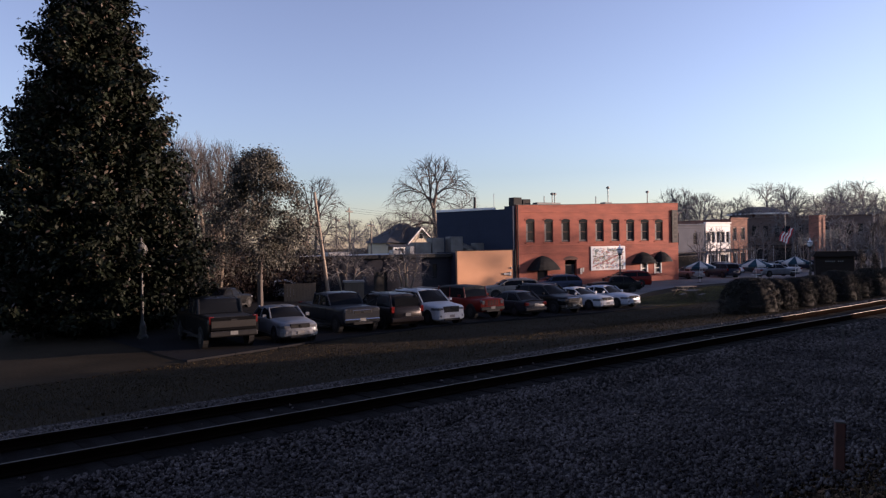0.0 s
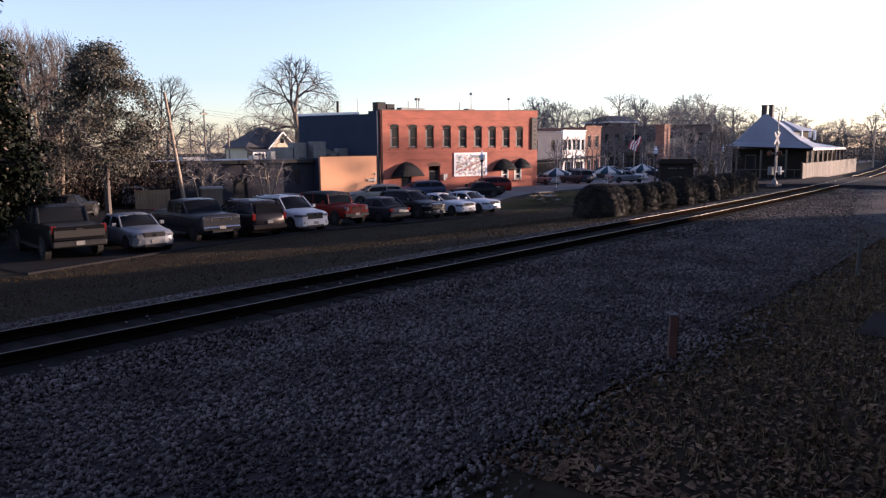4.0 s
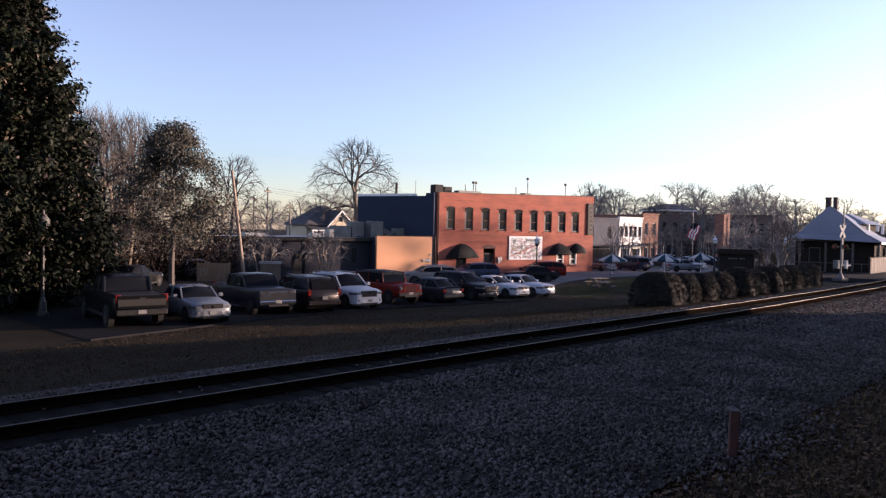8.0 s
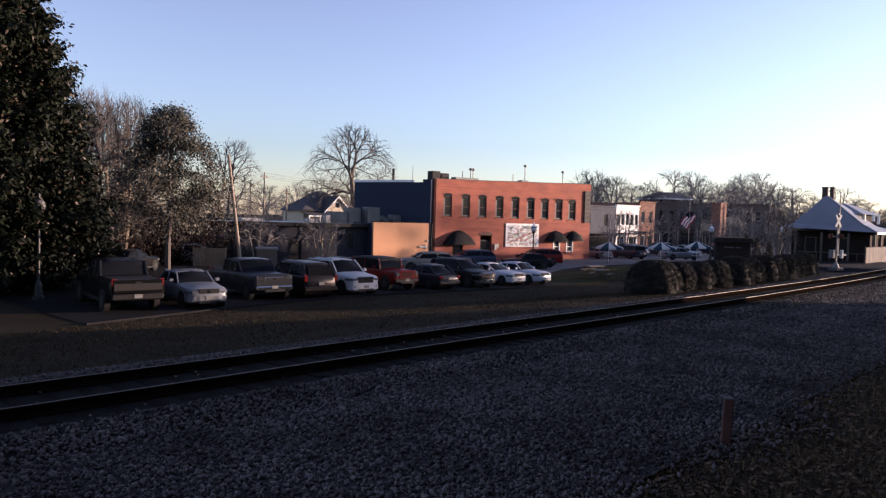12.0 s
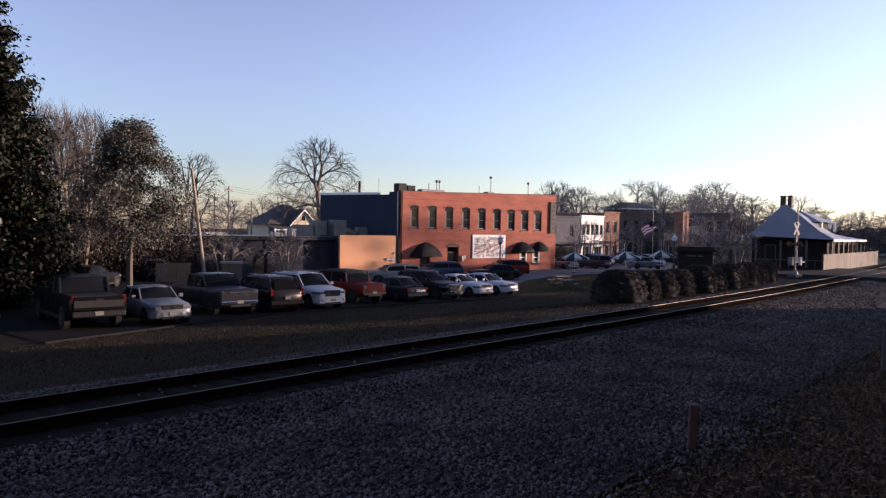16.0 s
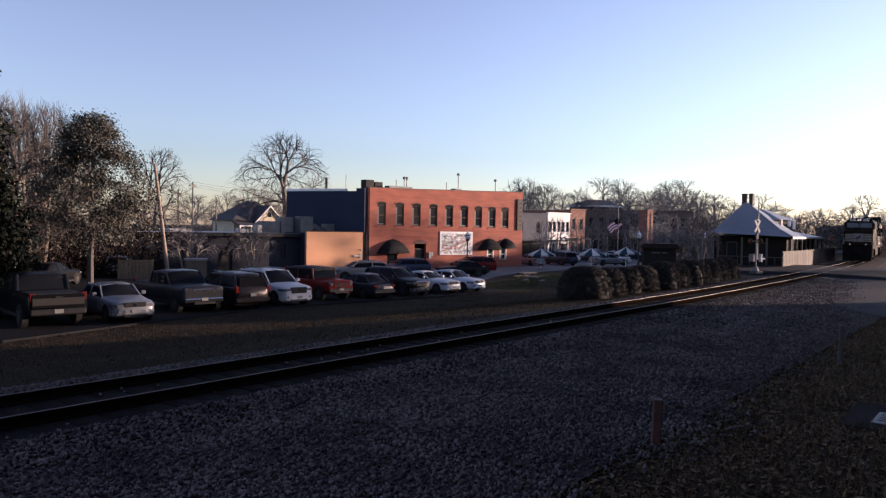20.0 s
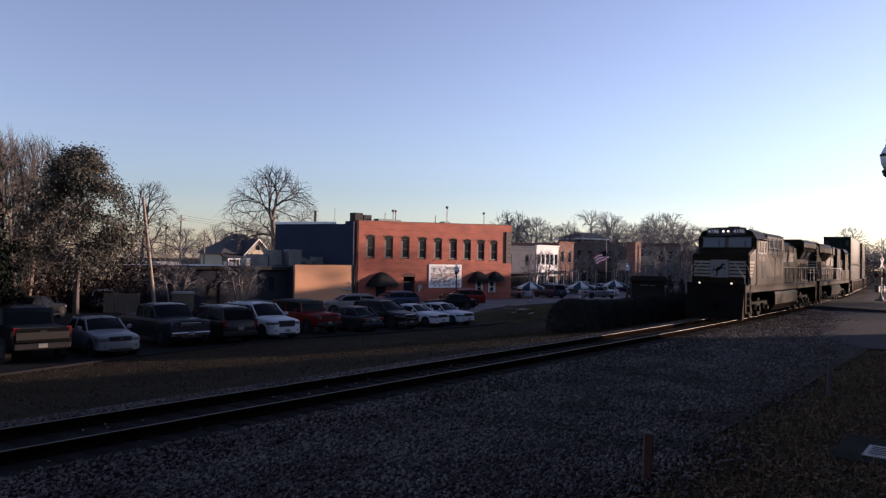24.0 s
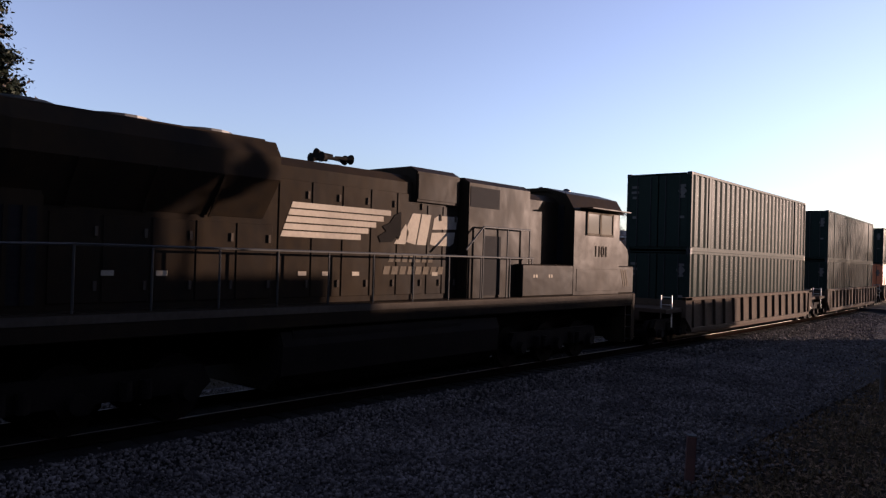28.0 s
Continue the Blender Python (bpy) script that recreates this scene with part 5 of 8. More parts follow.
for i in range(330):
    cx, cz = rm.uniform(8.85, 12.5), rm.uniform(0.2, 2.4)
    w, h, a = rm.uniform(0.04, 0.2), rm.uniform(0.015, 0.05), rm.uniform(-0.8, 1.6)
    c, s = math.cos(a), math.sin(a)
    pts = [(cx + c * x - s * z, cz + s * x + c * z) for x, z in ((-w, -h), (w, -h), (w * 0.7, h), (-w * 0.8, h))]
    pts = [(min(max(x, 8.66), 12.72), min(max(z, 0.06), 2.56)) for x, z in pts]
    part("painted_shape", prism(pts, "y", -0.104 - i * 0.0001, -0.1), rm.choice(tints), mural)
part("painted_sweep", prism([(8.75, 0.35), (9.9, 0.75), (11.2, 1.3), (12.4, 1.75), (12.38, 1.82), (11.15, 1.38), (9.85, 0.84), (8.75, 0.42)], "y", -0.14, -0.1), tints[0], mural)
part("sign_edge", box((18.72, 18.84, -0.16, -0.04, 2.9, 6.7), bevel=0.01), "trimblack", bld, "dark edge of the vertical sign")
part("sign_face", box((18.86, 19.5, -0.12, -0.04, 2.9, 6.7), bevel=0.01), "greypost", bld, "grey vertical sign board")
for i in range(6):
    part("sign_bar", box((19.02, 19.34, -0.128, -0.12, 3.4 + i * 0.52, 3.72 + i * 0.52)), "trimblack", bld)
for x0, x1, z1, d in ((0.3, 1.25, 7.85, 0.9), (1.5, 2.4, 7.7, 1.1)):
    part("roof_unit", box((x0, x1, d, d + 0.9, 6.7, z1), bevel=0.03), "trimblack", bld, "dark rooftop unit")
for u, d, h in ((4.25, 1.5, 8.1), (5.55, 2.0, 8.3), (5.85, 2.0, 8.3), (10.4, 1.4, 8.2), (11.75, 1.2, 9.1), (16.7, 1.2, 8.75)):
    pp = part("vent_pipe", tube((u, d, 6.7), (u, d, h), 0.045, 0.045, 8), "dullsteel", bld)
    if u > 11 or u > 5 and u < 6:
        part("vent_cap", lathe([(0.05, 0), (0.17, 0.05), (0.17, 0.22), (0.06, 0.28)], 10, at=(u, d, h - 0.04)), "dullsteel", pp)
part("roof_vent", box((11.2, 12.1, 1.0, 1.8, 6.7, 7.55), bevel=0.04), "dullsteel", bld)
part("roof_kerb", box((2.8, 5.6, 0.6, 1.4, 6.7, 7.36), bevel=0.03), "dullsteel", bld)
part("overhead_wire", tube((14.2, -0.05, 5.5), (19.4, -0.4, 5.75), 0.012, 0.012, 5), "trimblack", bld)

# the slate-blue party wall and what is built against it
nav = thing("blue_party_wall", "tall slate-blue painted side wall with a white coping", "building", pose(54.64, 52.5, 0.1, 0, 0, 103.3))
nav.scale = (0.964, 0.964, 0.964)
part("wall", box((0, 10.0, 0.0, 0.4, LOT, 6.75)), "navy", nav)
part("wall_end", box((0, 1.0, -0.02, 0.42, 6.75, 7.05)), "navy", nav)
part("coping", box((2.4, 10.0, -0.08, 0.5, 6.75, 7.0), bevel=0.02), "white", nav, "bright white coping")
part("rear_wall", box((9.6, 10.0, -12, 0.0, LOT, 6.7)), "navy", nav)
part("chimney", box((5.4, 5.62, -0.8, -0.58, 6.5, 8.3), bevel=0.02), "trimblack", nav)
part("aerial", tube((3.2, -1, 6.7), (3.2, -1, 8.6), 0.03, 0.03, 6), "steel", nav)
annex = thing("stucco_annex", "low tan-orange stucco annex", "building", BLD)
part("front_wall", box((-6.66, -0.3, 0.0, 0.3, LOT - 0.2, 2.4), bevel=0.01), "orange", annex)
part("side_wall", box((-6.66, -6.36, 0.3, 4.0, LOT - 0.2, 2.3)), "navy", annex)
part("roof", box((-6.36, -0.3, 0.3, 2.2, 2.0, 2.15)), "shingle", annex)
part("coping", box((-6.7, -0.25, -0.03, 0.35, 2.4, 2.47), bevel=0.01), "trimblack", annex)
part("downpipe", tube((-0.22, -0.05, LOT), (-0.22, -0.05, 2.4), 0.07, 0.07, 8), "trimblack", annex)
part("meter_box", box((-0.75, -0.6, -0.1, 0, 0.5, 0.7), bevel=0.01), "steel", annex)
part("vent_hood", box((-1.6, -0.95, -0.12, 0.0, -0.1, 0.1), (-0.95, -0.7, -0.12, 0, -0.2, 0.2), bevel=0.02), "steel", annex)
roofs = thing("roof_plant", "grey rooftop air units and ducts", "air conditioning", BLD)
for x0, x1, y0, z0, z1 in ((-9.0, -7.2, 4.2, 2.0, 3.35), (-7.0, -5.6, 4.4, 2.0, 3.8), (-5.3, -3.9, 3.6, 2.1, 3.9), (-2.6, -1.6, 3.2, 2.1, 3.2)):
    part("air_unit", box((x0, x1, y0, y0 + 1.2, z0, z1), bevel=0.05), "dullsteel", roofs)
part("duct", tube((-3.9, 4.0, 2.9), (-2.8, 4.0, 2.4), 0.4, 0.4, 12), "dullsteel", roofs)

store = thing("low_store_row", "long low dark store row with a pale flat roof edge", "building", BLD)
part("front_wall", walling(-34, -6.7, LOT - 0.2, 2.0, [(-8.7, -8.2, -0.2, 1.2), (-15, -13.6, LOT, 0.6), (-22, -20.5, LOT, 0.6)], 1.2, 1.5), "storedark", store)
part("roof", box((-34.3, -6.7, 0.9, 14, 2.0, 2.2), bevel=0.02), "steel", store)
part("fascia", box((-34.3, -6.7, 0.75, 0.9, 1.85, 2.2), bevel=0.02), "trimblack", store)
part("roof_parapet", box((-27, -17.5, 9, 9.3, 2.1, 2.55), bevel=0.02), "concrete", store, "pale sunlit parapet")
part("window", box((-8.7, -8.2, 1.28, 1.34, -0.2, 1.2)), "glass", store)
for x0, x1 in ((-15, -13.6), (-22, -20.5)):
    part("door", box((x0, x1, 1.3, 1.38, LOT, 0.6), bevel=0.01), "trimblack", store)
for x, w, h in ((-31, 0.9, 0.5), (-27.5, 1.6, 0.35), (-24.2, 0.7, 0.7), (-19, 2.2, 0.3), (-12, 0.9, 0.4), (-10.2, 0.5, 0.75)):
    part("roof_unit", box((x, x + w, 3, 4, 2.2, 2.2 + h), bevel=0.04), "steel", store)

# the bays of the block grow a little wider from its corner on
for block in (bld, annex, roofs, store):
    for piece in block.children_recursive:
        for vert in piece.data.vertices:
            vert.co.x = 1.096 * vert.co.x + 0.0044 * vert.co.x ** 2


# the cream house: hipped main roof, a gable towards the street and a porch
hs = thing("cream_house", "cream-sided house with a dark hipped roof, front gable and porch", "house", pose(70.6, 91.4, 0.8, 0, 0, -8))
hs.scale = (0.8, 0.8, 0.8)
part("wall", box((-6.2, 4.4, -4, 4, LOT - 1.2, 3.6)), "cream", hs)
bm = bmesh.new()
vs = [bm.verts.new(v) for v in ((-6.9, -4.7, 3.45), (5.1, -4.7, 3.45), (5.1, 4.7, 3.45), (-6.9, 4.7, 3.45), (-1.4, 0, 7.3), (0.2, 0, 7.3))]
for f in ((0, 1, 5, 4), (1, 2, 5), (2, 3, 4, 5), (3, 0, 4), (3, 2, 1, 0)):
    bm.faces.new([vs[i] for i in f])
part("hip_roof", bm, "shingle", hs)
part("front_gable", prism([(-2.1, 3.4), (3.1, 3.4), (0.5, 6.1)], "y", -4.9, -2.0), "cream", hs)
for sd in (-1, 1):
    part("gable_roof", prism([(0.5, 6.35), (0.5 + sd * 3.1, 3.2), (0.5 + sd * 3.1, 3.0), (0.5, 6.1)], "y", -5.3, -1.0), "shingle", hs)
    part("barge_board", prism([(0.5, 6.37), (0.5 + sd * 3.12, 3.22), (0.5 + sd * 3.12, 2.95), (0.5, 6.05)], "y", -5.36, -5.3), "white", hs)
for u0, z0, z1, y in ((0.0, 4.1, 5.2, -4.95), (-5.2, 0.9, 2.5, -4.05), (-3.0, 0.9, 2.5, -4.05), (2.6, 0.6, 2.2, -4.05)):
    wd = part("window", box((u0, u0 + 1.0, y, y + 0.05, z0, z1), bevel=0.01), "white", hs)
    part("pane", box((u0 + 0.1, u0 + 0.9, y - 0.02, y, z0 + 0.1, z1 - 0.1)), "glass", wd)
part("porch_roof", prism([(-6.9, 2.5), (-6.9, 2.7), (-4.0, 3.3), (-4.0, 3.1)], "x", -6.6, 4.8), "shingle", hs)
part("porch_fascia", box((-6.6, 4.8, -6.95, -6.9, 2.35, 2.6)), "white", hs)
for x in (-6.4, -4.2, -2.0, 0.2, 2.4, 4.6):
    part("porch_post", box((x - 0.1, x + 0.1, -6.8, -6.6, LOT - 1.2, 2.5)), "white", hs)


def shop(name, label, m, w, d, h, mat, wins, frame="white", base=LOT, storeys=2):
    b = thing(name, label, "building", m, "downtown storefronts")
    hs = []
    for k in range(wins):
        u = w * (k + 0.5) / wins
        hs.append((u - 0.45, u + 0.45, base + h * 0.56, base + h * 0.82))
    hs.append((0.5, w * 0.42, base, base + h * 0.3))
    hs.append((w * 0.58, w - 0.5, base, base + h * 0.3))
    part("front_wall", walling(0, w, base - 0.2, base + h, hs, 0, 0.3), mat, b)
    part("side_wall", box((0, 0.3, 0.3, d, base - 0.2, base + h)), mat, b)
    part("side_wall", box((w - 0.3, w, 0.3, d, base - 0.2, base + h)), mat, b)
    part("roof", box((0.3, w - 0.3, 0.3, d, base + h - 0.5, base + h - 0.3)), "shingle", b)
    part("cornice", box((-0.1, w + 0.1, -0.2, 0.32, base + h, base + h + 0.22), (-0.05, w + 0.05, -0.1, 0, base + h - 0.5, base + h - 0.3), bevel=0.02), mat, b)
    for h0 in hs:
        wd = part("window", box((h0[0], h0[1], 0.12, 0.2, h0[2], h0[2] + 0.08), (h0[0], h0[1], 0.12, 0.2, h0[3] - 0.08, h0[3]), (h0[0], h0[0] + 0.08, 0.12, 0.2, h0[2], h0[3]), (h0[1] - 0.08, h0[1], 0.12, 0.2, h0[2], h0[3])), frame, b)
        part("pane", box((h0[0] + 0.05, h0[1] - 0.05, 0.15, 0.17, h0[2] + 0.05, h0[3] - 0.05)), "glass", wd)
    part("canopy", box((0.1, w - 0.1, -1.6, 0.0, base + h * 0.36, base + h * 0.36 + 0.16), bevel=0.02), "black", b, "dark street canopy")
    for u in (0.3, w / 2, w - 0.3):
        part("canopy_post", tube((u, -1.5, base), (u, -1.5, base + h * 0.36), 0.05, 0.05, 6), "white", b)
    return b


shop("white_storefront", "bright white two-storey storefront with dark windows", pose(113.85, 65.24, 0, 0, 0, -11), 6.05, 12, 7.5, "white", 5)
shop("brown_brick_storefront", "narrow brown brick storefront", pose(119.85, 64.05, 0, 0, 0, -11), 4.3, 12, 8.3, "oldbrick", 2)
shop("dark_brick_block", "dark brick block with a pale hipped roof behind", pose(155.2, 78.8, 0, 0, 0, -52), 9.3, 14, 9.3, "shopbrick", 4, "trimblack")
low = shop("low_brick_shops", "row of dark brick shops with a sunlit tan awning", pose(161.2, 71.3, 0, 0, 0, -66), 15.5, 12, 9.4, "shopbrick", 7, "trimblack")
part("awning", prism([(-1.7, LOT + 3.3), (-1.7, LOT + 3.6), (-0.1, LOT + 5.0), (-0.1, LOT + 3.3)], "x", 0.4, 5.2), "cream", low, "tan canvas street awning")
part("signboard", box((5.6, 8.0, -0.2, -0.05, LOT + 4.6, LOT + 6.6), bevel=0.02), "cream", low, "cream signboard")
shop("blue_grey_shop", "blue-grey low shop beside the brick corner", pose(96.58, 68.6, 0, 0, 0, -11), 17.2, 12, 7.2, "bluegrey", 4, "trimblack")
hip = thing("hipped_roof_hall", "distant hall with a dark hipped roof and white eaves", "building", pose(188.0, 92.7, -0.72, 0, 0, -24.6))
hip.scale = (1.27, 1.27, 1.27)
part("wall", box((-4, 4, -4, 4, LOT, 8.2)), "brickdark", hip)
part("eaves_board", box((-4.6, 4.6, -4.6, 4.6, 8.2, 8.5), bevel=0.03), "white", hip)
bm = bmesh.new()
vs = [bm.verts.new(v) for v in ((-4.5, -4.5, 8.5), (4.5, -4.5, 8.5), (4.5, 4.5, 8.5), (-4.5, 4.5, 8.5), (-2, 0, 9.9), (2, 0, 9.9))]
for f in ((0, 1, 5, 4), (1, 2, 5), (2, 3, 4, 5), (3, 0, 4), (3, 2, 1, 0)):
    bm.faces.new([vs[i] for i in f])
part("roof", bm, "shingle", hip)
tw = thing("brick_pier", "sunlit brick chimney block above the shops", "building", pose(141.0, 58.5, 0, 0, 0, -11))
part("pier", box((-1.0, 1.0, -1.0, 1.0, LOT, 7.3), (-1.1, 1.1, -1.1, 1.1, 7.3, 7.5), bevel=0.03), "oldbrick", tw)


def street_lamp(m, h=4.2, near=False, wide=1.0, glass="globe"):
    """A black cast-iron post with a fluted base and an acorn globe."""
    s = thing("street_lamp", "black iron street lamp with a pale acorn globe", "street lamp", m, "acorn street lamps")
    part("base", lathe([(0.24, 0), (0.24, 0.12), (0.17, 0.2), (0.15, 0.6), (0.1, 0.75), (0.08, 0.8)], 14), "iron", s)
    part("post", lathe([(0.075, 0.78), (0.06, h - 0.35), (0.09, h - 0.3), (0.06, h - 0.25), (0.06, h - 0.05)], 12), "iron", s)
    part("globe_holder", lathe([(0.06, h - 0.12), (0.16, h - 0.02), (0.19, h + 0.08), (0.17, h + 0.12)], 14), "iron", s)
    g = part("globe", lathe([(0.17 * wide, h + 0.12), (0.25 * wide, h + 0.28), (0.27 * wide, h + 0.42), (0.23 * wide, h + 0.58), (0.14 * wide, h + 0.7), (0.07 * wide, h + 0.76)], 18), glass, s, "pale ribbed acorn globe", smooth=True)
    part("band", lathe([(0.275 * wide, h + 0.46), (0.275 * wide, h + 0.53)], 18), "iron", g)
    part("finial", lathe([(0.09, h + 0.75), (0.05, h + 0.82), (0.07, h + 0.9), (0.01, h + 1.0)], 10), glass, s)
    if near:
        part("banner_bracket", box((0.06, 0.14, -0.03, 0.03, h - 0.9, h - 0.55), bevel=0.01), "iron", s)
    return s


street_lamp(pose(57.57, 41.78, -1.46), 3.3)
street_lamp(pose(77.3, 32.8, -1.0), 3.15)
street_lamp(pose(85.5, 28.2, -0.9), 3.2)
street_lamp(pose(11.3, 34.2, ground_z(11.3, 34.2)), 3.6, glass="shadedglobe")
street_lamp(pose(22.0, 1.98, -0.33, -2.7, 0, 0), 5.7, near=True, wide=0.78)


def utility_pole(m, h, r=0.14, arms=True):
    p = thing("utility_pole", "weathered wooden utility pole", "utility pole", m, "utility poles")
    part("pole", tube((0, 0, 0), (0, 0, h), r, r * 0.65, 10), "polewood", p)
    if arms:
        part("cross_arm", box((-1.1, 1.1, -0.06, 0.06, h - 0.7, h - 0.56)), "polewood", p)
        for x in (-1, -0.4, 0.4, 1):
            part("insulator", lathe([(0.04, 0), (0.06, 0.08), (0.03, 0.16)], 8, at=(x, 0, h - 0.56)), "steel", p)
    return p


utility_pole(pose(32.4, 52.4, LOT, -3.0, -6.2, 0), 9.1, 0.165, arms=False)
for x, y, h in ((59.0, 93.2, 9.2), (60.6, 92.1, 10.4), (63.1, 90.1, 8.3), (150, 52, 9.5), (128, 20, 9.0)):
    utility_pole(pose(x, y, LOT, 0, 0, 30), h)
bm = bmesh.new()
for dz in (0.0, 0.35, -0.3):
    pts = [(59.0, 93.2, 7.3), (60.6, 92.1, 8.5), (75, 82, 7.6)]
    for a, b in zip(pts, pts[1:]):
        prev = None
        for i in range(9):
            f = i / 8
            q = (a[0] + (b[0] - a[0]) * f, a[1] + (b[1] - a[1]) * f, a[2] + (b[2] - a[2]) * f - 0.5 * math.sin(math.pi * f) + dz)
            if prev:
                tube(prev, q, 0.012, 0.012, 4, bm, caps=False)
            prev = q
tagged(link("overhead_cable", bm, "trimblack"), "thin black overhead cables between poles", "cable")


# ---- level crossing ----
def crossing_signal(m, arm=6.0):
    s = thing("crossing_signal", "railway crossing mast with white crossbuck, lamps and raised gate", "crossing signal", m, "level crossing signals")
    part("foundation", box((-0.4, 0.4, -0.4, 0.4, 0, 0.25), bevel=0.02), "concrete", s)
    part("mast", tube((0, 0, 0.2), (0, 0, 4.3), 0.065, 0.065, 10), "dullsteel", s, "bare metal mast")
    part("mast_base", lathe([(0.25, 0.25), (0.16, 0.5), (0.1, 0.6)], 12), "dullsteel", s)
    for a in (57, -57):
        bm = box((-0.56, 0.56, -0.015, 0.015, -0.09, 0.09), bevel=0.004)
        bmesh.ops.transform(bm, matrix=pose(-0.05, -0.1, 3.85, 0, a, 0), verts=bm.verts)
        part("crossbuck", bm, "signwhite", s, "white crossbuck board")
    part("lamp_bar", box((-0.75, 0.75, -0.03, 0.03, 2.62, 2.7)), "iron", s)
    for x in (-0.6, 0.6):
        l = part("lamp_hood", tube((x - 0.12, 0, 2.66), (x - 0.12 - 0.1, 0, 2.66), 0.22, 0.22, 16), "depot", s)
        part("lamp", tube((x - 0.22, 0, 2.66), (x - 0.25, 0, 2.66), 0.14, 0.14, 14), "redlens", l, "dark red flashing lamp")
    part("gate_mechanism", box((-0.25, 0.25, 0.1, 0.5, 0.95, 1.6), bevel=0.03), "dullsteel", s)
    part("counterweight", box((0.25, 1.45, 0.2, 0.32, 1.15, 1.27), (0.85, 1.05, 0.15, 0.38, 0.95, 1.6), bevel=0.02), "signwhite", s, "pale gate counterweight")
    part("gate_arm", prism([(0.42, 1.2), (0.54, 1.2), (0.5, arm), (0.45, arm)], "y", 0.2, 0.25), "dullsteel", s, "raised gate arm")
    for z in (2.2, 3.2, 4.2, 5.2):
        part("gate_stripe", box((0.43, 0.53, 0.19, 0.26, z, z + 0.4)), "iron", s)
    part("bell", lathe([(0.14, 4.3), (0.12, 4.4), (0.04, 4.46)], 12), "steel", s)
    return s


crossing_signal(pose(62.6, 16.6, -0.25, 0, 0, -22), 6.15)
crossing_signal(pose(85.0, 9.4, -0.3, 0, 0, -22), 6.4)


# ---- depot, fence and small square ----
dep = thing("railway_depot", "old railway depot with a flared grey metal hip roof", "building", pose(80.95, 22.3, -0.36, 0, 0, 5))
part("wall", walling(0.8, 26, 0, 3.1, [(2 + k * 4, 3.4 + k * 4, 0.9, 2.5) for k in range(6)], -3.6, -3.3), "depot", dep)
part("wall", box((0.8, 1.1, -3.3, 3.6, 0, 3.1), (0.8, 26, 3.3, 3.6, 0, 3.1), (25.7, 26, -3.3, 3.3, 0, 3.1)), "depot", dep)
for k in range(6):
    part("window", box((2 + k * 4, 3.4 + k * 4, -3.5, -3.42, 0.9, 2.5)), "glass", dep)
for y in (-1.8, 1.2):
    w = part("window", box((0.72, 0.8, y, y + 1.1, 0.9, 2.5), bevel=0.01), "tablewood", dep)
    part("pane", box((0.69, 0.72, y + 0.1, y + 1.0, 1.0, 2.4)), "glass", w)
bm = bmesh.new()
rings = []
for z, x0, x1, y in ((3.12, -1.3, 9.6, 4.4), (3.85, -0.1, 8.2, 3.0), (6.7, 2.4, 3.4, -0.6)):
    w = min(y, 3.9) if y > 0 else 0.7
    rings.append([bm.verts.new(v) for v in ((x0, -y, z), (x1, -y, z), (x1, w + 0.3, z + 0.32 * (z < 3.5)), (x0, w + 0.3, z + 0.32 * (z < 3.5)))])
for a, b in zip(rings, rings[1:]):
    for i in range(4):
        bm.faces.new((a[i], a[(i + 1) % 4], b[(i + 1) % 4], b[i]))
bm.faces.new(rings[-1])
bm.faces.new(rings[0][::-1])
part("roof", bm, "metalroof", dep, "flared grey metal roof")
bm = bmesh.new()
low = [bm.verts.new(v) for v in ((4.0, -4.36, 3.1), (28.0, -4.36, 3.1), (28.0, 4.1, 3.1), (4.0, 4.1, 3.1))]
top = [bm.verts.new(v) for v in ((4.0, 0.2, 4.1), (22.0, 0.2, 4.1))]
for f in ((low[0], low[1], top[1], top[0]), (low[1], low[2], top[1]), (low[2], low[3], top[0], top[1]), (low[3], low[0], top[0]), low[::-1]):
    bm.faces.new(f)
part("canopy_roof", bm, "metalroof", dep, "long low grey metal roof")
part("eaves_board", box((-1.35, 28.05, -4.48, -4.41, 2.93, 3.13)), "dullsteel", dep)
for x, z in ((17.0, 5.6), (21.0, 5.3)):
    part("vent_pipe", tube((x, -1.6, z - 1.2), (x, -1.6, z), 0.16, 0.16, 10), "white", dep, "white roof vent")
for a, b in (((2.4, 0.6, 6.7), (-0.1, -3.0, 3.87)), ((-0.1, -3.0, 3.87), (-1.3, -4.4, 3.14)), ((2.4, 0.8, 6.7), (3.4, 0.8, 6.7))):
    part("ridge_cap", tube(a, b, 0.09, 0.09, 6), "metalroof", dep)
for y, w in ((0.25, 0.36), (0.85, 0.5)):
    part("chimney", box((3.1, 3.6, y, y + w, 5.9, 7.75), (3.05, 3.65, y - 0.04, y + w + 0.04, 7.6, 7.75), bevel=0.02), "sootbrick", dep)
for k in range(8):
    x = -0.9 + k * 4
    part("porch_post", box((x - 0.09, x + 0.09, -4.3, -4.12, 0, 3.0), bevel=0.01), "tablewood", dep)
    part("porch_brace", prism([(x, 2.2), (x + 0.08, 2.2), (x + 0.7, 2.95), (x + 0.55, 2.95)], "y", -4.25, -4.17), "tablewood", dep)
for y in (-2.0, 0.4, 2.8):
    part("porch_post", box((-1.1, -0.92, y - 0.09, y + 0.09, 0, 3.0), bevel=0.01), "tablewood", dep)
for k in range(7):
    y = -4.0 + k * 1.2
    part("porch_rail_post", box((-1.05, -0.99, y - 0.03, y + 0.03, 0, 1.0)), "tablewood", dep)
part("porch_rail", box((-1.06, -0.98, -4, 3.6, 0.96, 1.03)), "tablewood", dep)
ext = thing("depot_wing", "rear wing of the depot with a grey metal roof and dormer", "building", pose(86.9, 24.0, 0.18))
ext.scale = (0.84, 0.84, 0.84)
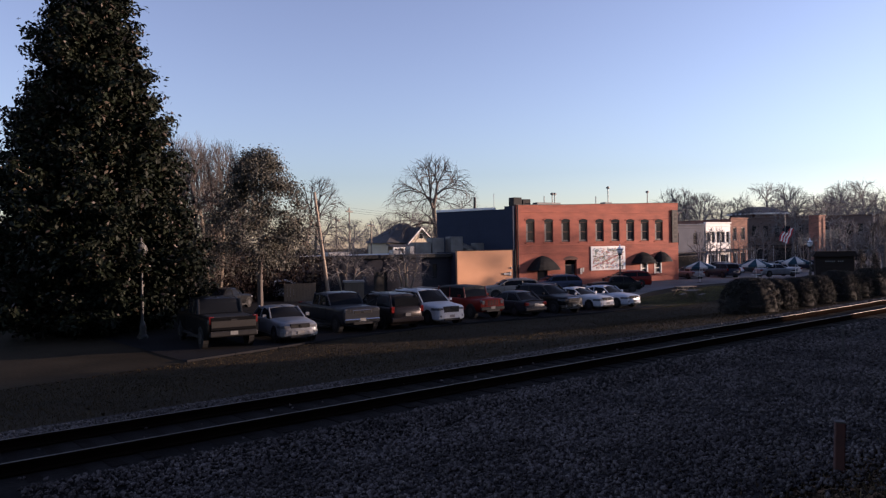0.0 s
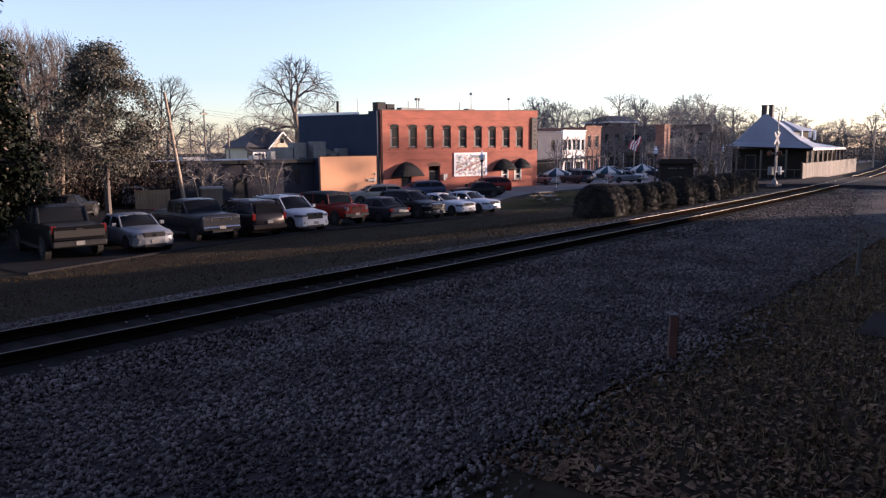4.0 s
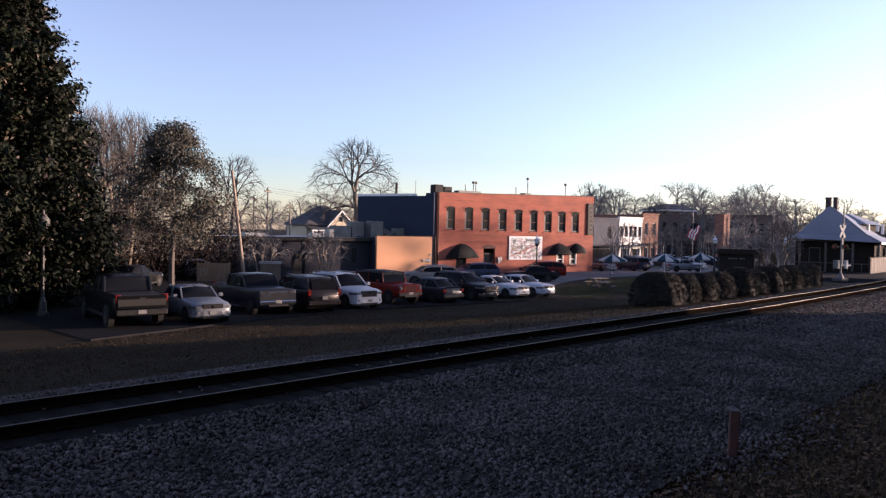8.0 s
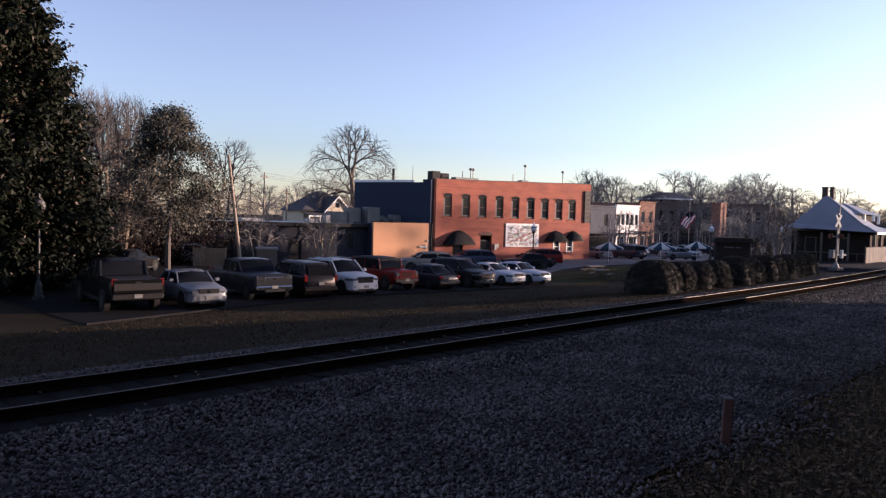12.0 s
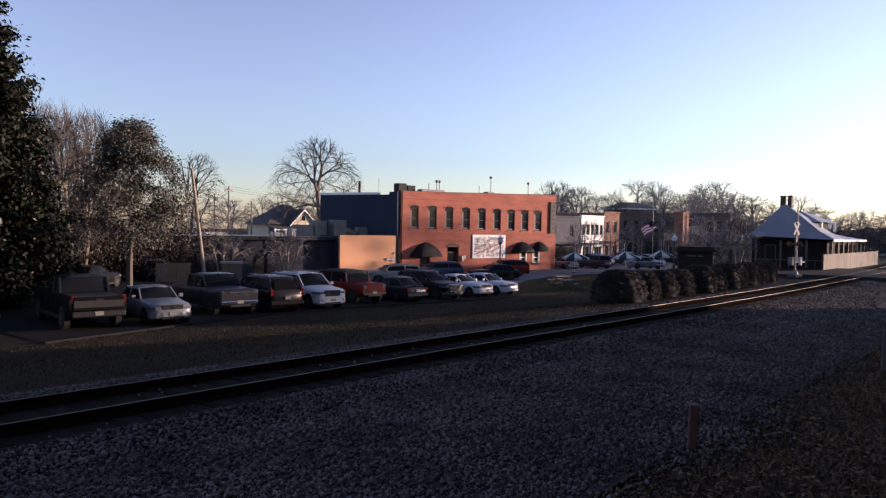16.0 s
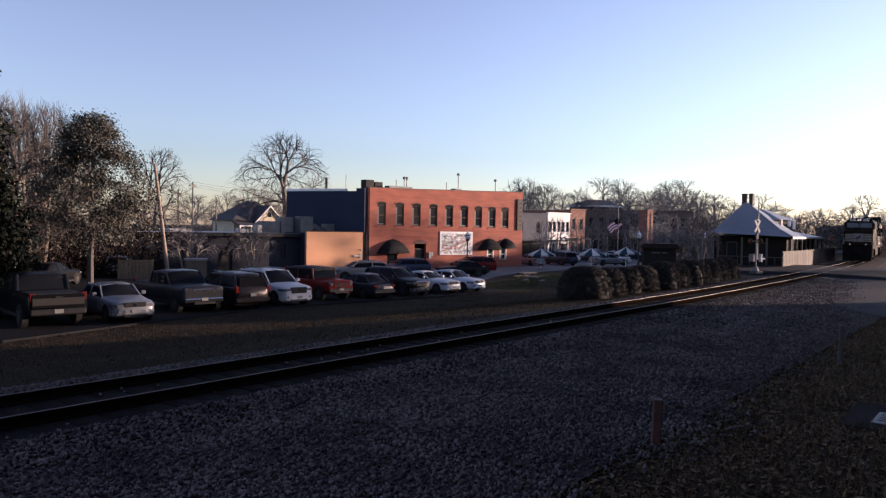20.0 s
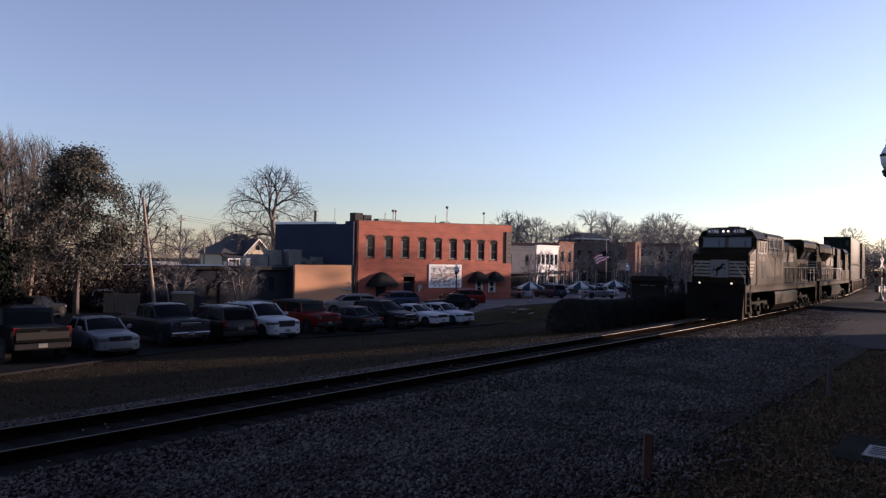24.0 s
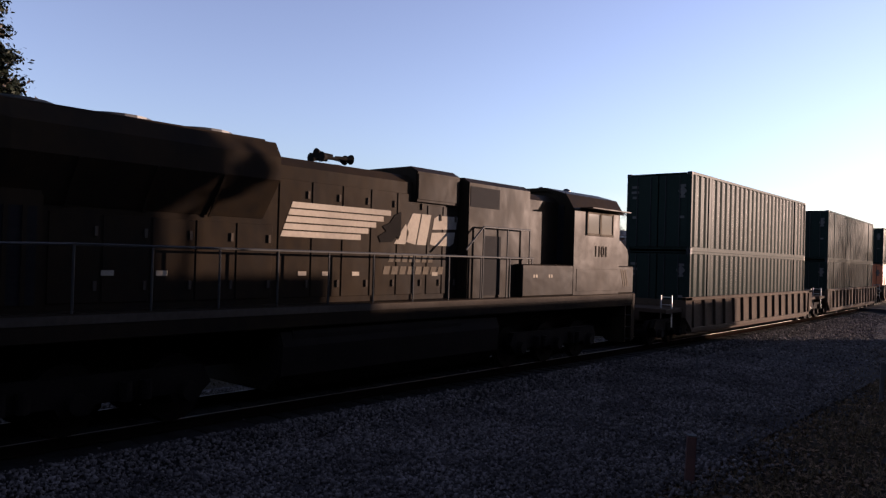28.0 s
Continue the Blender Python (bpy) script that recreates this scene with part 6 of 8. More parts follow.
part("wall", box((0, 6.3, -3.5, 1.4, -0.7, 5.3)), "depot", ext)
bm = bmesh.new()
rings = []
for z, x0, x1, y0, y1 in ((5.3, -1.2, 7.3, -4.3, 2.0), (6.75, 2.6, 4.6, -1.1, -0.9)):
    rings.append([bm.verts.new(v) for v in ((x0, y0, z), (x1, y0, z), (x1, y1, z), (x0, y1, z))])
for i in range(4):
    bm.faces.new((rings[0][i], rings[0][(i + 1) % 4], rings[1][(i + 1) % 4], rings[1][i]))
bm.faces.new(rings[-1])
bm.faces.new(rings[0][::-1])
part("roof", bm, "metalroof", ext)
for y in (-4.2, -2.0):
    part("white_post", box((-0.6, -0.3, y - 0.15, y + 0.15, -0.6, 5.3), bevel=0.02), "signwhite", ext)

fence = thing("wooden_fence", "sunlit weathered board fence beside the depot", "fence")
fence.matrix_world = pose(74.6, 17.35, ground_z(75, 17.4), 0, 0, 2.0)
rf = random.Random(5)
for i in range(150):
    x = i * 0.21
    part("board", box((x + 0.008, x + 0.19, -0.012, 0.012, 0.05, 1.72 + 0.03 * math.sin(i * 2.3)), bevel=0.004), rf.choice(("fencewood", "fencewood", "fenceworn", "tablewood")), fence)
for i in range(14):
    x = i * 2.42
    part("post", box((x - 0.06, x + 0.06, 0.03, 0.15, 0, 1.8)), "fencewood", fence)
for z in (0.4, 1.35):
    part("rail", box((0, 31.5, 0.012, 0.05, z, z + 0.09)), "fencewood", fence)

kio = thing("notice_kiosk", "dark timber kiosk with white lettering bars", "kiosk", pose(58.8, 23.2, -0.55, 0, 0, -62))
part("body", box((-1.3, 1.3, -0.7, 0.7, 0, 2.25), bevel=0.03), "depot", kio)
part("roof", prism([(-1.55, 2.2), (1.55, 2.2), (1.3, 2.6), (-1.3, 2.6)], "y", -0.95, 0.95), "depot", kio)
for i in range(9):
    if i != 5:
        part("letter_bar", box((-0.65 + i * 0.14, -0.57 + i * 0.14, -0.715, -0.7, 1.8, 1.89)), "plate", kio)

ube = [paint("umbrella_teal", (0.03, 0.085, 0.12), 0.8), M["white"]]
for k, (x, y, z) in enumerate(((71.1, 41.5, -1.42), (71.7, 35.7, -1.2), (78.2, 34.7, -1.1))):
    um = thing("patio_umbrella", "teal and white striped patio umbrella", "umbrella", pose(x, y, z), "striped patio umbrellas")
    part("pole", tube((0, 0, 0), (0, 0, 2.3), 0.03, 0.03, 8), "white", um)
    part("base", lathe([(0.28, 0), (0.26, 0.08), (0.06, 0.12)], 12), "concrete", um)
    for i in range(12):
        a0, a1 = TAU * i / 12, TAU * (i + 1) / 12
        bm = bmesh.new()
        r = 1.6
        v = [bm.verts.new(p) for p in ((0, 0, 2.35), (r * math.cos(a0), r * math.sin(a0), 1.72), (r * math.cos(a1), r * math.sin(a1), 1.72))]
        w = [bm.verts.new(p) for p in ((r * math.cos(a0), r * math.sin(a0), 1.55), (r * math.cos(a1), r * math.sin(a1), 1.55))]
        bm.faces.new(v)
        bm.faces.new((v[1], w[0], w[1], v[2]))
        bmesh.ops.solidify(bm, geom=bm.faces[:], thickness=0.01)
        part("panel", bm, ube[i % 2], um)
    part("table", lathe([(0.5, 0.7), (0.5, 0.75)], 14), "steel", um)

for x, y, rz in ((49.6, 29.6, 20), (52.0, 31.6, -10)):
    pt = thing("picnic_table", "low weathered picnic table on the grass", "table", pose(x, y, ground_z(x, y), 0, 0, rz))
    for i in range(4):
        part("top_board", box((-0.9, 0.9, -0.36 + i * 0.185, -0.19 + i * 0.185, 0.7, 0.74)), "tablewood", pt)
    for s in (-1, 1):
        part("bench", box((-0.9, 0.9, s * 0.55, s * 0.8, 0.42, 0.46)), "tablewood", pt)
        for x1 in (-0.6, 0.6):
            part("leg", tube((x1, s * 0.7, 0), (x1, s * 0.2, 0.7), 0.035, 0.035, 4), "tablewood", pt)
enc = thing("bin_enclosure", "pale board bin enclosure in the parking lot", "bin store", pose(29.2, 51.6, LOT, 0, 0, -30))
enc.scale = (0.75, 0.75, 0.95)
for i in range(10):
    part("board", box((-1.6 + i * 0.32, -1.3 + i * 0.32, -0.02, 0.02, 0.05, 1.75), bevel=0.005), "wood", enc)
part("rail", box((-1.65, 1.65, 0.02, 0.07, 0.4, 0.5), (-1.65, 1.65, 0.02, 0.07, 1.4, 1.5)), "wood", enc)
part("side", box((-1.65, -1.58, 0, 2.2, 0.05, 1.7), (1.58, 1.65, 0, 2.2, 0.05, 1.7)), "wood", enc)
shd = thing("small_shed", "low pale shed in the parking lot", "shed", pose(34.2, 51.4, LOT, 0, 0, -30))
shd.scale = (0.62, 0.7, 0.95)
part("body", box((-1.3, 1.3, 0, 2, 0, 1.6), bevel=0.02), "wood", shd)
part("roof", prism([(-1.45, 1.6), (1.45, 1.6), (1.4, 1.75), (-1.4, 1.75)], "y", -0.1, 2.1), "steel", shd)
fl = thing("flag_pole", "tall steel flagpole by the shops", "flagpole", pose(116.5, 53.2, LOT, 0, 0, -40))
part("pole", tube((0, 0, 0), (0, 0, 8.6), 0.05, 0.04, 8), "steel", fl)
flag = thing("flag", "red and white striped flag lifting in the wind", "flag", pose(116.5, 53.2, LOT + 6.9, 0, 0, 140))
for i in range(7):
    part("stripe", prism([(0.05 + 0.13 * j, -0.15 * i + 0.05 * math.sin(j * 0.9)) for j in range(14)] + [(0.05 + 0.13 * j, -0.15 * i - 0.15 + 0.05 * math.sin(j * 0.9)) for j in range(13, -1, -1)], "y", -0.01, 0.01), "flagred" if i % 2 == 0 else "white", flag)
part("canton", prism([(0.05, 0.02), (0.7, 0.05), (0.7, -0.55), (0.05, -0.6)], "y", -0.016, 0.016), "box_blue", flag)
flag.scale = (1.5, 1.5, 1.5)

# ---- vehicles ----
def loft(rings, close=True, bm=None):
    bm = bm or bmesh.new()
    vs = [[bm.verts.new(v) for v in r] for r in rings]
    n = len(rings[0])
    for a, b in zip(vs, vs[1:]):
        for i in range(n if close else n - 1):
            bm.faces.new((a[i], a[(i + 1) % n], b[(i + 1) % n], b[i]))
    bm.faces.new(vs[0][::-1])
    bm.faces.new(vs[-1])
    return bm


def smooth_rows(rows, n):
    """Rows of numbers, run through by a soft curve, n steps between each two."""
    out = []
    r = np.array(rows, dtype=float)
    for i in range(len(r) - 1):
        p0, p1, p2, p3 = r[max(i - 1, 0)], r[i], r[i + 1], r[min(i + 2, len(r) - 1)]
        for k in range(n):
            t = k / n
            v = 0.5 * (2 * p1 + (p2 - p0) * t + (2 * p0 - 5 * p1 + 4 * p2 - p3) * t * t + (3 * p1 - p0 - 3 * p2 + p3) * t ** 3)
            v[0] = p1[0] + (p2[0] - p1[0]) * t
            out.append(v * 0.75 + (p1 + (p2 - p1) * t) * 0.25)
    out.append(r[-1])
    return out


def shell(stations):
    """A rounded body along x from stations (x, half width, bottom, shoulder, crown)."""
    rings = []
    for x, w, zb, zs, zc in smooth_rows(stations, 3):
        h = zs - zb
        half = [(0.8 * w, zb), (0.94 * w, zb + 0.06 * h), (0.99 * w, zb + 0.22 * h), (w, zb + 0.45 * h), (0.992 * w, zs - 0.24 * h), (0.97 * w, zs - 0.07), (0.93 * w, zs - 0.02), (0.8 * w, zs + 0.3 * (zc - zs)), (w * 0.4, zc)]
        rings.append([(x, -y, z) for y, z in half] + [(x, y, z) for y, z in half[::-1]])
    return loft(rings)


def car_wheel(r, w=0.22):
    bm = bmesh.new()
    tube((0, -w / 2, 0), (0, w / 2, 0), r, r, 20, bm)
    bmesh.ops.bevel(bm, geom=[e for e in bm.edges if len(e.link_faces) == 2 and e.calc_face_angle(0) > 1], offset=0.03, segments=2, affect="EDGES")
    return bm


def vehicle(name, label, body, at, kind="sedan", L=4.6, W=1.78, H=1.45, clear=0.2, r=0.32, hood=0.92, belt=0.95, cab=(0.75, 0.15, -1.15, -1.75), lower=None, front="grille", group="cars in the parking lot"):
    """cab: where the windscreen's foot and head and the rear window's head and foot stand along the car."""
    v = thing(name, label, "pickup truck" if kind == "pickup" else "car", at, group)
    hl, hw = L / 2, W / 2
    f0, f1, b1, b0 = cab
    boxy = kind in ("jeep", "pickup", "truck")
    if boxy:
        st = [(hl, hw * 0.9, clear + 0.12, hood - 0.08, hood - 0.05), (hl - 0.12, hw * 0.96, clear + 0.02, hood - 0.02, hood + 0.03), (hl - 0.6, hw, clear, hood - 0.04, hood + 0.02)]
    else:
        st = [(hl, hw * 0.58, clear + 0.16, hood - 0.26, hood - 0.24), (hl - 0.05, hw * 0.78, clear + 0.08, hood - 0.17, hood - 0.14), (hl - 0.2, hw * 0.92, clear + 0.03, hood - 0.1, hood - 0.05), (hl - 0.5, hw * 0.985, clear, hood - 0.06, hood + 0.01), (hl - 0.95, hw, clear, hood - 0.03, hood + 0.035)]
    st += [(f0 + 0.05, hw, clear, belt, belt + 0.03), (b0 - 0.02 if kind != "pickup" else b0, hw, clear, belt, belt + 0.02)]
    if kind == "sedan":
        st += [(b0 - 0.4, hw * 0.99, clear, belt - 0.02, belt + 0.03), (-hl + 0.25, hw * 0.95, clear + 0.04, belt - 0.05, belt), (-hl + 0.06, hw * 0.85, clear + 0.1, belt - 0.1, belt - 0.06), (-hl, hw * 0.7, clear + 0.2, belt - 0.22, belt - 0.2)]
    elif kind == "pickup":
        st += [(b0 - 0.08, hw, clear + 0.05, belt - 0.02, belt - 0.02), (-hl + 0.1, hw, clear + 0.1, belt - 0.03, belt - 0.03), (-hl, hw * 0.97, clear + 0.2, belt - 0.05, belt - 0.05)]
    else:
        st += [(-hl + 0.3, hw * 0.98, clear + 0.05, belt, belt + 0.02), (-hl + 0.08, hw * 0.9, clear + 0.1, belt - 0.02, belt + 0.01), (-hl, hw * 0.78, clear + 0.22, belt - 0.08, belt - 0.05)]
    bm = shell(st)
    bd = part("body", bm, body, v, smooth=True)
    bd.data.set_sharp_from_angle(angle=radians(50))
    # glasshouse, then roof and pillars over it
    top = hw * (0.84 if boxy else 0.74)
    bw = hw * 0.93
    line = [(f0, bw * 0.95, belt), (f0 * 0.6 + f1 * 0.4, bw * 0.55 + top * 0.42, belt * 0.55 + H * 0.45 - 0.01), (f1, top, H - 0.06), (f1 * 0.62 + b1 * 0.38, top * 1.01, H - 0.012), (f1 * 0.3 + b1 * 0.7, top * 1.01, H - 0.02), (b1, top * 0.985, H - 0.075), (b0 * 0.5 + b1 * 0.5, bw * 0.5 + top * 0.47, belt * 0.5 + H * 0.5 - 0.03), (b0, bw * 0.93, belt)]
    rings, cover = [], []
    for x, w, z in smooth_rows(line, 4):
        k = min(1.0, max(0.0, (z - belt) / 0.35))
        side = w + (bw - w) * 0.15
        rings.append([(x, -bw, belt - 0.03), (x, -side, z - 0.1 * k), (x, -w * 0.9, z - 0.03 * k), (x, 0, z + 0.02 * k), (x, w * 0.9, z - 0.03 * k), (x, side, z - 0.1 * k), (x, bw, belt - 0.03)])
        if b1 - 0.06 <= x <= f1 + 0.06:
            cover.append([(x, -side * 1.012, z - 0.115), (x, -w * 0.94, z - 0.02), (x, -w * 0.5, z + 0.018), (x, w * 0.5, z + 0.018), (x, w * 0.94, z - 0.02), (x, side * 1.012, z - 0.115), (x, 0, z - 0.06)])
    part("window_glass", loft(rings), "carglass", v, "dark car windows", smooth=True).data.set_sharp_from_angle(angle=radians(40))
    part("roof", loft(cover), "trimblack" if kind == "jeep" else body, v, smooth=True).data.set_sharp_from_angle(angle=radians(50))
    mid = (f1 + b1) / 2
    for s in (-1, 1):
        for a, b, wd in (((f0, s * bw * 0.94, belt - 0.02), (f1, s * (top + 0.005), H - 0.07), 0.04), ((b0, s * bw * 0.94, belt - 0.02), (b1, s * (top + 0.005), H - 0.07), 0.06), ((mid - 0.05, s * (bw + 0.005), belt - 0.02), (mid - 0.08, s * (top + 0.012), H - 0.07), 0.035)):
            part("pillar", tube(a, b, wd, wd, 6), body, v)
        m = part("wing_mirror", box((f0 - 0.32, f0 - 0.2, s * (hw + 0.02), s * (hw + 0.2), belt + 0.02, belt + 0.17), bevel=0.025), body if kind != "pickup" else "trimblack", v)
        for x in (mid - 0.03, f0 - 0.35):
            part("door_seam", box((x, x + 0.012, s * (hw * 0.985), s * (hw + 0.004), clear + 0.15, belt - 0.12)), "trimblack", bd)
        for x in (mid + 0.15, mid - 0.95):
            part("door_handle", box((x, x + 0.18, s * hw * 0.985, s * (hw + 0.025), belt - 0.2, belt - 0.165), bevel=0.006), body, bd)
        part("side_sill", box((-hl * 0.5, hl * 0.5, s * (hw - 0.06), s * (hw + 0.01), clear - 0.02, clear + 0.1), bevel=0.01), lower or "trimblack", v)
    ax = hl - (0.82 if not boxy else 0.85)
    bx = -hl + (0.95 if kind != "pickup" else 1.15)
    for x in (ax, bx):
        for s in (-1, 1):
            part("wheel_arch", tube((x, s * (hw - 0.2), r + 0.02), (x, s * (hw + 0.008), r + 0.02), r * 1.16, r * 1.16, 20), "trimblack", v)
            wh = part("wheel", car_wheel(r), "tyre", v, "black tyre on an alloy rim")
            wh.location = (x, s * (hw - 0.09), r)
            part("rim", tube((0, s * 0.1, 0), (0, s * 0.125, 0), r * 0.62, r * 0.58, 16), "rim", wh)
            for k in range(5):
                a = TAU * k / 5
                part("spoke_gap", tube((math.cos(a) * r * 0.38, s * 0.12, math.sin(a) * r * 0.38), (math.cos(a) * r * 0.38, s * 0.129, math.sin(a) * r * 0.38), r * 0.11, r * 0.11, 6), "trimblack", wh)
    # front
    zf = hood - 0.2
    for s in (-1, 1):
        if boxy:
            bm = box((hl - 0.28, hl - 0.0, s * hw * 0.56, s * hw * 0.91, zf - 0.04, zf + 0.14), bevel=0.03)
        else:
            bm = prism([(hl + 0.0, s * hw * 0.5), (hl - 0.03, s * hw * 0.78), (hl - 0.2, s * hw * 0.945), (hl - 0.48, s * hw * 0.99), (hl - 0.4, s * hw * 0.85), (hl - 0.15, s * hw * 0.5)], "z", zf - 0.09, zf + 0.03, bevel=0.012)
        part("headlight", bm, "lens", v, "clear headlamp")
        part("fog_lamp", tube((hl - 0.1, s * hw * 0.66, clear + 0.25), (hl + 0.01, s * hw * 0.66, clear + 0.25), 0.06, 0.06, 10), "lens", v)
        part("tail_light", box((-hl - 0.005, -hl + 0.16, s * hw * (0.62 if kind == "sedan" else 0.76), s * hw * 0.95, belt - 0.28, belt - (0.1 if kind == "sedan" else -0.02)), bevel=0.02), "redlens", v, "red tail lamp")
    if front == "jeep":
        part("grille", box((hl - 0.02, hl + 0.03, -hw * 0.6, hw * 0.6, hood - 0.42, hood - 0.02), bevel=0.02), body, v)
        for k in range(7):
            part("grille_slot", box((hl + 0.028, hl + 0.034, -0.36 + k * 0.11, -0.30 + k * 0.11, hood - 0.38, hood - 0.08)), "trimblack", v)
        for s in (-1, 1):
            part("round_headlight", tube((hl, s * hw * 0.72, hood - 0.2), (hl + 0.04, s * hw * 0.72, hood - 0.2), 0.1, 0.1, 14), "lens", v)
    else:
        gm = "chrome" if front == "chrome" else "trimblack"
        part("grille", box((hl - 0.12, hl + 0.012, -hw * 0.5, hw * 0.5, zf - (0.22 if kind == "suv" else 0.1), zf + 0.1), bevel=0.03), gm, v)
        for k in range(3):
            part("grille_bar", box((hl + 0.012, hl + 0.02, -hw * 0.42, hw * 0.42, zf - 0.08 + k * 0.06, zf - 0.05 + k * 0.06)), "trimblack", v)
        part("badge", tube((hl + 0.01, 0, zf), (hl + 0.03, 0, zf), 0.06, 0.06, 10), "chrome", v)
    bmat = "chrome" if front == "chrome" else ("trimblack" if front == "jeep" else body)
    if boxy:
        part("front_bumper", box((hl - 0.1, hl + 0.06, -hw * 0.92, hw * 0.92, clear + 0.1, clear + 0.3), bevel=0.04), bmat, v)
    else:
        plan = [(hl - 0.45, hw * 0.99), (hl - 0.2, hw * 0.95), (hl - 0.02, hw * 0.78), (hl + 0.05, hw * 0.45)]
        part("front_bumper", prism([(x, -y) for x, y in plan] + [(x, y) for x, y in plan[::-1]], "z", clear + 0.08, clear + 0.32, bevel=0.03), bmat, v, smooth=False)
    part("lower_grille", box((hl, hl + 0.065, -hw * 0.5, hw * 0.5, clear + 0.03, clear + 0.14), bevel=0.01), "trimblack", v)
    part("front_plate", box((hl + 0.06, hl + 0.07, -0.15, 0.15, clear + 0.18, clear + 0.32)), "plate", v, "plain plate")
    # rear
    part("rear_bumper", box((-hl - 0.05, -hl + 0.12, -hw * 0.93, hw * 0.93, clear + 0.14, clear + 0.36), bevel=0.04), ("trimblack" if body == P["black"] else "chrome") if kind == "pickup" else body, v)
    part("rear_plate", box((-hl - 0.062, -hl - 0.05, -0.15, 0.15, clear + (0.2 if kind == "pickup" else 0.42), clear + (0.35 if kind == "pickup" else 0.57))), "plate", v, "plain plate")
    if kind == "pickup":
        tg = part("tailgate", box((-hl - 0.02, -hl + 0.03, -hw * 0.88, hw * 0.88, clear + 0.4, belt - 0.02), bevel=0.015), P["black"], v, "dark tailgate")
        part("tailgate_band", box((-hl - 0.03, -hl - 0.02, -hw * 0.86, hw * 0.86, belt - 0.42, belt - 0.16), bevel=0.004), P["pewter"], tg, "paler pressed band")
        part("tailgate_handle", box((-hl - 0.045, -hl - 0.03, -0.12, 0.12, belt - 0.16, belt - 0.1), bevel=0.005), "trimblack", tg)
        part("bed_opening", box((-hl + 0.06, b0 - 0.12, -hw * 0.8, hw * 0.8, belt - 0.03, belt - 0.012)), "trimblack", v)
    elif kind == "suv":
        part("rear_screen", box((-hl + 0.08, -hl + 0.1, -hw * 0.7, hw * 0.7, belt, H - 0.2)), "carglass", v)
        for s in (-1, 1):
            part("roof_rail", tube((f1 - 0.1, s * top * 0.88, H + 0.03), (b1 + 0.2, s * top * 0.88, H + 0.03), 0.02, 0.02, 6), "steel", v)
    return v


P = {k: paint("car_" + k, c, 0.32, mt) for k, c, mt in (("silver", (0.18, 0.19, 0.205), 0.4), ("grey", (0.028, 0.03, 0.035), 0.3), ("black", (0.005, 0.0053, 0.006), 0.0), ("white", (0.42, 0.43, 0.445), 0.0), ("red", (0.13, 0.008, 0.006), 0.0), ("navy", (0.018, 0.023, 0.04), 0.2), ("pewter", (0.046, 0.044, 0.042), 0.3), ("bronze", (0.026, 0.022, 0.022), 0.3), ("pale", (0.36, 0.39, 0.44), 0.2), ("tan", (0.2, 0.185, 0.165), 0.3), ("dkblue", (0.03, 0.04, 0.07), 0.2))}
SUV = dict(kind="suv", L=4.8, W=1.92, H=1.74, clear=0.24, r=0.37, hood=1.08, belt=1.12, cab=(1.05, 0.3, -1.9, -2.3))
PICK = dict(kind="pickup", L=5.7, W=1.98, H=1.9, clear=0.38, r=0.4, hood=1.2, belt=1.22, cab=(1.1, 0.6, -0.75, -0.95))


def bumper(x, y, L, turn, nose_in=False):
    """A pose from the place of the bumper that faces the line."""
    s = 1 if nose_in else -1
    cx, cy = x + s * math.cos(radians(turn)) * L / 2, y + s * math.sin(radians(turn)) * L / 2
    return pose(cx, cy, ground_z(cx, cy) + 0.03, 0, 0, turn)


def parked(x, y, turn=-90.0, dz=0.0):
    return pose(x, y, ground_z(x, y) + 0.03 + dz, 0, 0, turn)


vehicle("pickup_truck", "black pickup truck with a grey tailgate, parked nose in", P["black"], bumper(12.6, 27.5, 5.8, 81, True), **dict(PICK, L=5.8, W=2.03, H=1.95, belt=1.3, hood=1.25))
vehicle("sedan", "silver older sedan parked nose out", P["silver"], bumper(15.45, 27.3, 4.5, -99), L=4.5, W=1.74, H=1.43, hood=0.9, belt=0.94)
vehicle("pickup_truck", "dark grey pickup truck with a chrome bumper", P["grey"], bumper(19.4, 28.5, 5.4, -97), **dict(PICK, L=5.4, H=1.82, front="chrome"))
vehicle("crossover", "dark bronze crossover parked nose in", P["bronze"], bumper(21.9, 28.3, 4.8, 83, True), **SUV)
vehicle("suv", "white sport utility vehicle with a black grille", P["white"], bumper(24.9, 28.5, 5.0, -97), **dict(SUV, L=5.0, H=1.78))
vehicle("off_roader", "red boxy off-roader with a slotted grille", P["red"], bumper(29.2, 29.9, 4.3, -95), kind="jeep", L=4.3, W=1.86, H=1.84, clear=0.4, r=0.4, hood=1.15, belt=1.18, cab=(0.65, 0.5, -1.95, -2.05), front="jeep")
vehicle("sedan", "dark grey compact sedan parked nose in", P["grey"], bumper(32.4, 29.5, 4.5, 85, True), L=4.5, H=1.46)
vehicle("suv", "black sport utility vehicle with a chrome grille", P["black"], bumper(36.0, 29.6, 4.8, -95), **dict(SUV, front="chrome"))
vehicle("coupe", "white coupe parked nose out", P["white"], bumper(39.5, 29.7, 4.6, -93), L=4.6, H=1.42, cab=(0.7, -0.05, -1.2, -1.9))
vehicle("sedan", "pale silver-blue sedan parked nose out", P["pale"], bumper(42.2, 29.5, 4.6, -92), L=4.6, H=1.45)
vehicle("crossover", "tan crossover parked across the lot", P["tan"], parked(43.6, 42.6, 150), **dict(SUV, L=4.5, H=1.6))
vehicle("suv", "dark blue sport utility vehicle by the building", P["dkblue"], parked(51.0, 44.2, 155), **dict(SUV, L=4.4, H=1.6))
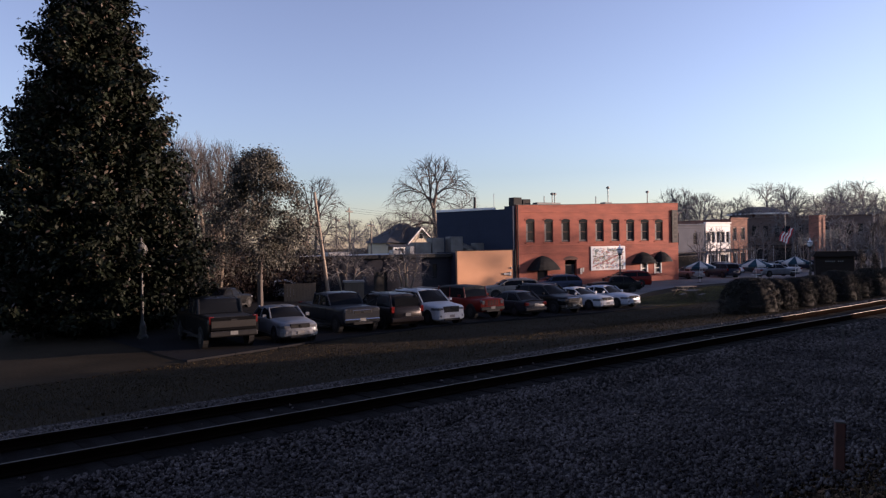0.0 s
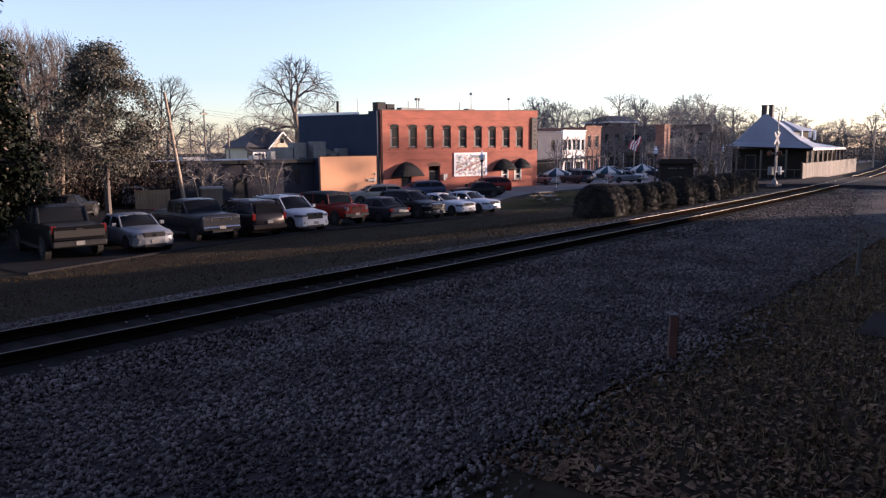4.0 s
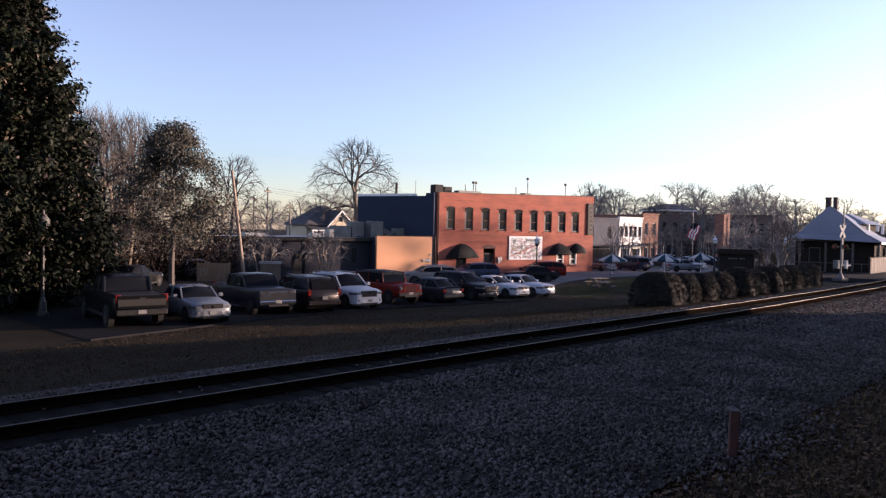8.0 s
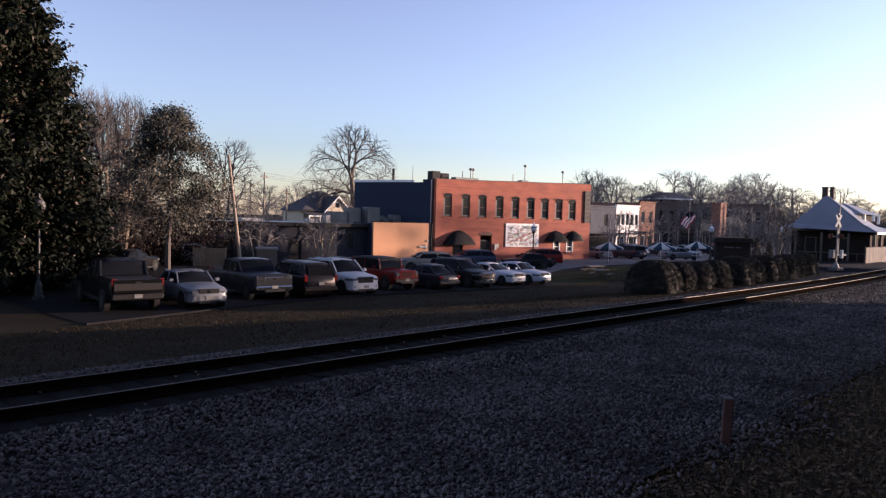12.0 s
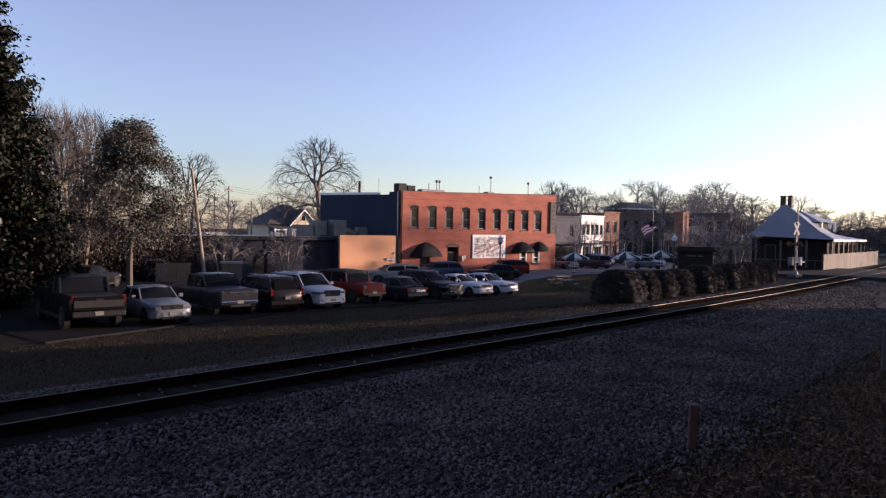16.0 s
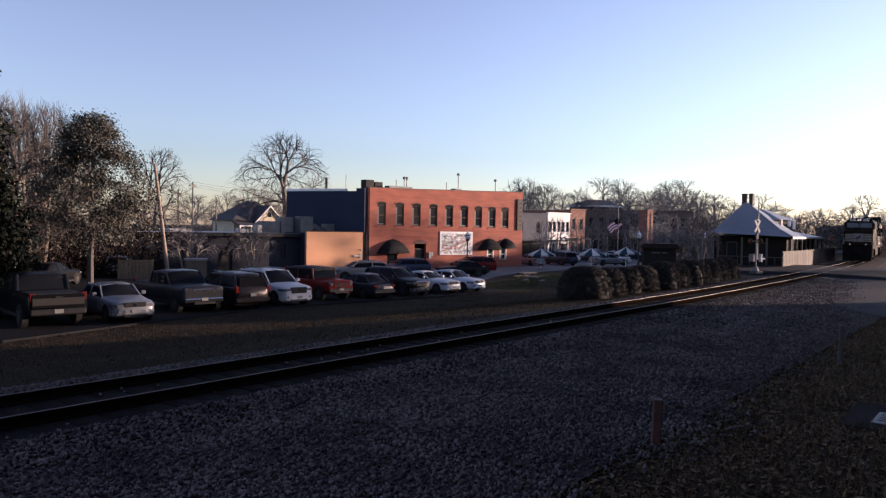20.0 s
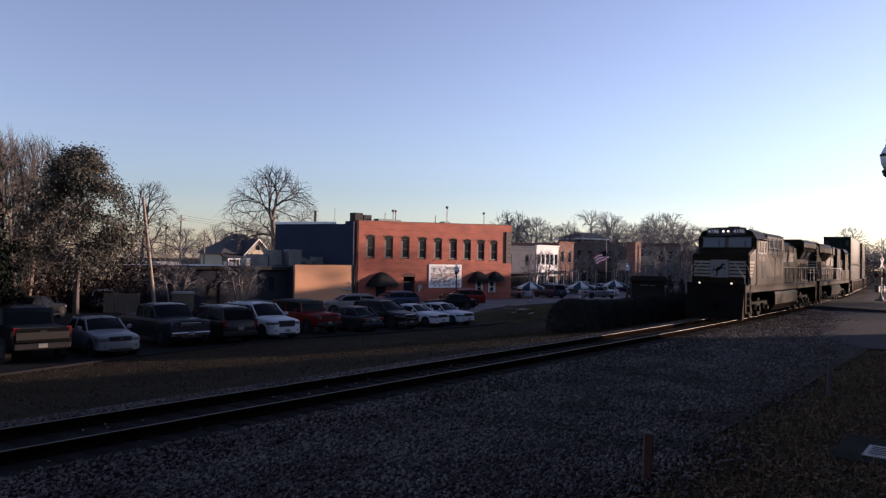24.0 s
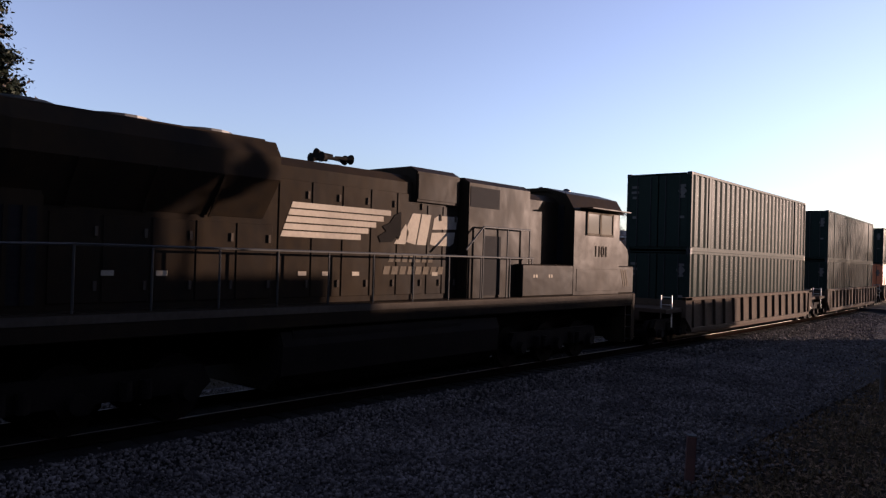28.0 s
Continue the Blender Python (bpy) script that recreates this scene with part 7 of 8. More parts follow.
vehicle("suv", "red sport utility vehicle beside the brick wall", P["red"], parked(60.6, 43.4, 150), group="cars in the street", **dict(SUV, L=4.3, H=1.62))
vehicle("hatchback", "black rounded hatchback in the lot", P["black"], parked(53.6, 39.6, 150), L=4.6, H=1.45)
vehicle("suv", "small white sport utility vehicle far back in the lot", P["white"], parked(30.6, 56.9, 62), **dict(SUV, L=4.1, W=1.75, H=1.6))
vehicle("suv", "black sport utility vehicle under the trees", P["black"], parked(13.5, 43.5, 0), **SUV)
vehicle("sedan", "dark sedan under the bare trees", P["black"], parked(21.5, 48.0, 35), L=4.5)
vehicle("sedan", "silver sedan on the street", P["silver"], parked(82.5, 38.8, -28, 0.15), L=4.8, group="cars in the street")
for x, y, c, k in ((80.5, 48.6, "silver", "sedan"), (85.2, 46.8, "navy", "suv"), (90, 49.8, "black", "suv"), (95.5, 51.5, "pale", "sedan"), (99.0, 49.5, "grey", "sedan"), (104, 52.2, "silver", "suv"), (109, 50.5, "white", "sedan"), (113, 47.8, "navy", "sedan"), (97, 44.5, "white", "sedan"), (104, 42, "black", "suv")):
    vehicle("sedan" if k == "sedan" else "suv", {"sedan": "%s parked sedan on the town street", "suv": "%s parked sport utility vehicle on the town street"}[k] % {"silver": "silver", "navy": "navy blue", "black": "black", "pale": "pale blue-grey", "grey": "dark grey", "white": "white"}[c], P[c], parked(x, y, 65), group="cars in the street", **(SUV if k == "suv" else {}))

# ---- trees and planting ----
def limbs(seed, height, radius, base, n=420, stems=1, thin=0.012, lean=0.0, full=0.8):
    """Branches that part again and again on their way to the tips of a domed crown: (start, end, radii, share, stem)."""
    rn = np.random.default_rng(seed)
    z0 = height * base
    tips = []
    while len(tips) < n:
        a, v = rn.uniform(0, TAU), rn.uniform(0, 1) ** 0.75
        f = v * 1.0
        wide = radius * (math.sin(math.pi * (0.16 + 0.80 * f) ** full) ** 0.6) * (1 + 0.14 * math.sin(a * 3 + seed) + 0.1 * math.sin(a * 5 + f * 7))
        r = wide * math.sqrt(rn.uniform(0.12, 1.0))
        tips.append((math.cos(a) * r + lean * f * radius, math.sin(a) * r, z0 + (height - z0) * f * (1 - 0.1 * rn.uniform())))
    out = []

    def grow(p, pts, stem, depth, d0):
        k = len(pts)
        r = thin * k ** 0.42
        if k == 1:
            q = Vector(pts[0])
            m = p.lerp(q, 0.5) + Vector(rn.normal(size=3) * 0.07 * (q - p).length) - Vector((0, 0, 0.06 * (q - p).length))
            out.append((p, m, thin, thin * 0.85, 1 / n, stem))
            out.append((m, q, thin * 0.85, thin * 0.5, 1 / n, stem))
            return
        c = Vector(pts.mean(axis=0))
        way = c - p
        step = 0.5 if depth == 0 else rn.uniform(0.2, 0.42)
        d = (way.normalized() + d0 * 0.7 + Vector(rn.normal(size=3) * 0.1) + Vector((0, 0, 0.12))).normalized()
        length = way.length * step
        q = p + d * length
        out.append((p, q, r, r * 0.9, k / n, stem))
        w = pts - np.array(c)
        axis = np.linalg.eigh(w.T @ w + np.eye(3) * 1e-6)[1][:, 2] + rn.normal(size=3) * 0.25
        order = np.argsort(w @ axis)
        cut = int(min(max(round(k * rn.uniform(0.32, 0.68)), 1), k - 1))
        grow(q, pts[order[:cut]], stem, depth + 1, d)
        grow(q, pts[order[cut:]], stem, depth + 1, d)

    tips = np.array(tips)
    ang = np.arctan2(tips[:, 1], tips[:, 0]) + math.pi
    for k in range(stems):
        mine = tips[(ang * stems / TAU).astype(int) % stems == k]
        if len(mine) < 2:
            continue
        a = TAU * (k + 0.5) / stems - math.pi
        o = 0.0 if stems == 1 else 0.06 * radius + 0.12
        foot = Vector((math.cos(a) * o, math.sin(a) * o, 0))
        fork = Vector((foot.x * 1.6 + lean * 0.2, foot.y * 1.6, z0 * 0.8))
        r = thin * len(mine) ** 0.42
        out.append((foot, foot.lerp(fork, 0.12), r * 1.55, r * 1.15, 1, k))
        out.append((foot.lerp(fork, 0.12), fork, r * 1.15, r, 1, k))
        grow(fork, mine, k, 0, Vector((0, 0, 1)))
    return out


def rods(name, segs, mat, parent, sides):
    """Tapered sticks joined into one mesh."""
    verts, faces = [], []
    for p, q, a, b in (g[:4] for g in segs):
        d = (q - p)
        if d.length < 1e-6:
            continue
        u = d.orthogonal().normalized()
        w = d.normalized().cross(u)
        o = len(verts)
        for c, r in ((p, a), (q, b)):
            for i in range(sides):
                t = TAU * i / sides
                verts.append(tuple(c + (u * math.cos(t) + w * math.sin(t)) * r))
        for i in range(sides):
            faces.append((o + i, o + (i + 1) % sides, o + sides + (i + 1) % sides, o + sides + i))
    return mesh_from(name, verts, faces, mat, parent)


def bare_tree(label, m, seed, height, radius, base=0.22, n=420, stems=1, bark="bark", group="bare winter trees", twig="twig", **kw):
    t = thing("bare_tree", label, "tree", m, group)
    segs = limbs(seed, height, radius, base, n, stems, **kw)
    for k in range(stems):
        own = [g for g in segs if g[5] == k]
        big = max(g[4] for g in own if g[4] < 1) * 0.22
        rods("trunk", [g for g in own if g[4] >= big], bark, t, 7)
    rods("crown", [g for g in segs if g[4] < 0.22 / stems * 0.8], twig, t, 3)
    return t, segs


def leaves(name, centres, count, size, spread, mat, parent, rn, flat=0.35, shape=0.5):
    """Small bent leaves scattered round each centre."""
    c = np.repeat(np.asarray(centres), count, axis=0)
    n = len(c)
    off = rn.normal(size=(n, 3)) * np.asarray(spread)
    pos = c + off
    d = off / (np.linalg.norm(off, axis=1, keepdims=True) + 1e-6) + rn.normal(size=(n, 3)) * 0.7 + np.array([0, 0, flat])
    d /= np.linalg.norm(d, axis=1, keepdims=True)
    t = np.cross(d, rn.normal(size=(n, 3)))
    t /= np.linalg.norm(t, axis=1, keepdims=True)
    b = np.cross(d, t)
    s = size * rn.uniform(0.6, 1.3, size=(n, 1))
    quad = np.stack([pos - t * s, pos + b * s * shape + d * s * 0.15, pos + t * s, pos - b * s * shape + d * s * 0.15], axis=1)
    return soup(name, quad.reshape(-1, 3), 4, mat, parent)


def magnolia(m):
    """A tall cone of separate leafy boughs with dark gaps between them and a ragged outline."""
    t = thing("magnolia_tree", "tall dense evergreen magnolia with glossy dark leaves", "tree", m)
    rn = np.random.default_rng(4)
    H = 19.4
    part("trunk", tube((0, 0, 0), (0.2, 0, 17), 0.42, 0.06, 10), "bark", t)
    cs, segs = [], []
    for k, z in enumerate(np.linspace(1.2, H - 0.5, 46)):
        f = z / H
        R = 6.0 * (1 - f) ** 0.8 * (0.62 + 0.38 * min(1, f * 4)) + 0.3
        n = int(4 + R * 3.2)
        for i in range(n):
            a = TAU * i / n + k * 0.83 + rn.normal() * 0.22
            reach = R * rn.uniform(0.72, 1.12) * (1 + 0.13 * math.sin(a * 2 + z * 0.9))
            d = Vector((math.cos(a), math.sin(a), 0))
            root, tip = Vector((0.1, 0, max(0.4, z - reach * 0.3))), d * reach + Vector((0, 0, z + rn.normal() * 0.2))
            segs.append((root, tip, 0.05, 0.012, 2))
            m_ = 3 + int(reach * 2.0)
            for j in range(m_):
                u = 0.3 + 0.7 * (j + rn.uniform()) / m_
                side = Vector((-d.y, d.x, 0)) * rn.normal() * 0.3 * u * min(1.0, reach * 0.35)
                cs.append(root.lerp(tip, u) + side + Vector((0, 0, 0.1 * rn.normal() + 0.12)))
    rods("limb", segs, "bark", t, 4)
    cs = np.array([tuple(c) for c in cs])
    leaves("crown", cs, 40, 0.13, (0.23, 0.23, 0.16), "leaf", t, rn, flat=0.8)
    leaves("crown_underside", cs[::2], 7, 0.11, (0.3, 0.3, 0.2), "leafbrown", t, rn)
    return t


mag = magnolia(pose(10.5, 38.4, LOT))


def clumped_tree(label, m, seed, height, radius):
    """A grown tree whose limbs carry loose clumps of leaves, with sky between them."""
    t = thing("leafy_tree", label, "tree", m)
    rn = np.random.default_rng(seed)
    segs = limbs(seed, height, radius, 0.24, 420, thin=0.014, full=0.5)
    rods("trunk", [g for g in segs if g[4] >= 0.2], "twig", t, 8)
    rods("branch", [g for g in segs if g[4] < 0.2], "bark", t, 4)
    tips = np.array([tuple(g[1]) for g in segs if g[4] <= 1.5 / 420])
    mid = np.array([tuple(g[0].lerp(g[1], 0.6)) for g in segs if 1.5 / 420 < g[4] < 0.03])
    leaves("foliage", np.concatenate([tips, mid]), 32, 0.085, (0.27, 0.27, 0.2), "leafdry", t, rn, flat=0.6)
    return t


clumped_tree("thin olive-leaved tree behind the parked cars", pose(22.4, 44.8, LOT, 0, 0, 30), 11, 11.2, 4.2)
# clump of bare stems beside the magnolia
for x, y, h, r, sd in ((17.0, 47.5, 13.2, 2.2, 3), (19.4, 49.5, 12.6, 2.3, 7), (15.2, 52.0, 14.0, 2.3, 5), (18.0, 53.0, 13.4, 2.3, 15), (21.6, 53.5, 12.4, 2.2, 9), (13.6, 49.0, 13.0, 2.0, 11), (20.2, 57.0, 13.2, 2.4, 13), (24.6, 56.0, 11.0, 2.0, 17), (23.6, 54.4, 13.6, 2.4, 19), (26.0, 58.4, 14.4, 2.6, 21), (23.2, 58.0, 14.6, 2.5, 23), (27.6, 60.5, 13.2, 2.5, 25)):
    bare_tree("bare multi-stemmed tree with pale lower trunks", pose(x, y, LOT, 0, 0, sd * 40), sd, h * 0.97, r * 1.35, 0.12, 1500, stems=3, bark="palebark", thin=0.0105, full=1.0)
bare_tree("broad bare tree behind the brick building", pose(73.9, 88.1, LOT), 31, 19.0, 8.4, 0.16, 3000, thin=0.0165, full=0.8)
bare_tree("bare tree beyond the low stores", pose(49.1, 83.5, LOT), 33, 14.2, 5.0, 0.16, 1500, stems=2, thin=0.0145, lean=0.3, full=0.8)
for x, y, h, sd in ((36.0, 55.4, 4.0, 41), (42.2, 54.6, 4.3, 43)):
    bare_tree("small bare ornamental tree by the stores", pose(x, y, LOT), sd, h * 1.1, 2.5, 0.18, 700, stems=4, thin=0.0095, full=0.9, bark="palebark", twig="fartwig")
bare_tree("small bare ornamental tree before the depot", pose(72.5, 24.5, -0.4), 47, 5.3, 2.4, 0.18, 900, stems=3, thin=0.011)
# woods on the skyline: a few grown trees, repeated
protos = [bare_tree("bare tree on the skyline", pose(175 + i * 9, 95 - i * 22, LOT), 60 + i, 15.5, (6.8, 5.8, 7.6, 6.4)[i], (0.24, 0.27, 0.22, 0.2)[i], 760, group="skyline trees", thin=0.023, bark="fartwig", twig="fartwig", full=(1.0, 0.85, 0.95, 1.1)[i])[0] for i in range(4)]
rs = random.Random(12)
spots = []
for i in range(62):
    a = radians(rs.uniform(3.5, 33))
    d = rs.uniform(235, 300) if a < 0.27 else rs.uniform(165, 260)
    spots.append((d * math.cos(a), d * math.sin(a), rs.uniform(0.8, 1.15) * (0.64 + 0.5 * ease(math.degrees(a), 12, 21)) * d / 210))
for i in range(16):
    a = radians(rs.uniform(44, 76))
    d = rs.uniform(130, 190)
    spots.append((d * math.cos(a), d * math.sin(a), rs.uniform(0.5, 0.8)))
for i in range(8):
    spots.append((rs.uniform(135, 230), rs.uniform(-6, 4) - 4, rs.uniform(0.8, 1.1)))
for i, (x, y, s) in enumerate(spots):
    c = copy_thing(protos[i % 4], pose(x, y, LOT, 0, 0, rs.uniform(0, 360)))
    c.scale = (s * rs.uniform(0.9, 1.15),) * 2 + (s,)
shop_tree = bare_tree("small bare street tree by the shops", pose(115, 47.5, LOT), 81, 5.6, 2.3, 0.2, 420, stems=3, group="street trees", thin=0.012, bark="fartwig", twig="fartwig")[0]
for x, y, k in ((117, 50.5, 0.36), (121, 47.5, 0.42), (124, 44.0, 0.4), (112, 44.5, 0.3), (100, 36.5, 0.34), (103, 33.0, 0.36), (92, 30.5, 0.3), (105, 58.5, 0.44), (109, 57.0, 0.4), (112, 55.0, 0.42), (99, 57.5, 0.4), (118, 44.5, 0.5), (113, 38.5, 0.5), (108, 33.5, 0.46), (119, 38.5, 0.48)):
    c = copy_thing(shop_tree, pose(x, y, LOT, 0, 0, x * 31))
    c.scale = (k * 2.9,) * 3
# dark tangle under the trees behind the lot
ru = np.random.default_rng(8)
pts = np.stack([ru.uniform(2, 33, 1000), ru.uniform(53, 57.4, 1000), LOT + ru.uniform(0, 1, 1000) ** 1.1 * 4.4], 1)
tagged(leaves("undergrowth", pts, 60, 0.09, (0.5, 0.5, 0.35), "tangle", None, ru), "dark brown winter undergrowth behind the parking lot", "undergrowth", kind="stuff")
# shrubby growth along the far edge of town, too fine to count
rw = np.random.default_rng(3)
pts = []
for i in range(1500):
    a = radians(rw.uniform(0, 34) if i % 5 else rw.uniform(34, 80))
    d = rw.uniform(160, 245)
    pts.append((d * math.cos(a), d * math.sin(a), LOT + rw.uniform(0.2, 1.0) ** 1.5 * (7.5 if a < 0.6 else 4.0)))
tagged(leaves("distant_thicket", np.array(pts), 90, 0.15, (2.0, 2.0, 0.8), "farwood", None, rw), "grey-brown distant winter thicket", "thicket", kind="stuff")


# ---- hedges ----
def hedge_mound(m, rx, ry, h, seed, lit=False):
    t = thing("hedge_shrub", "rounded clipped evergreen shrub", "shrub", m, "row of clipped shrubs")
    rn = np.random.default_rng(seed)
    pts, body = [], []
    n = 560
    for i in range(n):
        a, v = rn.uniform(0, TAU), rn.uniform(0.0, 1.0)
        e = v * math.pi / 2
        k = 1 + 0.05 * math.sin(a * 3 + seed) + rn.normal() * 0.02
        cx, cz = math.cos(e) ** 0.62, math.sin(e) ** 0.8
        pts.append((math.cos(a) * rx * cx * k, math.sin(a) * ry * cx * k, h * (0.03 + 0.95 * cz)))
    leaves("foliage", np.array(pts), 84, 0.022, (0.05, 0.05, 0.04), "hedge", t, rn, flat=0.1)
    # solid dark core painted as the shade between the leaves
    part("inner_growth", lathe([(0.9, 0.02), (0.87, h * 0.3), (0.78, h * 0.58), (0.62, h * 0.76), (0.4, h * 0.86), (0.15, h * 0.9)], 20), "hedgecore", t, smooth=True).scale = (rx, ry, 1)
    return t


for i, (x, y, rx, ry, h) in enumerate(((33.2, 17.0, 1.35, 1.3, 1.64), (35.4, 16.9, 1.0, 0.95, 1.5), (37.3, 16.7, 1.0, 0.9, 1.46), (39.4, 16.7, 1.0, 0.9, 1.5), (42.0, 16.6, 1.15, 1.05, 1.66), (44.4, 16.7, 1.0, 0.95, 1.5), (46.9, 16.7, 1.1, 1.05, 1.64), (49.0, 16.8, 0.9, 0.85, 1.48), (51.0, 16.8, 0.95, 0.9, 1.58), (53.2, 16.9, 0.95, 0.9, 1.52), (55.6, 17.0, 1.1, 0.95, 1.6))):
    hedge_mound(pose(x + 0.4, y, ground_z(x, y) - 0.03), rx, ry, h, 20 + i)


# small dark conifers behind the kiosk
def conifer(m, h, r, seed):
    t = thing("small_conifer", "small dark conical evergreen behind the clipped shrubs", "shrub", m, "small conifers")
    rn = np.random.default_rng(seed)
    part("trunk", tube((0, 0, 0), (0, 0, h * 0.9), 0.05, 0.015, 8), "bark", t)
    cs = []
    for z in np.linspace(0.15, h, 26):
        w = r * (1 - z / h) ** 0.85 + 0.04
        for i in range(int(5 + w * 22)):
            a = rn.uniform(0, TAU)
            d = w * rn.uniform(0.55, 1.08)
            cs.append((math.cos(a) * d, math.sin(a) * d, z - d * 0.25 + rn.normal() * 0.03))
    leaves("foliage", np.array(cs), 34, 0.035, (0.07, 0.07, 0.05), "hedge", t, rn, flat=0.1, shape=0.25)
    return t


conifer(pose(62.1, 22.5, ground_z(62.1, 22.5)), 2.4, 0.62, 71)
conifer(pose(64.3, 22.25, ground_z(64.3, 22.25)), 2.1, 0.58, 72)

# ---- near ground: posts, marker stone, stones and grass ----
def marker_post(name, label, m, h, w, mat, cap=None):
    p = thing(name, label, "post", m)
    part("post", box((-w / 2, w / 2, -w / 2, w / 2, -0.1, h), bevel=0.012), mat, p)
    if cap:
        part("cap", box((-w / 2 - 0.005, w / 2 + 0.005, -w / 2 - 0.005, w / 2 + 0.005, h, h + 0.02), bevel=0.005), cap, p)


M["postred"] = material("faded_red_post", (0.085, 0.032, 0.024), (0.05, 0.022, 0.018), 3, 30, 0.6, 0.8, bump=0.2)
marker_post("marker_post", "short faded red wooden marker post", pose(10.68, 4.19, -0.33, 2, 1, 30), 0.72, 0.13, "postred", "concrete")
marker_post("marker_post", "slim pale marker post beside the railway", pose(20.77, 3.42, -0.33, 1, -1, 20), 1.0, 0.09, "greypost")
marker_post("marker_post", "slim pale marker post on the ballast", pose(21.9, 8.42, -0.3, -1, 1, 20), 0.8, 0.07, "greypost")
pl = thing("marker_plaque", "low sloping stone marker with a grey inscribed plate", "plaque", pose(14.1, 2.35, -0.33, 0, 0, -94))
part("slab", prism([(0.0, 0.0), (1.5, 0.0), (1.5, 0.16), (0.0, 0.04)], "x", 0.0, 2.9, bevel=0.015), "slab", pl)
plt = part("plate", box((-0.32, 0.32, -0.34, 0.34, 0.0, 0.014), bevel=0.004), "plate", pl, "grey metal plate")
plt.matrix_basis = pose(0.78, 0.66, 0.094, 4.6, 0, 0)
for k in range(5):
    part("inscription_bar", box((-0.25, 0.25 - 0.06 * (k % 3), 0.2 - k * 0.1, 0.24 - k * 0.1, 0.014, 0.016)), "slab", plt)
cab_ = thing("utility_cabinet", "pale grey utility cabinet beside the lamp", "cabinet", pose(21.9, 1.0, -0.33, 0, 0, 20))
part("body", box((-0.5, 0.5, -0.4, 0.4, 0, 1.35), bevel=0.03), "steel", cab_)
part("lid", box((-0.55, 0.55, -0.45, 0.45, 1.35, 1.43), bevel=0.02), "white", cab_)

def pebbles(name, pts, sizes, mat, label, category, rn):
    """Angular stones: eight-sided lumps, each turned and stretched at random."""
    n = len(pts)
    base = np.array([(1, 0, 0), (-1, 0, 0), (0, 1, 0), (0, -1, 0), (0, 0, 1), (0, 0, -1)], dtype=float)
    q = rn.normal(size=(n, 4))
    q /= np.linalg.norm(q, axis=1, keepdims=True)
    w, x, y, z = q.T
    R = np.stack([1 - 2 * (y * y + z * z), 2 * (x * y - z * w), 2 * (x * z + y * w), 2 * (x * y + z * w), 1 - 2 * (x * x + z * z), 2 * (y * z - x * w), 2 * (x * z - y * w), 2 * (y * z + x * w), 1 - 2 * (x * x + y * y)], axis=1).reshape(n, 3, 3)
    sc = rn.uniform(0.65, 1.25, size=(n, 6, 1)) * base[None]
    v = np.einsum("nij,nkj->nki", R, sc) * sizes[:, None, None] + pts[:, None, :]
    f = np.array([(0, 2, 4), (2, 1, 4), (1, 3, 4), (3, 0, 4), (2, 0, 5), (1, 2, 5), (3, 1, 5), (0, 3, 5)])
    faces = (f[None] + (np.arange(n) * 6)[:, None, None]).reshape(-1, 3)
    me = bpy.data.meshes.new(name)
    me.vertices.add(n * 6)
    me.vertices.foreach_set("co", v.astype(np.float32).ravel())
    me.loops.add(len(faces) * 3)
    me.loops.foreach_set("vertex_index", faces.astype(np.int32).ravel())
    me.polygons.add(len(faces))
    me.polygons.foreach_set("loop_start", np.arange(0, len(faces) * 3, 3, dtype=np.int32))
    me.update(calc_edges=True)
    me.materials.append(M[mat])
    return tagged(new(name, me), label, category, kind="stuff")


rg = np.random.default_rng(21)
xs, ys = [], []
for a, b, n in ((2.0, 12, 46000), (12, 25, 34000), (25, 60, 16000)):
    x = rg.uniform(a, b, n)
    ty = 12.49 - 0.009 * x + np.maximum(x - 25, 0) ** 2 / 1688
    lo = 4.1 + np.maximum(x - 16, 0) * 0.07 + np.maximum(x - 33, 0) * 0.08 + 0.3 * np.sin(x * 0.8 + 1) + 0.18 * np.sin(x * 2.3) + rg.normal(0, 0.4, len(x))
    y = rg.uniform(lo, ty + 2.3)
    between = np.abs(y - ty) < 1.45
    keep = (~between) | (rg.uniform(size=n) < 0.006)
    xs.append(x[keep])
    ys.append(y[keep])
xs, ys = np.concatenate(xs), np.concatenate(ys)
size = (0.014 + 0.036 * rg.uniform(size=len(xs)) ** 1.6) * np.where(xs > 25, 1.3, 1.0)
zz = np.array([ground_z(a, b) for a, b in zip(xs, ys)]) + 0.05 + rg.uniform(0.0, 0.03, len(xs))
zz += 0.085 * np.clip((2.7 - np.abs(ys - (12.49 - 0.009 * xs + np.maximum(xs - 25, 0) ** 2 / 1688))) / 1.1, 0, 1)
pebbles("ballast_stones", np.stack([xs, ys, zz], 1), size, "stone", "loose grey crushed railway ballast", "ballast", rg)


def blades(name, x, y, h, mat, label, rn):
    n = len(x)
    z = np.array([ground_z(a, b) for a, b in zip(x, y)])
    a = rn.uniform(0, TAU, n)
    w = h * rn.uniform(0.08, 0.16, n)
    dx, dy = np.cos(a) * w, np.sin(a) * w
    lx, ly = rn.normal(0, 0.45, n) * h, rn.normal(0, 0.45, n) * h
    tri = np.stack([np.stack([x - dx, y - dy, z], 1), np.stack([x + dx, y + dy, z], 1), np.stack([x + lx, y + ly, z + h], 1)], axis=1)
    return tagged(soup(name, tri.reshape(-1, 3), 3, mat), label, "grass", kind="stuff")


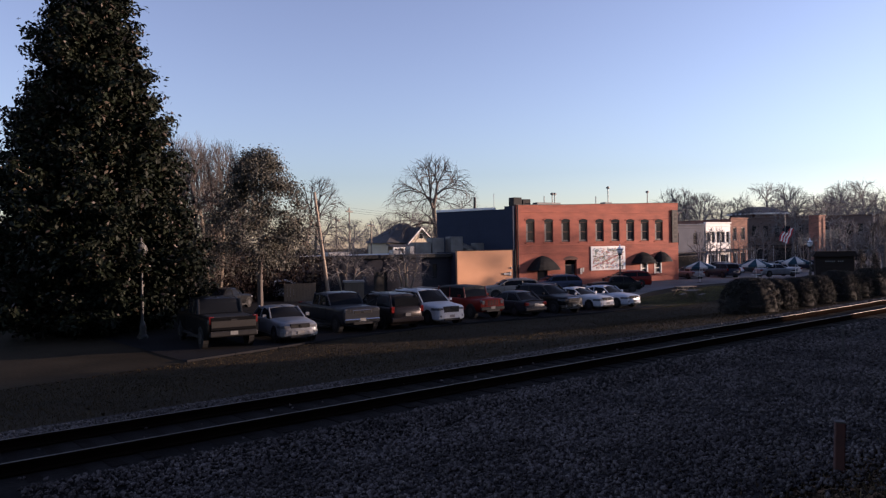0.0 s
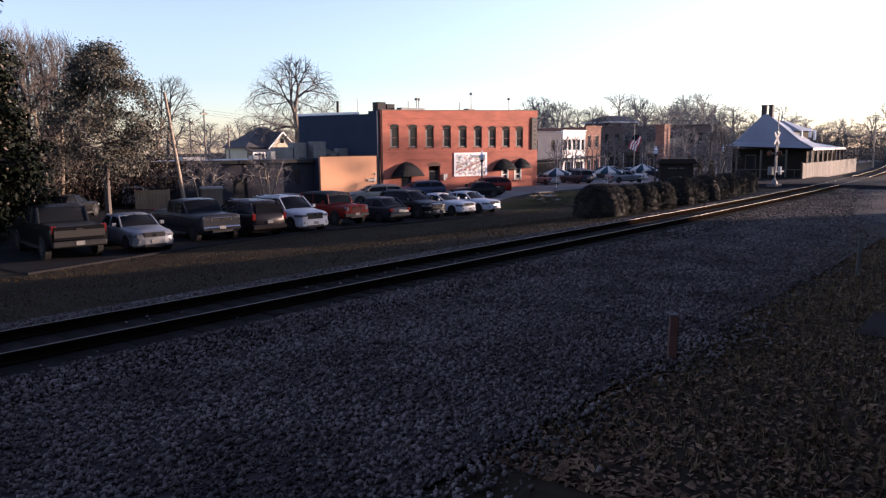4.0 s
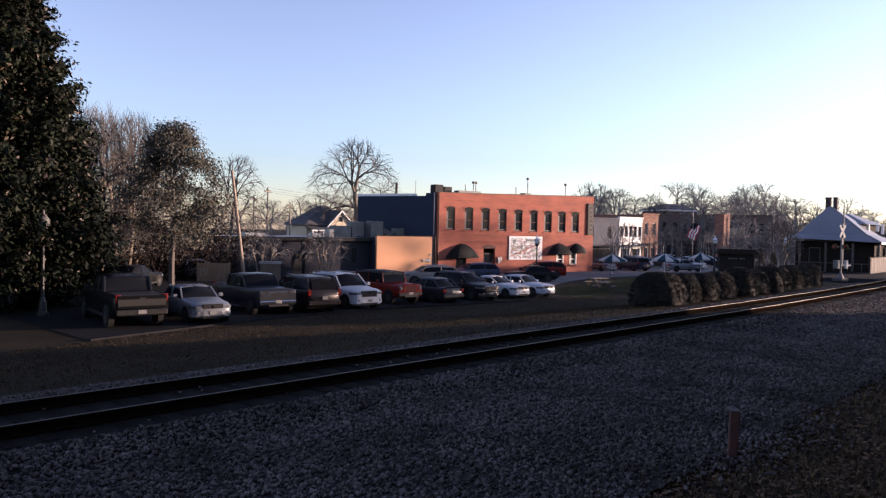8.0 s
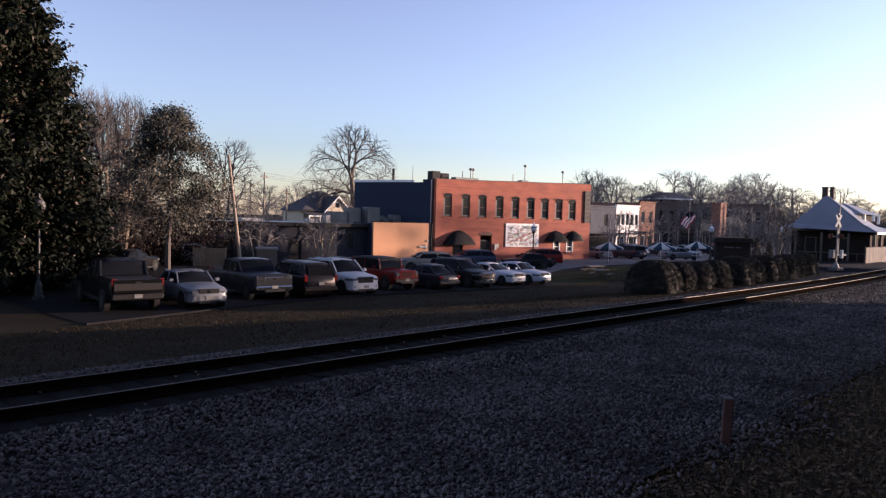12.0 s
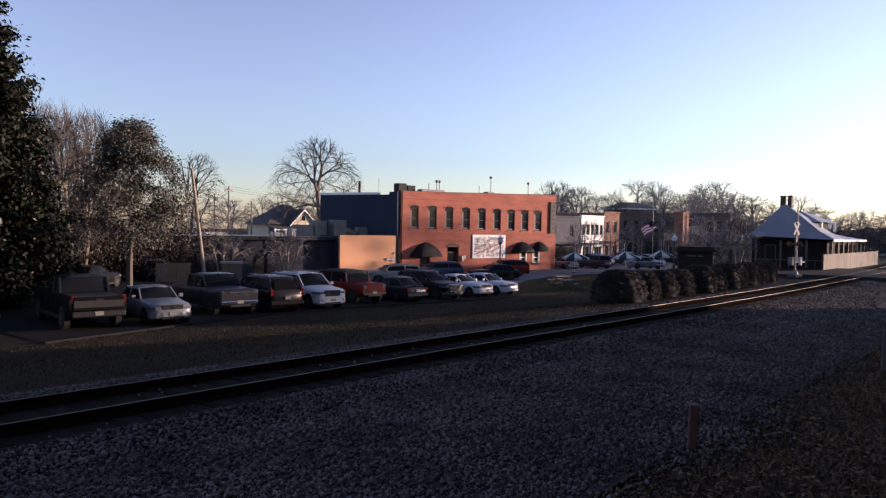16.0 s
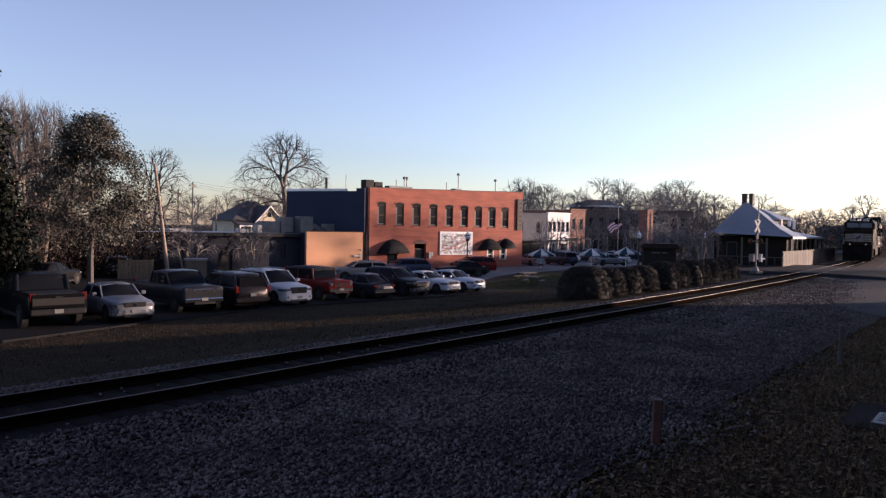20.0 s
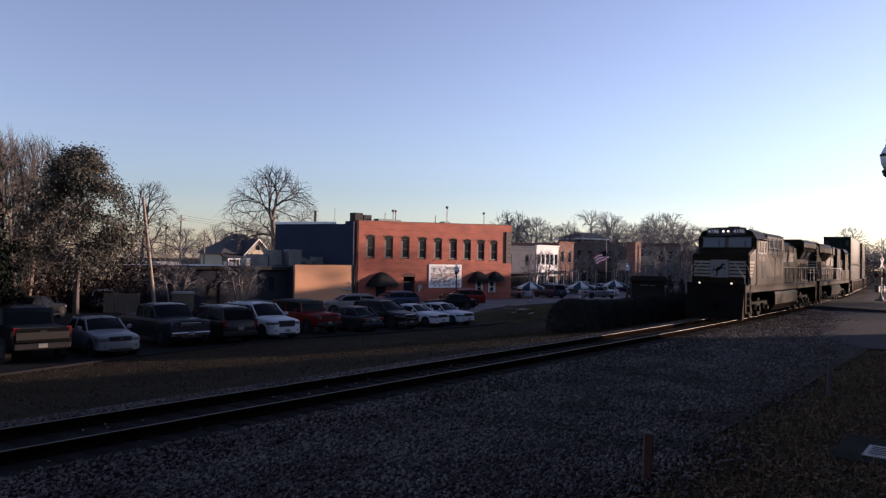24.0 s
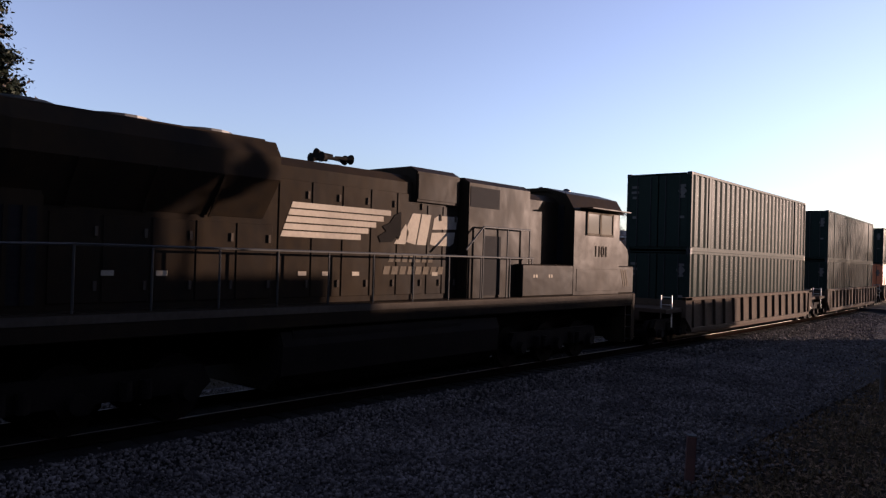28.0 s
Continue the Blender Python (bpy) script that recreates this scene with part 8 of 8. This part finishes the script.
n = 120000
gx_ = 0 + 50 * rg.uniform(size=n) ** 1.1
ty = 12.49 - 0.009 * gx_ + np.maximum(gx_ - 25, 0) ** 2 / 1688
ky = 28.5 - 0.2 * np.maximum(0, 24.5 - gx_)
gy_ = ty + 2.4 + rg.uniform(size=n) * (ky - ty - 2.4)
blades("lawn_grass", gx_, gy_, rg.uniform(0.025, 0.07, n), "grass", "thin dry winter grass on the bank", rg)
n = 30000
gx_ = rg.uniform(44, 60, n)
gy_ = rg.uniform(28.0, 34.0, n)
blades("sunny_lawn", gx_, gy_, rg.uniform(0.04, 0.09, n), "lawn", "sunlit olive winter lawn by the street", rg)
n = 40000
gx_ = rg.uniform(7, 34, n)
gy_ = -3 + rg.uniform(size=n) * (7.3 + np.maximum(gx_ - 16, 0) * 0.07 + 0.4 * np.sin(gx_ * 0.8 + 1) + np.abs(rg.normal(0, 0.5, n)))
blades("verge_grass", gx_, gy_, rg.uniform(0.04, 0.14, n), "vergegrass", "sparse rough grass on the near verge", rg)
n = 5000
lx = 4 + 42 * rg.uniform(size=n)
ly = 15 + rg.uniform(size=n) * 13.0
ly = np.minimum(ly, 28.3 - 0.2 * np.maximum(0, 24.5 - lx))
lz = np.array([ground_z(a, b) for a, b in zip(lx, ly)]) + 0.03
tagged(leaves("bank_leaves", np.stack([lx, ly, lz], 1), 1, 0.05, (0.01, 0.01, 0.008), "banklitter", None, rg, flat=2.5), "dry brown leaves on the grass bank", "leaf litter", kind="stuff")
n = 24000
lx = 6 + 28 * rg.uniform(size=n) ** 1.5
ly = -3 + rg.uniform(size=n) ** 0.8 * (7.6 + np.maximum(lx - 16, 0) * 0.07)
lz = np.array([ground_z(a, b) for a, b in zip(lx, ly)]) + 0.02
tagged(leaves("fallen_leaves", np.stack([lx, ly, lz], 1), 1, 0.05, (0.01, 0.01, 0.008), "litter", None, rg, flat=2.5), "scattered brown fallen leaves", "leaf litter", kind="stuff")

# ---- behind the camera: an added unseen wall closes the place and keeps the low sun off the near ground ----
# its stepped top shapes the shade that falls along the train
wl = tagged(link("wall_south", box((-90, 28, -3.2, -1.6, -0.4, 7.7), (28, 31.5, -3.2, -1.6, -0.4, 4.7), (31.5, 43, -3.2, -1.6, -0.4, 3.93), (43, 52.5, -3.2, -1.6, -0.4, 3.6)), "brickdark"), "plain long wall added unseen to block the low sun", "wall", kind="structure")
# unseen copies of the skyline trees, added to dapple the sunlight
for x, y, k in ((97, -13, 0.8), (104, -19, 0.9), (113, -15, 0.75), (121, -22, 0.8)):
    c = copy_thing(protos[int(x) % 4], pose(x, y, -0.4, 0, 0, x * 37))
    c.scale = (k, k, k)

motions()
